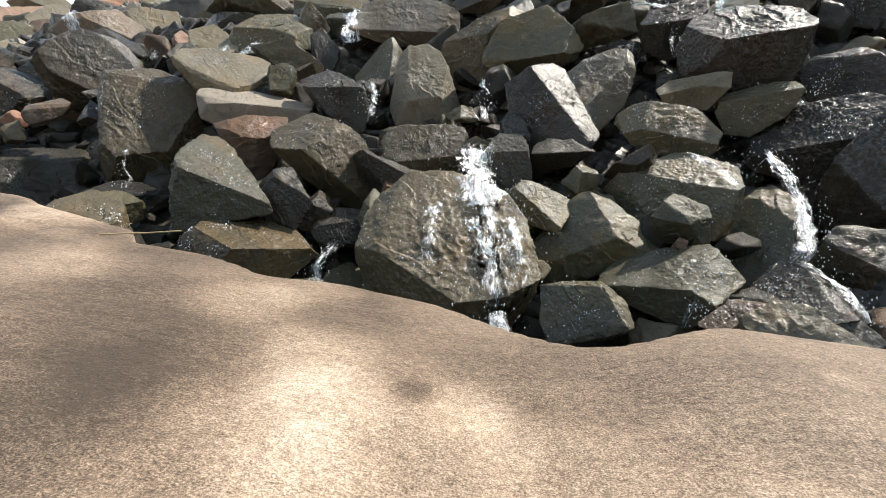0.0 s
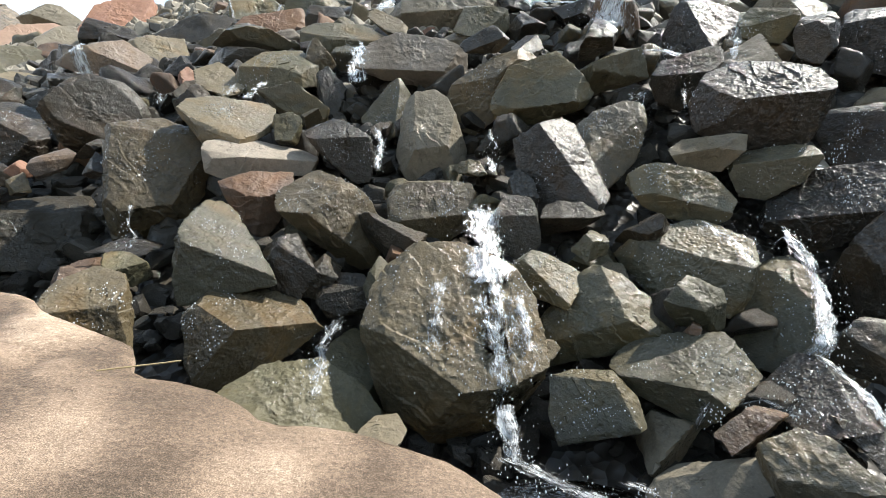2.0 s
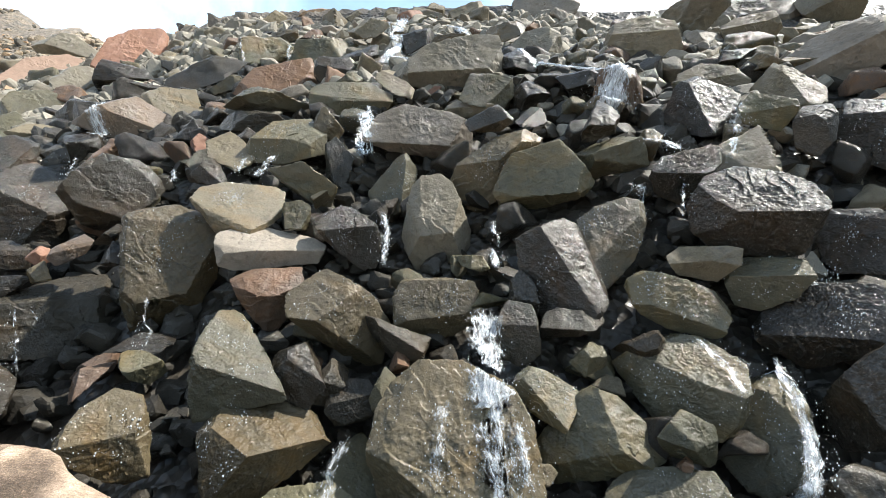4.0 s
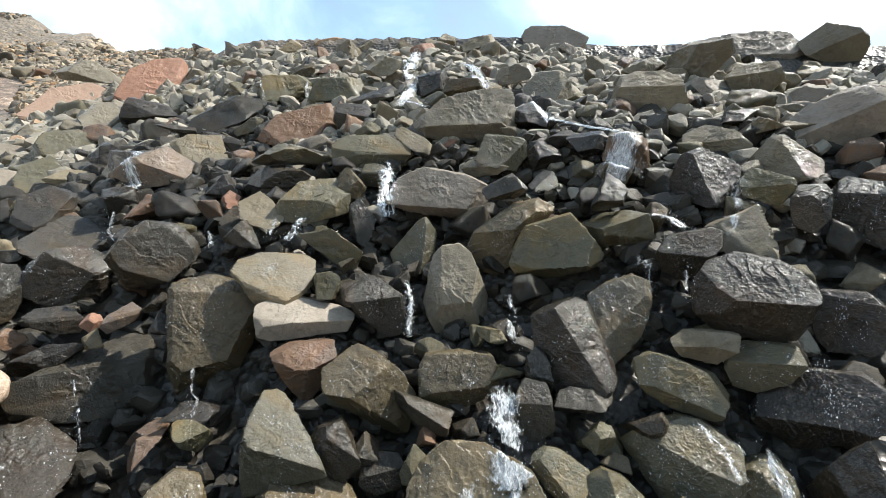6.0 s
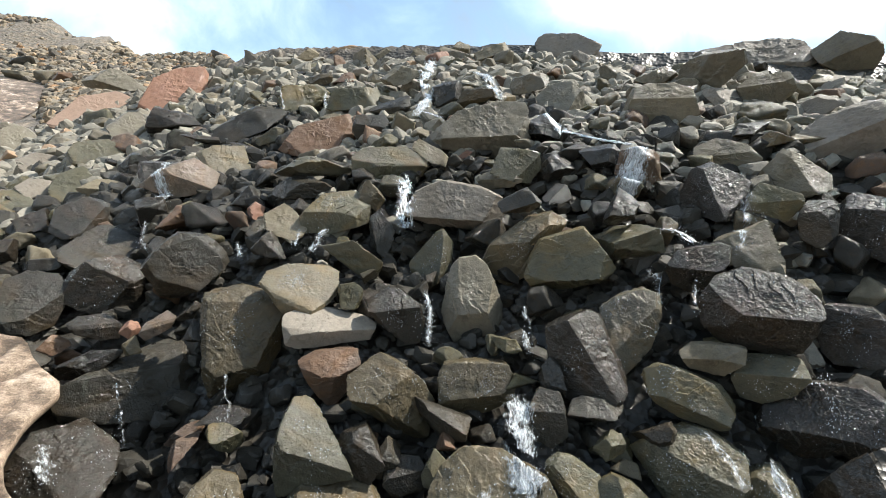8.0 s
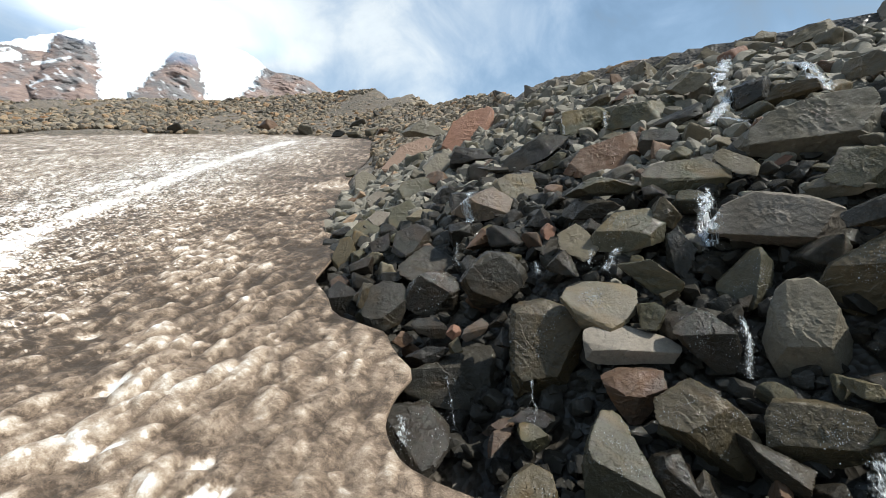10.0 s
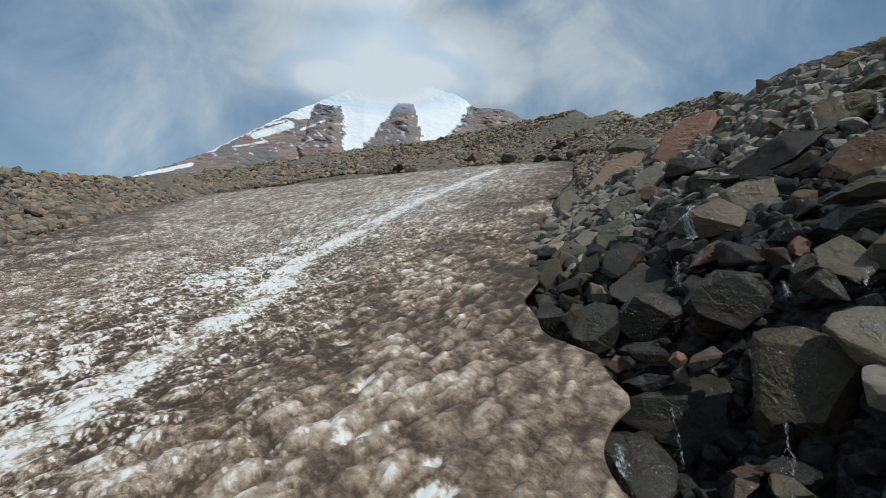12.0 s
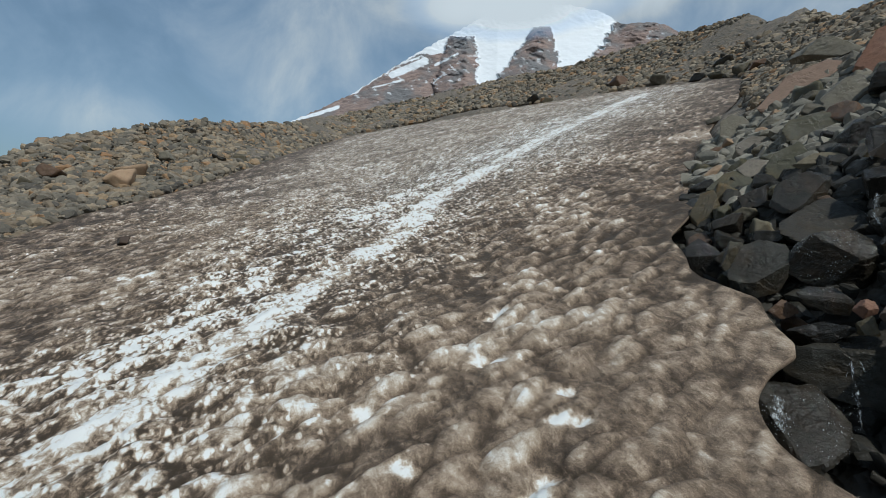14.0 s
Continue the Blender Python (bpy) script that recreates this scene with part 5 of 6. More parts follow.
def domes(x, y):
    """Melt domes of two sizes with soft hollows between; each dome has its own height and dust."""
    c, s = math.cos(radians(62)), math.sin(radians(62))
    u, v = c * x - s * y, s * x + c * y
    out = np.empty((len(x), 5))
    for i, (a, b) in enumerate(zip(u.tolist(), v.tolist())):
        w1 = 0.35 * noise.noise(Vector((a * 2.6, b * 2.6, 4.0)))
        w2 = 0.35 * noise.noise(Vector((a * 2.6, b * 2.6, 9.0)))
        d, q = noise.voronoi(Vector((a * 2.5 + w1, b * 5.2 + w2, 0.5)))
        h1 = noise.cell(q[0] * 91.7)
        gap = d[1] - d[0]
        e, q = noise.voronoi(Vector((a * 6.0 + w1 * 2, b * 9.6 + w2 * 2, 3.5)))
        h2 = noise.cell(q[0] * 57.3)
        out[i] = (max(0.0, 1 - 1.9 * d[0] * d[0]), h1, max(0.0, 1 - 2.2 * e[0] * e[0]), h2, math.exp(-gap / 0.07))
    out[:, 1] = 0.5 + 0.5 * out[:, 1]
    out[:, 3] = 0.5 + 0.5 * out[:, 3]
    return out


radii = np.concatenate([[0.0005], np.geomspace(0.02, 1, 50), np.geomspace(1.02, 2.2, 46), np.geomspace(2.216, 14, 240), np.geomspace(14.3, 85, 95)])
sx, sy, sf = polar_grid(np.concatenate([np.linspace(-210, -73, 60), np.linspace(-72, 150, 720)]), radii)
sd, ex, ey = edge_distance(sx, sy)
srr = np.hypot(sx - C0[0], sy - C0[1])
step = 0.012 * srr + 0.012
keep = sd > -step
snap = (sd < 0) & keep
sx, sy = np.where(snap, ex, sx), np.where(snap, ey, sy)
sd = np.where(snap, 0.0, sd)
amount = np.clip((np.hypot(sx, sy - 0.4) - 0.8) / 1.6, 0.08, 1)
sel = (srr < 85) & keep
dm = np.zeros((len(sx), 5))
dm[sel] = domes(sx[sel], sy[sel])
wave, patchy, ragged = np.zeros(len(sx)), np.zeros(len(sx)), np.zeros(len(sx))
wave[sel] = fractal(sx[sel], sy[sel], 0.9, 3, 3.0)
patchy[sel] = fractal(sx[sel] + 0.4 * sy[sel], sy[sel], 0.55, 4, 11.0)
ragged[sel] = fractal(sx[sel], sy[sel], 2.1, 4, 21.0)
lump = dm[:, 0] * (0.35 + 0.65 * dm[:, 1])
knob = dm[:, 2] * np.clip(dm[:, 3] * 2.2 - 0.9, 0, 1)
calm = np.clip(0.85 + 0.5 * patchy, 0.6, 1.2)
lip = np.clip(sd / 0.12, 0, 1)
sz = snow_plain(sx, sy) + np.clip(sd / 0.15, 0, 1) * amount * calm * (0.085 * (lump - 0.4) + 0.032 * (knob - 0.2) - 0.014 * dm[:, 4]) + (0.03 * wave + 0.022 * amount * ragged) * np.clip(sd / 0.6, 0, 1) - 0.018 * (1 - np.sqrt(1 - (1 - lip) ** 2))
trk = line_distance(sx, sy, TRACK)
trs = line_distance(sx, sy, TRACK_BESIDE)
trw = 0.20 + 0.012 * srr
main = np.exp(-(trk / trw) ** 6)
side = np.exp(-(trs / (1.3 * trw)) ** 2)
halo = np.exp(-(np.minimum(trk, trs) / (0.95 + 0.06 * srr)) ** 2) * np.clip((srr - 1.5) / 1.5, 0, 1)
afar = np.clip((srr - 6) / 10, 0, 1) * np.clip(sd / 3, 0, 1)
# the crease term darkens dome edges in colour, for dirt and overhang shade
snow_tone = 0.24 * (1 - amount) + 0.43 * amount - 0.17 * amount * dm[:, 4] * np.clip(0.6 + ragged, 0, 1.3) + 0.20 * patchy * amount + amount * calm * (0.36 * (lump - 0.45) + 0.40 * (knob - 0.16)) + 0.05 * wave + (1 - amount) * 0.10 * patchy
snow_tone += main * np.clip(0.42 + 0.35 * ragged + 0.15 * knob, 0.12, 0.6) + side * np.clip(0.12 + 0.6 * ragged + 0.5 * knob, 0, 0.5)
snow_tone += halo * (0.25 * knob + 0.15 * ragged) + afar * (0.05 + 0.12 * knob)
snow_tone -= 0.20 * np.clip(1 - sd / 4.0, 0, 1) * amount * np.clip((srr - 4) / 2, 0, 1)
pebbles = np.clip(amount * (0.07 + 0.06 * patchy) + halo * (0.50 + 0.7 * ragged) + 0.22 * afar + 0.3 * side, 0, 0.95)
broken = amount * (0.62 + 1.4 * halo + 1.3 * afar)
for qx, qy, qr, qk in SNOW_PATCHES:
    snow_tone += (0.62 * qk if qk > 0 else 1.2 * qk) * np.exp(-(np.hypot(sx - qx, (sy - qy) * 0.8) / (1.1 * qr) + 0.25 * ragged) ** 4)
for qx, qy in PRINTS:
    dp = np.hypot((sx - qx) * 1.3, sy - qy)
    snow_tone += 0.6 * np.exp(-(dp / 0.07) ** 4)
    broken += 1.0 * np.exp(-(dp / 0.1) ** 4)
    sz -= 0.03 * np.exp(-(dp / 0.09) ** 4)
idx = np.full(len(sx), -1)
face_ok = keep[sf].all(1) & (sd[sf].max(1) > 0)
sf = sf[face_ok]
used = np.unique(sf)
idx[used] = np.arange(len(used))
sf = idx[sf]
top = np.stack([sx[used], sy[used], sz[used]], 1)
# the rim follows the edge line, turned down and drawn back under the overhang
edges = np.sort(np.concatenate([sf[:, [0, 1]], sf[:, [1, 2]], sf[:, [2, 3]], sf[:, [3, 0]]]), 1)
ue, cnt = np.unique(edges, axis=0, return_counts=True)
rim = np.unique(ue[cnt == 1])
rim = rim[np.abs(sd[used][rim]) < 0.15]
top[rim, 0], top[rim, 1] = ex[used][rim], ey[used][rim]
top[rim, 2] = snow_plain(top[rim, 0], top[rim, 1]) - 0.018
line = EDGE[(np.hypot(EDGE[:, 0], EDGE[:, 1]) < 22) & (EDGE[:, 1] > 0)]
arc = np.concatenate([[0], np.cumsum(np.hypot(*np.diff(line, axis=0).T))])
at = np.arange(0, arc[-1], 0.012)
lx, ly = np.interp(at, arc, line[:, 0]), np.interp(at, arc, line[:, 1])
nx, ny = np.gradient(ly), -np.gradient(lx)
side_ok = np.sign(edge_distance(lx + 0.02 * nx / np.hypot(nx, ny), ly + 0.02 * ny / np.hypot(nx, ny))[0])
flip = 1.0 if side_ok.mean() > 0 else -1.0
soft_n = np.stack([np.convolve(q, np.ones(9) / 9, "same") for q in (nx, ny)], 1) * flip
soft_n /= np.linalg.norm(soft_n, axis=1)[:, None] + 1e-9
lz = snow_plain(lx, ly) - 0.018
rings = [np.stack([lx + soft_n[:, 0] * back, ly + soft_n[:, 1] * back, lz - down], 1)
         for down, back in ((-0.004, 0.012), (0.006, 0.0), (0.025, -0.004), (0.05, 0.004), (0.08, 0.03), (0.11, 0.10), (0.14, 0.35))]
base, m = len(top), len(lx)
k = np.arange(m - 1)
quads = [np.stack([base + i * m + k, base + i * m + k + 1, base + (i + 1) * m + k + 1, base + (i + 1) * m + k], 1) for i in range(len(rings) - 1)]
allv = np.concatenate([top] + rings)
allf = np.concatenate([sf] + quads)
snowfield = mesh_object("snowfield", allv, allf, SNOW)
attr = snowfield.data.attributes.new("snow_tone", "FLOAT", "POINT")
cl = np.concatenate([snow_tone[used], np.full(m * len(rings), 0.32)])
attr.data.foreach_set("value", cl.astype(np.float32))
attr = snowfield.data.attributes.new("pebbles", "FLOAT", "POINT")
attr.data.foreach_set("value", np.concatenate([pebbles[used], np.zeros(m * len(rings))]).astype(np.float32))
attr = snowfield.data.attributes.new("broken", "FLOAT", "POINT")
attr.data.foreach_set("value", np.concatenate([broken[used], np.zeros(m * len(rings))]).astype(np.float32))
tagged(snowfield, "old snowfield covered in brown dust with melt hollows", "snow", "", "structure")


# ---- mountain and clouds ----
def plain_noise_material(name, a, b, scale, rough=0.9, bumped=0.0):
    m, n, l, p = nodes(name)
    vec = n.new("ShaderNodeTexCoord").outputs["Object"]
    t = noise_tex(n, l, vec, scale, 8, 0.65, 0.4)
    l.new(mix(n, l, ramp(n, l, t, 0.35, 0.65), a, b), p.inputs["Base Color"])
    p.inputs["Roughness"].default_value = rough
    if bumped:
        l.new(bump(n, l, t, 0.9, bumped), p.inputs["Normal"])
    return m


def strata_material():
    m, n, l, p = nodes("hazed_mountain_rock")
    vec = n.new("ShaderNodeTexCoord").outputs["Object"]
    mp = n.new("ShaderNodeMapping")
    mp.inputs["Scale"].default_value = (1, 1, 4.5)
    mp.inputs["Rotation"].default_value = (0, radians(12), 0)
    l.new(vec, mp.inputs["Vector"])
    t = noise_tex(n, l, mp.outputs[0], 0.012, 9, 0.68, 0.6)
    t2 = noise_tex(n, l, vec, 0.006, 5, 0.6)
    # rock tones lifted in the colour to stand for distant haze
    col = mix(n, l, ramp(n, l, t, 0.36, 0.62), (0.165, 0.120, 0.108), (0.345, 0.250, 0.215))
    col = mix(n, l, ramp(n, l, t2, 0.45, 0.60), col, (0.185, 0.178, 0.180))
    att = n.new("ShaderNodeAttribute")
    att.attribute_name = "ice"
    col = mix(n, l, att.outputs["Fac"], col, (0.80, 0.82, 0.85))
    l.new(col, p.inputs["Base Color"])
    p.inputs["Roughness"].default_value = 0.9
    bm_ = n.new("ShaderNodeBump")
    bm_.inputs["Distance"].default_value = 12.0
    l.new(t, bm_.inputs["Height"])
    l.new(math_node(n, l, "MULTIPLY_ADD", att.outputs["Fac"], -0.8, 1.0), bm_.inputs["Strength"])
    l.new(bm_.outputs[0], p.inputs["Normal"])
    return m


def skyward(az, el, dist):
    a, e = np.radians(az), np.radians(el)
    return np.stack([C0[0] - dist * np.sin(a), C0[1] + dist * np.cos(a), 2.0 + dist * np.tan(e)], -1)


TOP_AZ = (36, 44, 47.3, 50, 51, 54.6, 56.3, 60, 64, 68, 71, 74.6, 77.6, 81, 84.7, 88, 91.6, 97)
TOP_EL = (13, 15, 17.6, 19.2, 19.6, 19.8, 21.0, 22.0, 22.3, 22.0, 20.6, 18.9, 17.4, 15.3, 12.9, 11.2, 9.4, 7)


def outcrop(az, el, pts):
    """How far a bearing and height lie inside a rock rib: half width by height."""
    c, base, top, w0, w1, lean = pts
    s = np.clip((el - base) / (top - base), 0, 1)
    half = w0 + (w1 - w0) * s
    inside = (1 - np.abs(az - c - lean * s) / np.maximum(half, 0.05))
    return np.where((el < top), inside, -1 + 0 * az) * 1.0


def mountain():
    na, ne = 560, 190
    az = np.linspace(36, 97, na)
    s = np.linspace(0, 1, ne)
    A, S = np.meshgrid(az, s, indexing="xy")
    top = np.interp(A, TOP_AZ, TOP_EL)
    E = 6 + (top - 6) * S
    D = 1900 + 900 * S
    a, e = A.ravel(), E.ravel()
    n1 = np.array([noise.fractal(Vector((p * 0.35, q * 0.8, 2.0)), 0.8, 2.1, 6) for p, q in zip(a.tolist(), e.tolist())])
    n2 = np.array([noise.fractal(Vector((p * 1.1 + 9, q * 2.6 - p * 0.5, 5.0)), 0.8, 2.1, 5) for p, q in zip(a.tolist(), e.tolist())])
    rib = np.full(len(a), -1.0)
    for r in ((64.6, 13.5, 20.1, 4.6, 1.0, -1.6), (53.2, 13.0, 20.1, 6.8, 2.9, -1.2), (72.8, 13.5, 19.3, 2.8, 1.6, -0.7)):
        rib = np.maximum(rib, outcrop(a, e, r) + 0.26 * n1 + 0.12 * n2)
    left = np.where((a > 72.2 + 0.5 * n2 + np.clip(16 - e, 0, 9) * 0.25) & (e < np.interp(a, (72, 74.6, 77.6, 84.7, 96), (17.6, 17.6, 17.3, 12.9, 9)) + 0.25 * n1), 1.0, 0.0)
    streak = np.clip((n2 - 0.42 + 0.05 * (e - 15)) * 6, 0, 1) * 0.7
    for a0, e0, a1, e1, w in ((80.2, 15.1, 76.4, 16.7, 0.42), (92, 9.2, 86.4, 11.3, 0.22), (84.9, 13.0, 77.4, 17.5, 0.16), (82.5, 13.6, 79, 14.6, 0.12), (75.4, 14.4, 74.2, 15.4, 0.10), (75.2, 16.3, 72.6, 17.5, 0.14), (79.6, 16.2, 76.8, 17.2, 0.10)):
        t_ = np.clip(((a - a0) * (a1 - a0) + (e - e0) * (e1 - e0)) / ((a1 - a0) ** 2 + (e1 - e0) ** 2), 0, 1)
        dd = np.hypot(a - a0 - t_ * (a1 - a0), e - e0 - t_ * (e1 - e0)) + 0.10 * n2
        streak = np.maximum(streak, np.clip((w - dd) / 0.06, 0, 1))
    ice = np.where(rib > 0.05, 0.6 * np.clip(n2 * 4 - 1.9, 0, 1), 1.0)
    ice = np.where(left > 0.5, streak, ice)
    ice = np.where(e < 11.4, np.where(a > 85, streak, 0.0), ice)
    rough = np.where(rib > 0.0, 1.0, np.where(left > 0.5, 0.5, 0.12))
    dist = D.ravel() - 160 * np.sqrt(np.clip(rib, 0, 0.6)) + 34 * n1 * rough + 14 * n2 * rough
    p = skyward(a, e + 0.16 * n2 * (S.ravel() > 0.9), dist)
    i = np.arange(ne - 1)[:, None] * na + np.arange(na - 1)[None, :]
    f = np.stack([i, i + na, i + na + 1, i + 1], -1).reshape(-1, 4)
    ob = mesh_object("mountain", p, f, strata_material())
    at = ob.data.attributes.new("ice", "FLOAT", "POINT")
    at.data.foreach_set("value", ice.astype(np.float32))
    return tagged(ob, "glacier-covered volcano with brown rock ribs", "mountain", "", "structure")


mountain()


def cloud_material():
    """Glowing sky sheet: white like lit cloud where thick, an added sky-blue glow where thin."""
    m, n, l, p = nodes("cloud")
    att = n.new("ShaderNodeAttribute")
    att.attribute_name = "thick"
    vec = n.new("ShaderNodeTexCoord").outputs["Object"]
    t = noise_tex(n, l, vec, 0.0016, 9, 0.58, 0.5)
    s = n.new("ShaderNodeMath")
    s.operation = "MULTIPLY_ADD"
    l.new(t, s.inputs[0])
    s.inputs[1].default_value = 0.75
    s.inputs[2].default_value = -0.36
    s2 = n.new("ShaderNodeMath")
    s2.operation = "ADD"
    l.new(s.outputs[0], s2.inputs[0])
    l.new(att.outputs["Fac"], s2.inputs[1])
    a = ramp(n, l, s2.outputs[0], 0.08, 1.25)
    em = n.new("ShaderNodeEmission")
    l.new(mix(n, l, ramp(n, l, a, 0.16, 0.60), (0.16, 0.46, 0.92), (0.90, 0.95, 1.0)), em.inputs[0])
    em.inputs[1].default_value = 1.28
    tr = n.new("ShaderNodeBsdfTransparent")
    mx = n.new("ShaderNodeMixShader")
    l.new(a, mx.inputs[0])
    l.new(tr.outputs[0], mx.inputs[1])
    l.new(em.outputs[0], mx.inputs[2])
    l.new(mx.outputs[0], n["Material Output"].inputs["Surface"])
    return m


def clouds(name, label, d, az, el, puffs, haze=-0.1):
    """A sheet of sky at distance d; puffs are bearing, height, widths and thickness."""
    na, ne = 240, 70
    A, E = np.meshgrid(np.linspace(*az, na), np.linspace(*el, ne), indexing="xy")
    a, e = A.ravel(), E.ravel()
    p = np.stack([-d * np.sin(np.radians(a)) * np.cos(np.radians(e)), d * np.cos(np.radians(a)) * np.cos(np.radians(e)), d * np.sin(np.radians(e))], 1)
    th = np.full(len(a), haze)
    for c, h, w, v, k in puffs:
        np.maximum(th, k * np.exp(-(((a - c) / w) ** 2 + ((e - h) / v) ** 2)) + haze, out=th)
    i = np.arange(ne - 1)[:, None] * na + np.arange(na - 1)[None, :]
    f = np.stack([i, i + na, i + na + 1, i + 1], -1).reshape(-1, 4)
    ob = mesh_object(name, p, f, CLOUD)
    at = ob.data.attributes.new("thick", "FLOAT", "POINT")
    at.data.foreach_set("value", th.astype(np.float32))
    ob.visible_shadow = False
    return tagged(ob, label, "cloud", "", "structure")


CLOUD = cloud_material()
clouds("cloud_backdrop", "thin high cloud in a blue sky", 3600.0, (-75, 150), (0, 62),
       ((66, 25, 18, 7, 0.95), (69, 32, 15, 9, 0.9), (78, 39, 20, 9, 0.7), (94, 30, 20, 9, 0.36), (52, 22, 5, 2.5, 0.6), (96, 18, 36, 9, 0.12), (110, 8, 9, 4, 0.35), (-20, 26.5, 11, 3.4, 0.95), (-34, 24.5, 14, 5.0, 0.95), (18, 21, 38, 3.2, 0.06), (36, 26, 20, 14, 0.40), (78, 20, 46, 24, 0.30)), 0.17)
clouds("cloud_cap", "white cloud cap over the summit", 1600.0, (46, 88), (15, 34),
       ((66, 22.0, 8.0, 2.4, 1.45), (62, 23.0, 7.5, 3.0, 1.1), (72, 22.2, 6.0, 2.5, 1.1), (57, 22.4, 5.0, 2.2, 0.7), (67, 24.5, 8.0, 4.5, 0.75)))


# ---- stones along the crest of the slope ----
crest_rng = np.random.RandomState(23)
for az in np.arange(-40, 30, 1.25):
    a = az + crest_rng.uniform(-0.6, 0.6)
    size = crest_rng.choice((0.16, 0.21, 0.27, 0.36)) * crest_rng.uniform(0.85, 1.15)
    r = np.interp(a, CREST_AZ, CREST_R) - 0.25 - 0.5 * crest_rng.rand()
    stuff = crest_rng.choice(("grey", "slate", "grey", "pale", "dark", "tan"))
    flat = (size, size * crest_rng.uniform(0.6, 0.9), size * crest_rng.uniform(0.40, 0.75))
    x, y = C0[0] - r * math.sin(radians(a)), C0[1] + r * math.cos(radians(a))
    rock("boulder", "weathered %s boulder on the crest of the slope" % {"grey": "grey", "slate": "blue-grey", "pale": "pale", "dark": "dark", "tan": "tan"}[str(stuff)], str(stuff),
         (x, y, float(ground(x, y)[0]) + 0.45 * flat[2]), flat, (crest_rng.uniform(-20, 20), crest_rng.uniform(-22, 22), crest_rng.uniform(-40, 40)), int(crest_rng.randint(1, 500)), 3)


# ---- smaller stones between the boulders ----
rng = np.random.RandomState(11)


def free_spot(x, y, size):
    d = np.hypot(P[:, 0] - x, P[:, 1] - y)
    return not np.any(d < 0.62 * P[:, 3] + 0.35 * size)


SMALL = []
for k in range(16):
    d, f = NET[3]
    q = stone_shape(600 + k, d, 34) * np.array((1.0, rng.uniform(0.6, 0.95), rng.uniform(0.45, 0.8)))
    SMALL.append((roughen(q, 0.8, 600 + k), f))
KINDS = ("grey", "slate", "dark", "olive", "wet", "brown", "slate", "pale", "rust", "red", "grey", "tan", "dark", "redgrey", "wet", "orange")
WORDS = {"grey": "small grey angular stone wedged between boulders", "dark": "small dark broken stone wedged between boulders", "olive": "small olive-grey stone wedged between boulders",
         "wet": "small wet stone in the trickling water, black also for gap shade", "brown": "small brown wet stone in the trickling water", "slate": "small blue-grey stone wedged between boulders",
         "pale": "small pale dry stone on the rubble slope", "rust": "small rusty brown stone on the rubble slope", "red": "small brick-red stone on the rubble slope",
         "tan": "small tan stone on the rubble slope", "redgrey": "small reddish grey stone on the rubble slope", "orange": "small orange stone on the rubble slope"}
made = 0
small_meshes = {}
taken = []
for _ in range(9000):
    if made >= 298:
        break
    az, r = rng.uniform(-42, 50), rng.uniform(2.6, 12.0)
    x, y = C0[0] - r * math.sin(radians(az)), C0[1] + r * math.cos(radians(az))
    if y < 1.6 or (y < 3.0 and x < -1.0) or edge_distance(x, y)[0][0] > -0.12:
        continue
    size = rng.uniform(0.05, 0.10) + 0.012 * r + (0.08 * rng.rand() ** 3)
    if az < 28 and r > np.interp(az, CREST_AZ, CREST_R) - 0.3:
        continue
    if not free_spot(x, y, size) or any(math.hypot(x - a, y - b) < 0.7 * (size + c) for a, b, c in taken):
        continue
    kind = KINDS[rng.randint(len(KINDS))]
    if az > 28 and r > 7.5 and rng.rand() < 0.4:
        kind = ("tan", "orange", "pale", "rust", "grey")[rng.randint(5)]
    if az < 10 and kind in ("red", "orange", "rust") and rng.rand() < 0.7:
        kind = "dark"
    if r > 6 and kind in ("wet", "dark", "brown") and rng.rand() < 0.7:
        kind = ("grey", "pale", "slate", "tan")[rng.randint(4)]
    # near stones mostly take darker kinds, putting the gap shade into their colour
    if r < 6 and kind in ("pale", "tan", "grey", "orange") and rng.rand() < 0.75:
        kind = ("wet", "dark", "olive")[rng.randint(3)]
    # stones on the left go darker too, for the shaded faces there
    if az > 18 and r < 8.5 and kind in ("pale", "tan", "grey", "slate", "orange") and rng.rand() < 0.8:
        kind = ("wet", "dark", "olive")[rng.randint(3)]
    if r < 9 and kind in ("orange", "tan", "red") and rng.rand() < 0.7:
        kind = ("rust", "brown", "redgrey")[rng.randint(3)]
    v = rng.randint(16)
    key = (v, kind)
    if key not in small_meshes:
        ob = mesh_object("stone", *SMALL[v], ROCK[kind])
        small_meshes[key] = ob.data
    else:
        ob = new("stone", small_meshes[key])
    z = slope(x, y)[0] + 0.25 * size
    ob.matrix_basis = pose(x, y, z, rng.uniform(-40, 60), rng.uniform(-35, 35), rng.uniform(0, 360)) @ Matrix.Diagonal((size, size, size, 1))
    tagged(ob, WORDS[kind], "stone", "small stones of the rubble slope")
    taken.append((x, y, size))
    made += 1


def scatter(name, label, spots, material, level, shapes=10):
    """Many stones joined into one heap: spots are rows of x, y, z, size."""
    d, f = NET[level]
    forms = [stone_shape(800 + k, d, 30) * np.array((1, 0.8, 0.62)) for k in range(shapes)]
    vs, fs, base = [], [], 0
    for i, (x, y, z, s) in enumerate(spots):
        e = Euler((rng.uniform(-0.7, 0.7), rng.uniform(-0.7, 0.7), rng.uniform(0, 6.28))).to_matrix()
        q = forms[i % shapes] @ np.array(e).T * s * np.array((1, 1, 1)) + (x, y, z)
        vs.append(q)
        fs.append(f + base)
        base += len(d)
    return tagged(mesh_object(name, np.concatenate(vs), np.concatenate(fs), material, False), label, "rubble", "", "stuff")


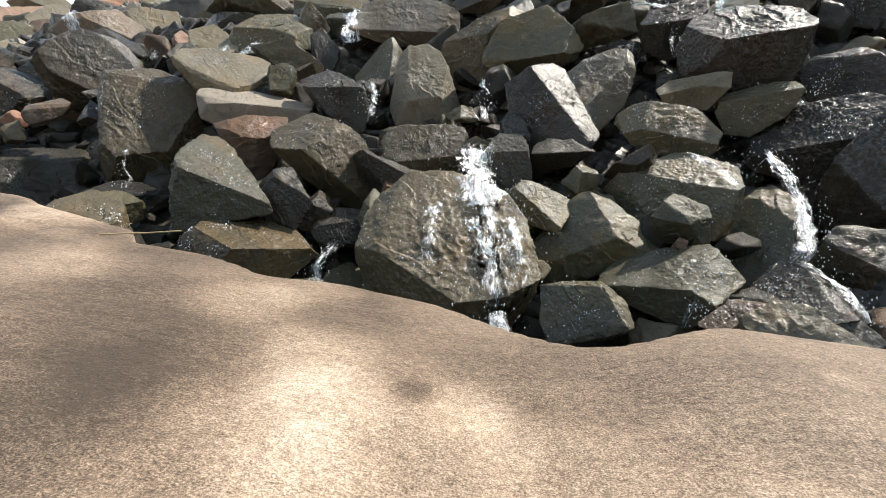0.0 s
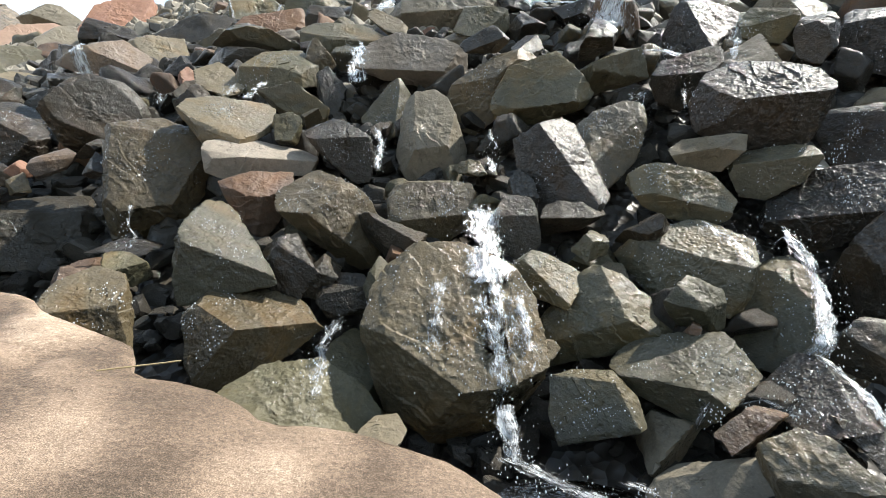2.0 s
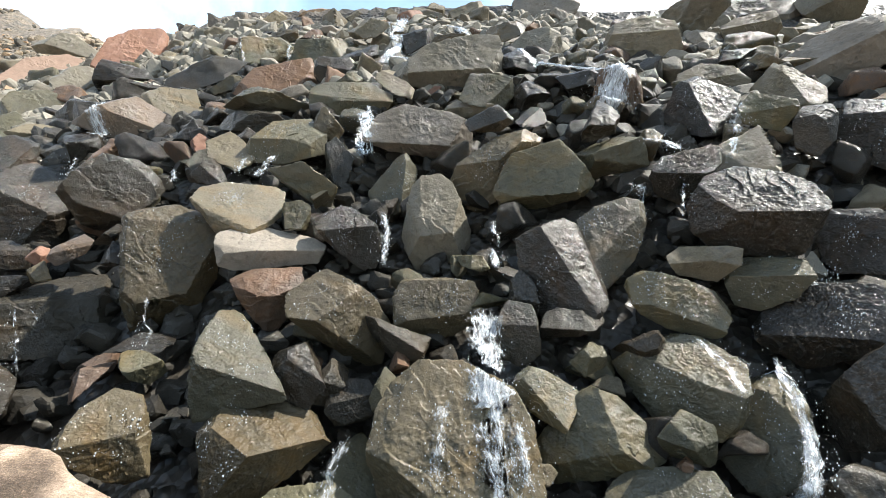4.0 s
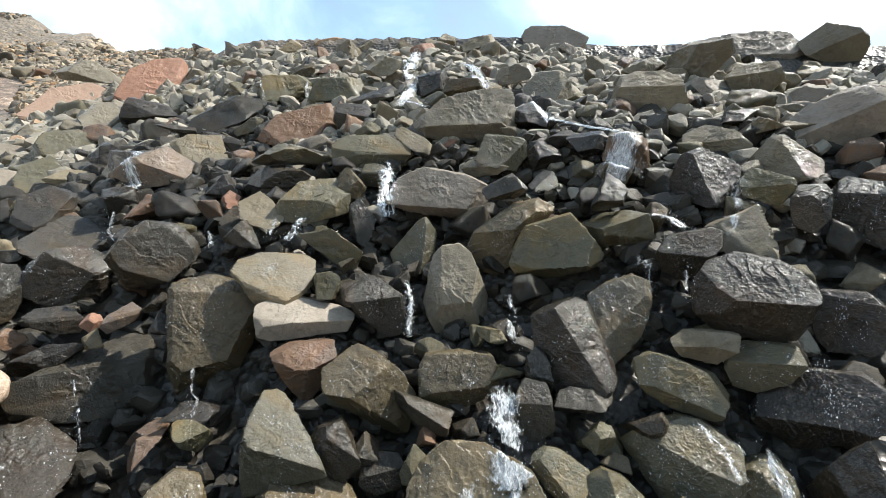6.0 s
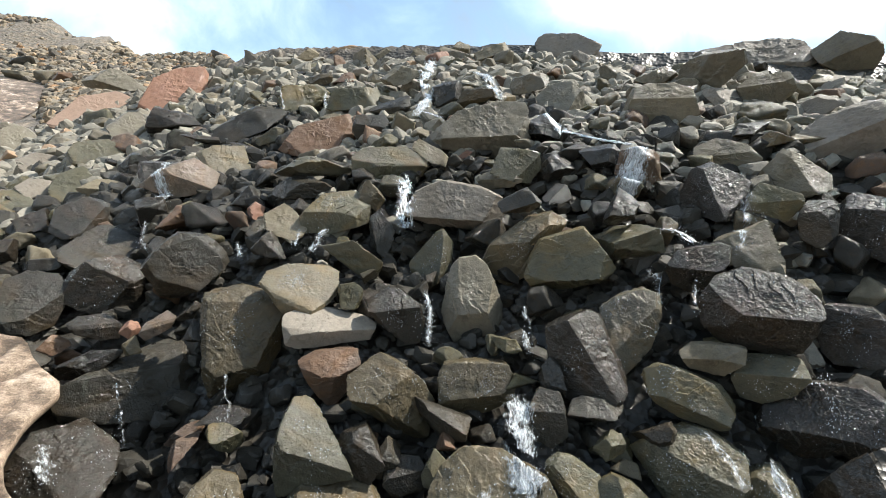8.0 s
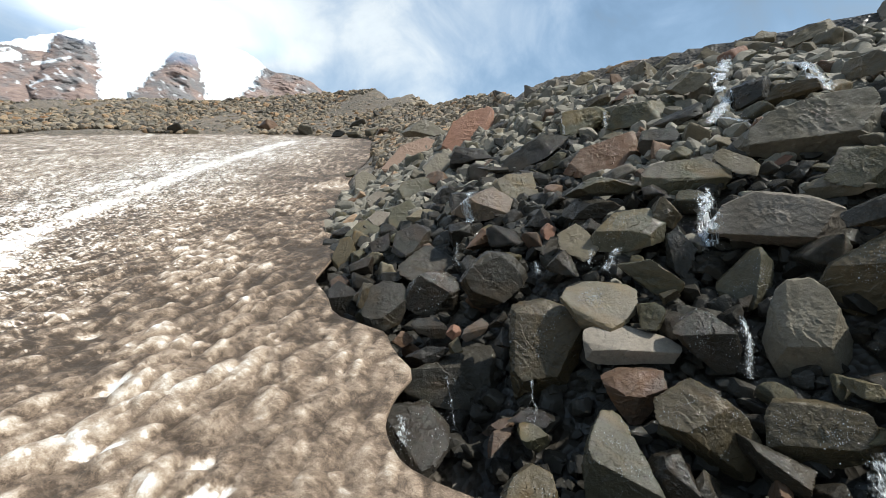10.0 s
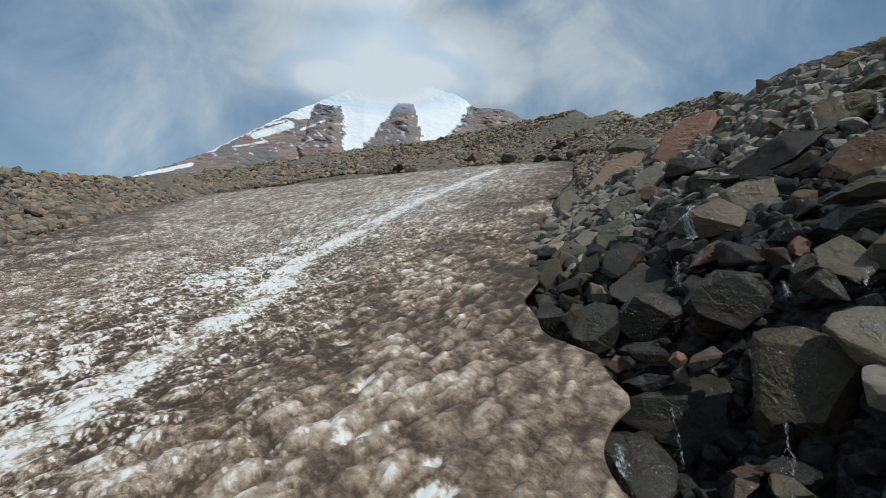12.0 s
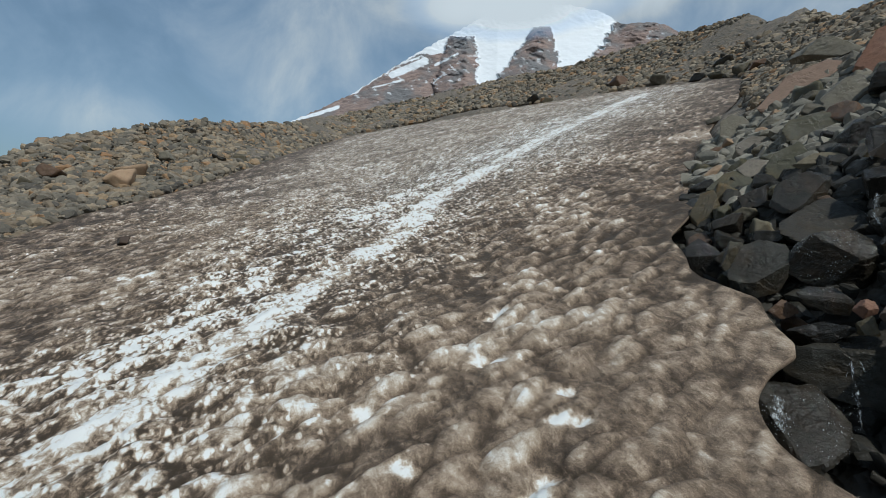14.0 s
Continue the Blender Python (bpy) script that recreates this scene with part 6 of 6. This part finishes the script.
n = 11500
az, r = rng.uniform(-78, 52, n), np.sqrt(rng.uniform(2.3 ** 2, 12.6 ** 2, n))
x, y = C0[0] - r * np.sin(np.radians(az)), C0[1] + r * np.cos(np.radians(az))
ok = (y > 1.3) & (edge_distance(x, y)[0] < -0.02) & ~((az < 28) & (r > np.interp(az, CREST_AZ, CREST_R) - 0.1))
x, y, r = x[ok], y[ok], r[ok]
s = (0.030 + 0.0125 * r) * rng.uniform(0.5, 1.7, len(x))
heap = np.stack([x, y, slope(x, y) - 0.03, s], 1)
side = np.degrees(np.arctan2(-(x - C0[0]), y - C0[1]))
upper = r + rng.normal(0, 0.8, len(r)) > np.where(side > 18, 8.2, 5.8)
heap[:, 2] -= np.interp(y, (3.3, 5.0), (0.13, 0.0))
scatter("rubble", "loose wet rubble, darkened for shade, filling the gaps between boulders", heap[~upper], RUBBLE, 2)
scatter("rubble", "dry grey rubble between boulders high on the slope", heap[upper], DRY_RUBBLE, 2)

# ---- scree on the far moraines ----
n = 42000
az = np.where(rng.rand(n) < 0.24, rng.uniform(34, 54, n), rng.uniform(26, 122, n))
rf, rc = np.interp(az, FOOT_AZ, FOOT_R), np.interp(az, CREST_AZ, CREST_R)
rf = np.where(az < 43, 12.6, rf)
r = rf + (rc * 1.02 - rf) * rng.uniform(0, 1, n) ** 1.15
x, y = C0[0] - r * np.sin(np.radians(az)), C0[1] + r * np.cos(np.radians(az))
ok = (edge_distance(x, y)[0] < 0.0) & (r > 12.5)
x, y, r = x[ok], y[ok], r[ok]
s = (0.07 + 0.0036 * r) * (0.40 + 1.6 * rng.rand(len(x)) ** 5)
scatter("scree", "dry brown and grey scree on the moraine", np.stack([x, y, ground(x, y), s], 1), SCREE, 1)


# ---- meltwater ----
def foam_material():
    """Broken white water: streaks along the flow, open between them."""
    m, n, l, p = nodes("falling_water")
    at = n.new("ShaderNodeAttribute")
    at.attribute_name = "flow"
    mp = n.new("ShaderNodeMapping")
    mp.inputs["Scale"].default_value = (1.0, 0.30, 1.0)
    l.new(at.outputs["Vector"], mp.inputs["Vector"])
    a = noise_tex(n, l, mp.outputs[0], 58.0, 5, 0.65, 0.7)
    b = noise_tex(n, l, at.outputs["Vector"], 17.0, 4, 0.6, 0.5)
    s = mix(n, l, 0.45, a, b)
    thin = n.new("ShaderNodeAttribute")
    thin.attribute_name = "body"
    add = n.new("ShaderNodeMath")
    l.new(s, add.inputs[0])
    l.new(thin.outputs["Fac"], add.inputs[1])
    mask = ramp(n, l, add.outputs[0], 0.505, 0.66)
    p.inputs["Base Color"].default_value = (0.86, 0.90, 0.93, 1)
    p.inputs["Roughness"].default_value = 0.16
    p.inputs["IOR"].default_value = 1.33
    p.inputs["Transmission Weight"].default_value = 0.5
    l.new(mask, p.inputs["Alpha"])
    l.new(bump(n, l, a, 1.0, 0.02), p.inputs["Normal"])
    return m


def clear_material():
    m, n, l, p = nodes("still_water")
    vec = n.new("ShaderNodeTexCoord").outputs["Object"]
    p.inputs["Base Color"].default_value = (0.80, 0.88, 0.88, 1)
    p.inputs["Roughness"].default_value = 0.04
    p.inputs["IOR"].default_value = 1.33
    p.inputs["Transmission Weight"].default_value = 1.0
    l.new(bump(n, l, noise_tex(n, l, vec, 24.0, 4, 0.6, 0.9), 0.7, 0.02), p.inputs["Normal"])
    return m


def drop_material():
    m, n, l, p = nodes("water_drops")
    p.inputs["Base Color"].default_value = (0.9, 0.93, 0.95, 1)
    p.inputs["Roughness"].default_value = 0.05
    p.inputs["IOR"].default_value = 1.33
    p.inputs["Transmission Weight"].default_value = 0.6
    return m


FOAM, CLEAR, DROPS = foam_material(), clear_material(), drop_material()
wrng = np.random.RandomState(5)


def beads(ob, seed):
    """Small pale drops added on the wetted faces of a boulder to stand in for sun glints."""
    me = ob.data
    co, no = np.empty(len(me.vertices) * 3, np.float32), np.empty(len(me.vertices) * 3, np.float32)
    me.vertices.foreach_get("co", co)
    me.vertices.foreach_get("normal", no)
    co, no = co.reshape(-1, 3), no.reshape(-1, 3)
    span = float(np.abs(co).max())
    front = np.flatnonzero((no[:, 1] < -0.15) & (no[:, 2] > -0.25))
    patch = np.array([noise.noise(Vector(c) * (2.2 / span) + Vector((seed, 0, 0))) for c in co[front].tolist()])
    front = front[patch > 0.02]
    if len(front) < 20:
        return
    d, f = NET[0]
    vs, fs = [], []
    for k in range(min(420, int(900 * span))):
        i = front[wrng.randint(len(front))]
        r = wrng.uniform(0.0010, 0.0026) * (0.7 + 0.9 * wrng.rand() ** 4)
        c = co[i] + wrng.normal(0, 0.006, 3) * (1, 0, 1) + no[i] * 0.3 * r
        vs.append(d * r * (wrng.uniform(0.8, 1.6), 0.7, wrng.uniform(0.8, 2.4)) + c)
        fs.append(f + k * len(d))
    tagged(mesh_object("glint_drops", np.concatenate(vs), np.concatenate(fs), DROPS, True, ob), "small pale drops standing in for sun glints", kind="stuff")


for boulder, seed in GLINTING:
    beads(boulder, seed)


def rock_skin():
    """All boulders as one tree of faces, for the water to run over."""
    vs, fs, base = [], [], 0
    for ob in list(scene.objects):
        if ob.type == "MESH" and ob.name.split(".")[0] in ("boulder", "stone") and ob.matrix_basis.translation.y < 9:
            me = ob.data
            co, tri = np.empty(len(me.vertices) * 3, np.float32), np.empty(len(me.loops), np.int32)
            me.vertices.foreach_get("co", co)
            me.loops.foreach_get("vertex_index", tri)
            m = np.array(ob.matrix_basis)
            vs.append(co.reshape(-1, 3) @ m[:3, :3].T + m[:3, 3])
            fs.append(tri.reshape(-1, 3) + base)
            base += len(me.vertices)
    return BVHTree.FromPolygons(np.concatenate(vs).tolist(), np.concatenate(fs).tolist(), all_triangles=True)


SKIN = rock_skin()
RUN = Vector((0, 0.80, -0.60))


def drape(p, gap):
    """Lays points of falling water on the stones before or behind them; where there are none they hang free."""
    for i, c in enumerate(p.tolist()):
        o = Vector(c) - RUN * 0.30
        hit = SKIN.ray_cast(o, RUN, 0.52)
        if hit[0] is not None:
            p[i] = hit[0] - RUN * gap
    return p


def cascade(points, width, strength):
    """A small fall: two ragged tongues of broken water, one behind the other, with drops flying off."""
    pts = np.array(points)
    seg = np.linalg.norm(np.diff(pts, axis=0), axis=1)
    along = np.concatenate([[0], np.cumsum(seg)])
    total = along[-1]
    thing = tagged(new("waterfall"), "white trickle of meltwater running over the boulders", "waterfall", "cascades of the stream")
    nu, nv = max(10, int(width / 0.012)), max(14, int(total / 0.014))
    for layer in range(2):
        u, v = np.meshgrid(np.linspace(-1, 1, nu), np.linspace(-0.02, 1.03, nv), indexing="xy")
        u, v = u.ravel(), v.ravel()
        s = np.clip(v, 0, 1) * total
        p = np.stack([np.interp(s, along, pts[:, k]) for k in range(3)], 1)
        seed = wrng.uniform(0, 90)
        spread = np.array([0.75 + 0.5 * noise.noise(Vector((seed, a * 3.1, 0.0))) for a in v.tolist()])
        wander = np.array([noise.noise(Vector((seed + 7, a * 4.0, 2.0))) for a in v.tolist()])
        lump = np.array([noise.noise(Vector((a * width * 26 + seed, b * total * 12, seed))) + 0.5 * noise.noise(Vector((a * width * 60, b * total * 30 + seed, 3.0))) for a, b in zip(u.tolist(), v.tolist())])
        p[:, 0] += u * 0.5 * width * spread + wander * 0.10 * width
        p = drape(p, 0.006)
        p[:, 1] += -0.004 - 0.014 * (1 - u * u) - 0.012 * lump + 0.008 * layer
        p[:, 2] += 0.010 * lump + 0.006
        grid = p.reshape(nv, nu, 3)
        leap = np.zeros((nv, nu))
        down = np.linalg.norm(np.diff(grid, axis=0), axis=2)
        leap[1:] = np.maximum(leap[1:], down)
        leap[:-1] = np.maximum(leap[:-1], down)
        torn = np.clip((leap.ravel() - 0.10) / 0.05, 0, 1)
        i = np.arange(nv - 1)[:, None] * nu + np.arange(nu - 1)[None, :]
        f = np.stack([i, i + 1, i + nu + 1, i + nu], -1).reshape(-1, 4)
        ob = mesh_object("water_tongue", p, f, FOAM, True, thing)
        fl = ob.data.attributes.new("flow", "FLOAT_VECTOR", "POINT")
        fl.data.foreach_set("vector", np.stack([u * width * 0.5 + seed, v * total, lump * 0.01], 1).astype(np.float32).ravel())
        bd = ob.data.attributes.new("body", "FLOAT", "POINT")
        bd.data.foreach_set("value", (0.08 * strength - torn - 0.24 * np.abs(u) ** 2.2 - 0.10 * np.clip(1 - v / 0.12, 0, 1) - 0.14 * np.clip(v - 0.85, 0, 1) * 6 * 0.3).astype(np.float32))
    d, f = NET[0]
    vs, fs = [], []
    count = int(60 * strength + 200 * width)
    for k in range(count):
        s = wrng.uniform(0, 1.08) ** 0.7 * total
        c = np.array([np.interp(s, along, pts[:, j]) for j in range(3)])
        c += (wrng.normal(0, 0.38) * width, -0.03 - abs(wrng.normal(0, 0.03)), wrng.normal(0.0, 0.03))
        vs.append(d * wrng.uniform(0.0010, 0.0030) * (1 + 0.5 * width) * (1, 1, wrng.uniform(1, 2.2)) + c)
        fs.append(f + k * len(d))
    tagged(mesh_object("spray", np.concatenate(vs), np.concatenate(fs), DROPS, True, thing), kind="stuff")
    return thing


cascade(((0.170, 2.712, 1.035), (0.182, 2.547, 0.873), (0.185, 2.400, 0.736), (0.174, 2.277, 0.622)), 0.32, 1.10)
cascade(((0.170, 2.420, 0.730), (0.178, 2.330, 0.660), (0.174, 2.250, 0.610)), 0.36, 1.30)
cascade(((0.201, 2.301, 0.640), (0.201, 2.084, 0.422), (0.202, 1.904, 0.225)), 0.16, 0.65)
cascade(((0.203, 1.907, 0.235), (0.214, 1.817, 0.141), (0.225, 1.743, 0.053)), 0.13, 1.15)
cascade(((-0.930, 8.391, 5.376), (-0.946, 7.173, 4.550), (-0.794, 6.638, 4.163), (-0.904, 6.196, 3.848)), 0.34, 1.50)
cascade(((-0.904, 6.196, 3.848), (-0.666, 5.885, 3.702), (-0.527, 5.693, 3.607)), 0.18, 0.65)
cascade(((-0.870, 4.606, 2.742), (-0.813, 4.284, 2.447), (-0.760, 3.988, 2.146)), 0.27, 1.10)
cascade(((-0.526, 3.419, 1.652), (-0.452, 3.224, 1.480), (-0.448, 3.002, 1.273)), 0.10, 0.85)
cascade(((0.253, 3.169, 1.564), (0.270, 3.041, 1.401), (0.276, 2.909, 1.263)), 0.12, 0.65)
cascade(((1.450, 4.368, 2.955), (1.339, 4.104, 2.736), (1.239, 3.848, 2.528)), 0.42, 1.50)
cascade(((1.330, 3.399, 2.165), (1.458, 3.348, 2.135), (1.514, 3.237, 2.057)), 0.16, 0.85)
cascade(((2.104, 3.628, 2.459), (2.058, 3.504, 2.343), (2.019, 3.395, 2.247)), 0.13, 0.55)
cascade(((-2.616, 7.444, 4.530), (-2.424, 6.775, 4.058)), 0.12, 0.40)
cascade(((-3.431, 7.753, 4.648), (-3.135, 6.929, 4.066)), 0.12, 0.45)
cascade(((-3.887, 5.364, 2.901), (-3.733, 4.993, 2.648), (-3.634, 4.719, 2.430)), 0.26, 1.00)
cascade(((-3.638, 4.484, 2.203), (-3.323, 3.975, 1.935)), 0.10, 0.40)
cascade(((-1.500, 3.958, 2.151), (-1.545, 3.819, 2.031), (-1.548, 3.690, 1.923)), 0.15, 0.55)
cascade(((-1.779, 3.966, 2.148), (-1.714, 3.736, 1.969)), 0.10, 0.35)
cascade(((1.443, 3.023, 1.828), (1.365, 2.863, 1.605)), 0.07, 0.35)
cascade(((1.525, 2.075, 0.640), (1.488, 1.972, 0.528), (1.410, 1.866, 0.408)), 0.14, 1.15)
cascade(((1.395, 1.879, 0.415), (1.430, 1.779, 0.309), (1.448, 1.653, 0.195)), 0.10, 1.25)
cascade(((1.000, 1.772, 0.255), (1.112, 1.757, 0.283), (1.219, 1.700, 0.254)), 0.07, 0.85)
cascade(((0.914, 1.796, 0.253), (0.911, 1.738, 0.203)), 0.06, 0.45)
cascade(((-2.736, 2.881, 1.071), (-2.511, 2.653, 0.808), (-2.384, 2.522, 0.650)), 0.05, 0.35)
cascade(((-1.932, 2.939, 1.095), (-1.802, 2.701, 0.810)), 0.07, 0.35)
cascade(((-0.491, 2.230, 0.494), (-0.554, 2.096, 0.371), (-0.558, 1.942, 0.237)), 0.12, 0.50)
cascade(((0.661, 5.413, 3.577), (0.867, 4.897, 3.260), (1.169, 4.650, 3.126), (1.459, 4.478, 3.033)), 0.20, 1.50)
cascade(((-0.168, 7.515, 4.852), (0.059, 7.310, 4.706), (0.213, 6.335, 4.071)), 0.32, 1.00)
cascade(((1.899, 2.526, 1.330), (1.912, 2.474, 1.262)), 0.07, 0.35)
cascade(((-2.885, 2.508, 0.658), (-2.724, 2.320, 0.510)), 0.16, 0.65)
cascade(((-2.297, 3.821, 2.011), (-2.151, 3.601, 1.868)), 0.10, 0.35)

cascade(((1.400, 2.250, 0.960), (1.451, 2.190, 0.892), (1.494, 2.072, 0.753), (1.473, 1.976, 0.612), (1.439, 1.913, 0.482)), 0.15, 0.85)
cascade(((1.245, 2.430, 0.970), (1.312, 2.253, 0.887), (1.336, 2.163, 0.758)), 0.10, 0.45)
cascade(((0.200, 2.180, 0.700), (0.240, 2.060, 0.560), (0.270, 1.960, 0.400), (0.280, 1.900, 0.260)), 0.38, -0.10)
cascade(((0.134, 2.100, 0.660), (0.134, 2.067, 0.621), (0.199, 1.956, 0.410)), 0.17, 0.50)
cascade(((0.295, 2.100, 0.660), (0.304, 2.058, 0.579), (0.330, 1.978, 0.406)), 0.09, 0.85)
cascade(((-0.027, 2.111, 0.776), (-0.061, 2.037, 0.629), (-0.067, 1.941, 0.435)), 0.16, 0.20)
cascade(((1.220, 3.347, 1.851), (1.252, 3.208, 1.735), (1.241, 3.121, 1.582)), 0.08, 0.50)
cascade(((1.939, 3.500, 2.160), (1.898, 3.300, 2.073), (1.842, 3.270, 1.989)), 0.10, 0.60)

cascade(((0.200, 1.760, 0.070), (0.350, 1.640, 0.030), (0.520, 1.540, 0.010)), 0.20, 0.80)
cascade(((0.560, 1.640, 0.040), (0.700, 1.560, 0.020), (0.800, 1.480, 0.000)), 0.14, 0.70)


def pool(x, y, z, rx, ry):
    """Still water standing between the stones."""
    n, rings = 40, 10
    vs, fs = [(x, y, z)], []
    for k in range(1, rings + 1):
        for i in range(n):
            a = 2 * math.pi * i / n
            q = k / rings * (1 + 0.18 * noise.noise(Vector((math.cos(a) * 1.5, math.sin(a) * 1.5, x))))
            vs.append((x + rx * q * math.cos(a), y + ry * q * math.sin(a), z + 0.004 * noise.noise(Vector((x + 9 * q * math.cos(a), 9 * q * math.sin(a), 1)))))
    for k in range(rings - 1):
        for i in range(n):
            a, b = 1 + k * n + i, 1 + k * n + (i + 1) % n
            fs.append((a, b, b + n, a + n))
    for i in range(0, n, 2):
        fs.append((0, 1 + i, 1 + (i + 1) % n, 1 + (i + 2) % n))
    return tagged(mesh_object("pool", vs, fs, CLEAR), "shallow clear pool of meltwater at the foot of the rocks", "pool")


pool(0.40, 1.50, -0.02, 0.30, 0.24)


# ---- boulders lying on the far moraine and on the snow ----
MORAINE = {"orange": "weathered orange boulder lying on the moraine", "rust": "rusty brown boulder lying on the moraine", "tan": "tan boulder lying on the moraine",
           "dark": "dark boulder lying on the moraine", "grey": "grey boulder lying on the moraine"}


def moraine_boulder(az, r, size, stuff):
    x, y = C0[0] - r * math.sin(radians(az)), C0[1] + r * math.cos(radians(az))
    k = int(az * 10 + r * 7) % 97
    d, f = NET[3]
    p = stone_shape(900 + k, d, 36) * np.array((1.0, 0.8, 0.62)) * size
    ob = mesh_object("boulder", roughen(p, size * 0.8, k), f, ROCK[stuff])
    ob.matrix_basis = pose(x, y, ground(x, y)[0] + 0.35 * size, k % 17 - 8, k % 23 - 11, k * 37 % 360)
    return tagged(ob, MORAINE[stuff], "boulder", "boulders of the moraine")


moraine_boulder(108.9, 20.5, 0.67, "orange")
moraine_boulder(107.7, 22.1, 0.50, "orange")
moraine_boulder(113.6, 22.0, 0.52, "rust")
moraine_boulder(104.5, 26.3, 0.36, "tan")
moraine_boulder(102.1, 35.0, 0.42, "dark")
moraine_boulder(99.5, 29.0, 0.39, "dark")
moraine_boulder(112.5, 27.0, 0.30, "tan")
moraine_boulder(114.9, 15.2, 0.26, "tan")
moraine_boulder(102.1, 32.0, 0.38, "grey")
moraine_boulder(115.7, 21.5, 0.32, "grey")
moraine_boulder(54.7, 57.0, 1.10, "rust")
moraine_boulder(50.6, 52.0, 0.95, "tan")
moraine_boulder(46.8, 46.9, 0.62, "dark")
moraine_boulder(63.9, 62.1, 0.96, "dark")
moraine_boulder(62.3, 60.2, 0.86, "grey")
moraine_boulder(44.8, 44.9, 0.80, "grey")
moraine_boulder(42.8, 43.0, 0.87, "grey")
moraine_boulder(41.9, 39.5, 0.71, "rust")
moraine_boulder(44.6, 48.1, 0.86, "dark")
moraine_boulder(106.1, 34.0, 0.32, "dark")
moraine_boulder(111.1, 28.0, 0.30, "grey")
moraine_boulder(97.3, 31.0, 0.43, "grey")


def snow_stone(x, y, size, stuff, label):
    d, f = NET[3]
    p = roughen(stone_shape(41, d, 34) * np.array((1.0, 0.7, 0.6)) * size, size * 0.8, 3)
    ob = mesh_object("stone", p, f, ROCK[stuff])
    ob.matrix_basis = pose(x, y, snow_plain(np.array(x), np.array(y)) + 0.3 * size, 5, -8, 30)
    return tagged(ob, label, "stone")


snow_stone(-10.23, -3.96, 0.15, "redgrey", "dark brown stone lying alone on the snowfield")
snow_stone(-12.4, 11.3, 0.22, "tan", "brown stone melting out at the snow edge")


def straw():
    """A dry grass stalk caught at the snow edge."""
    cu = bpy.data.curves.new("grass_stalk", "CURVE")
    cu.dimensions, cu.bevel_depth, cu.bevel_resolution = "3D", 0.0022, 1
    sp = cu.splines.new("POLY")
    sp.points.add(4)
    for q, c in zip(sp.points, ((-0.90, 1.26, 0.50), (-0.85, 1.28, 0.503), (-0.80, 1.30, 0.505), (-0.76, 1.31, 0.508), (-0.72, 1.325, 0.511))):
        q.co = (*c, 1)
    m, n, l, p = nodes("dry_straw")
    p.inputs["Base Color"].default_value = (0.30, 0.24, 0.13, 1)
    p.inputs["Roughness"].default_value = 0.7
    cu.materials.append(m)
    return tagged(new("grass_stalk", cu), "dry yellow grass stalk poking from the snow edge", "grass")


straw()
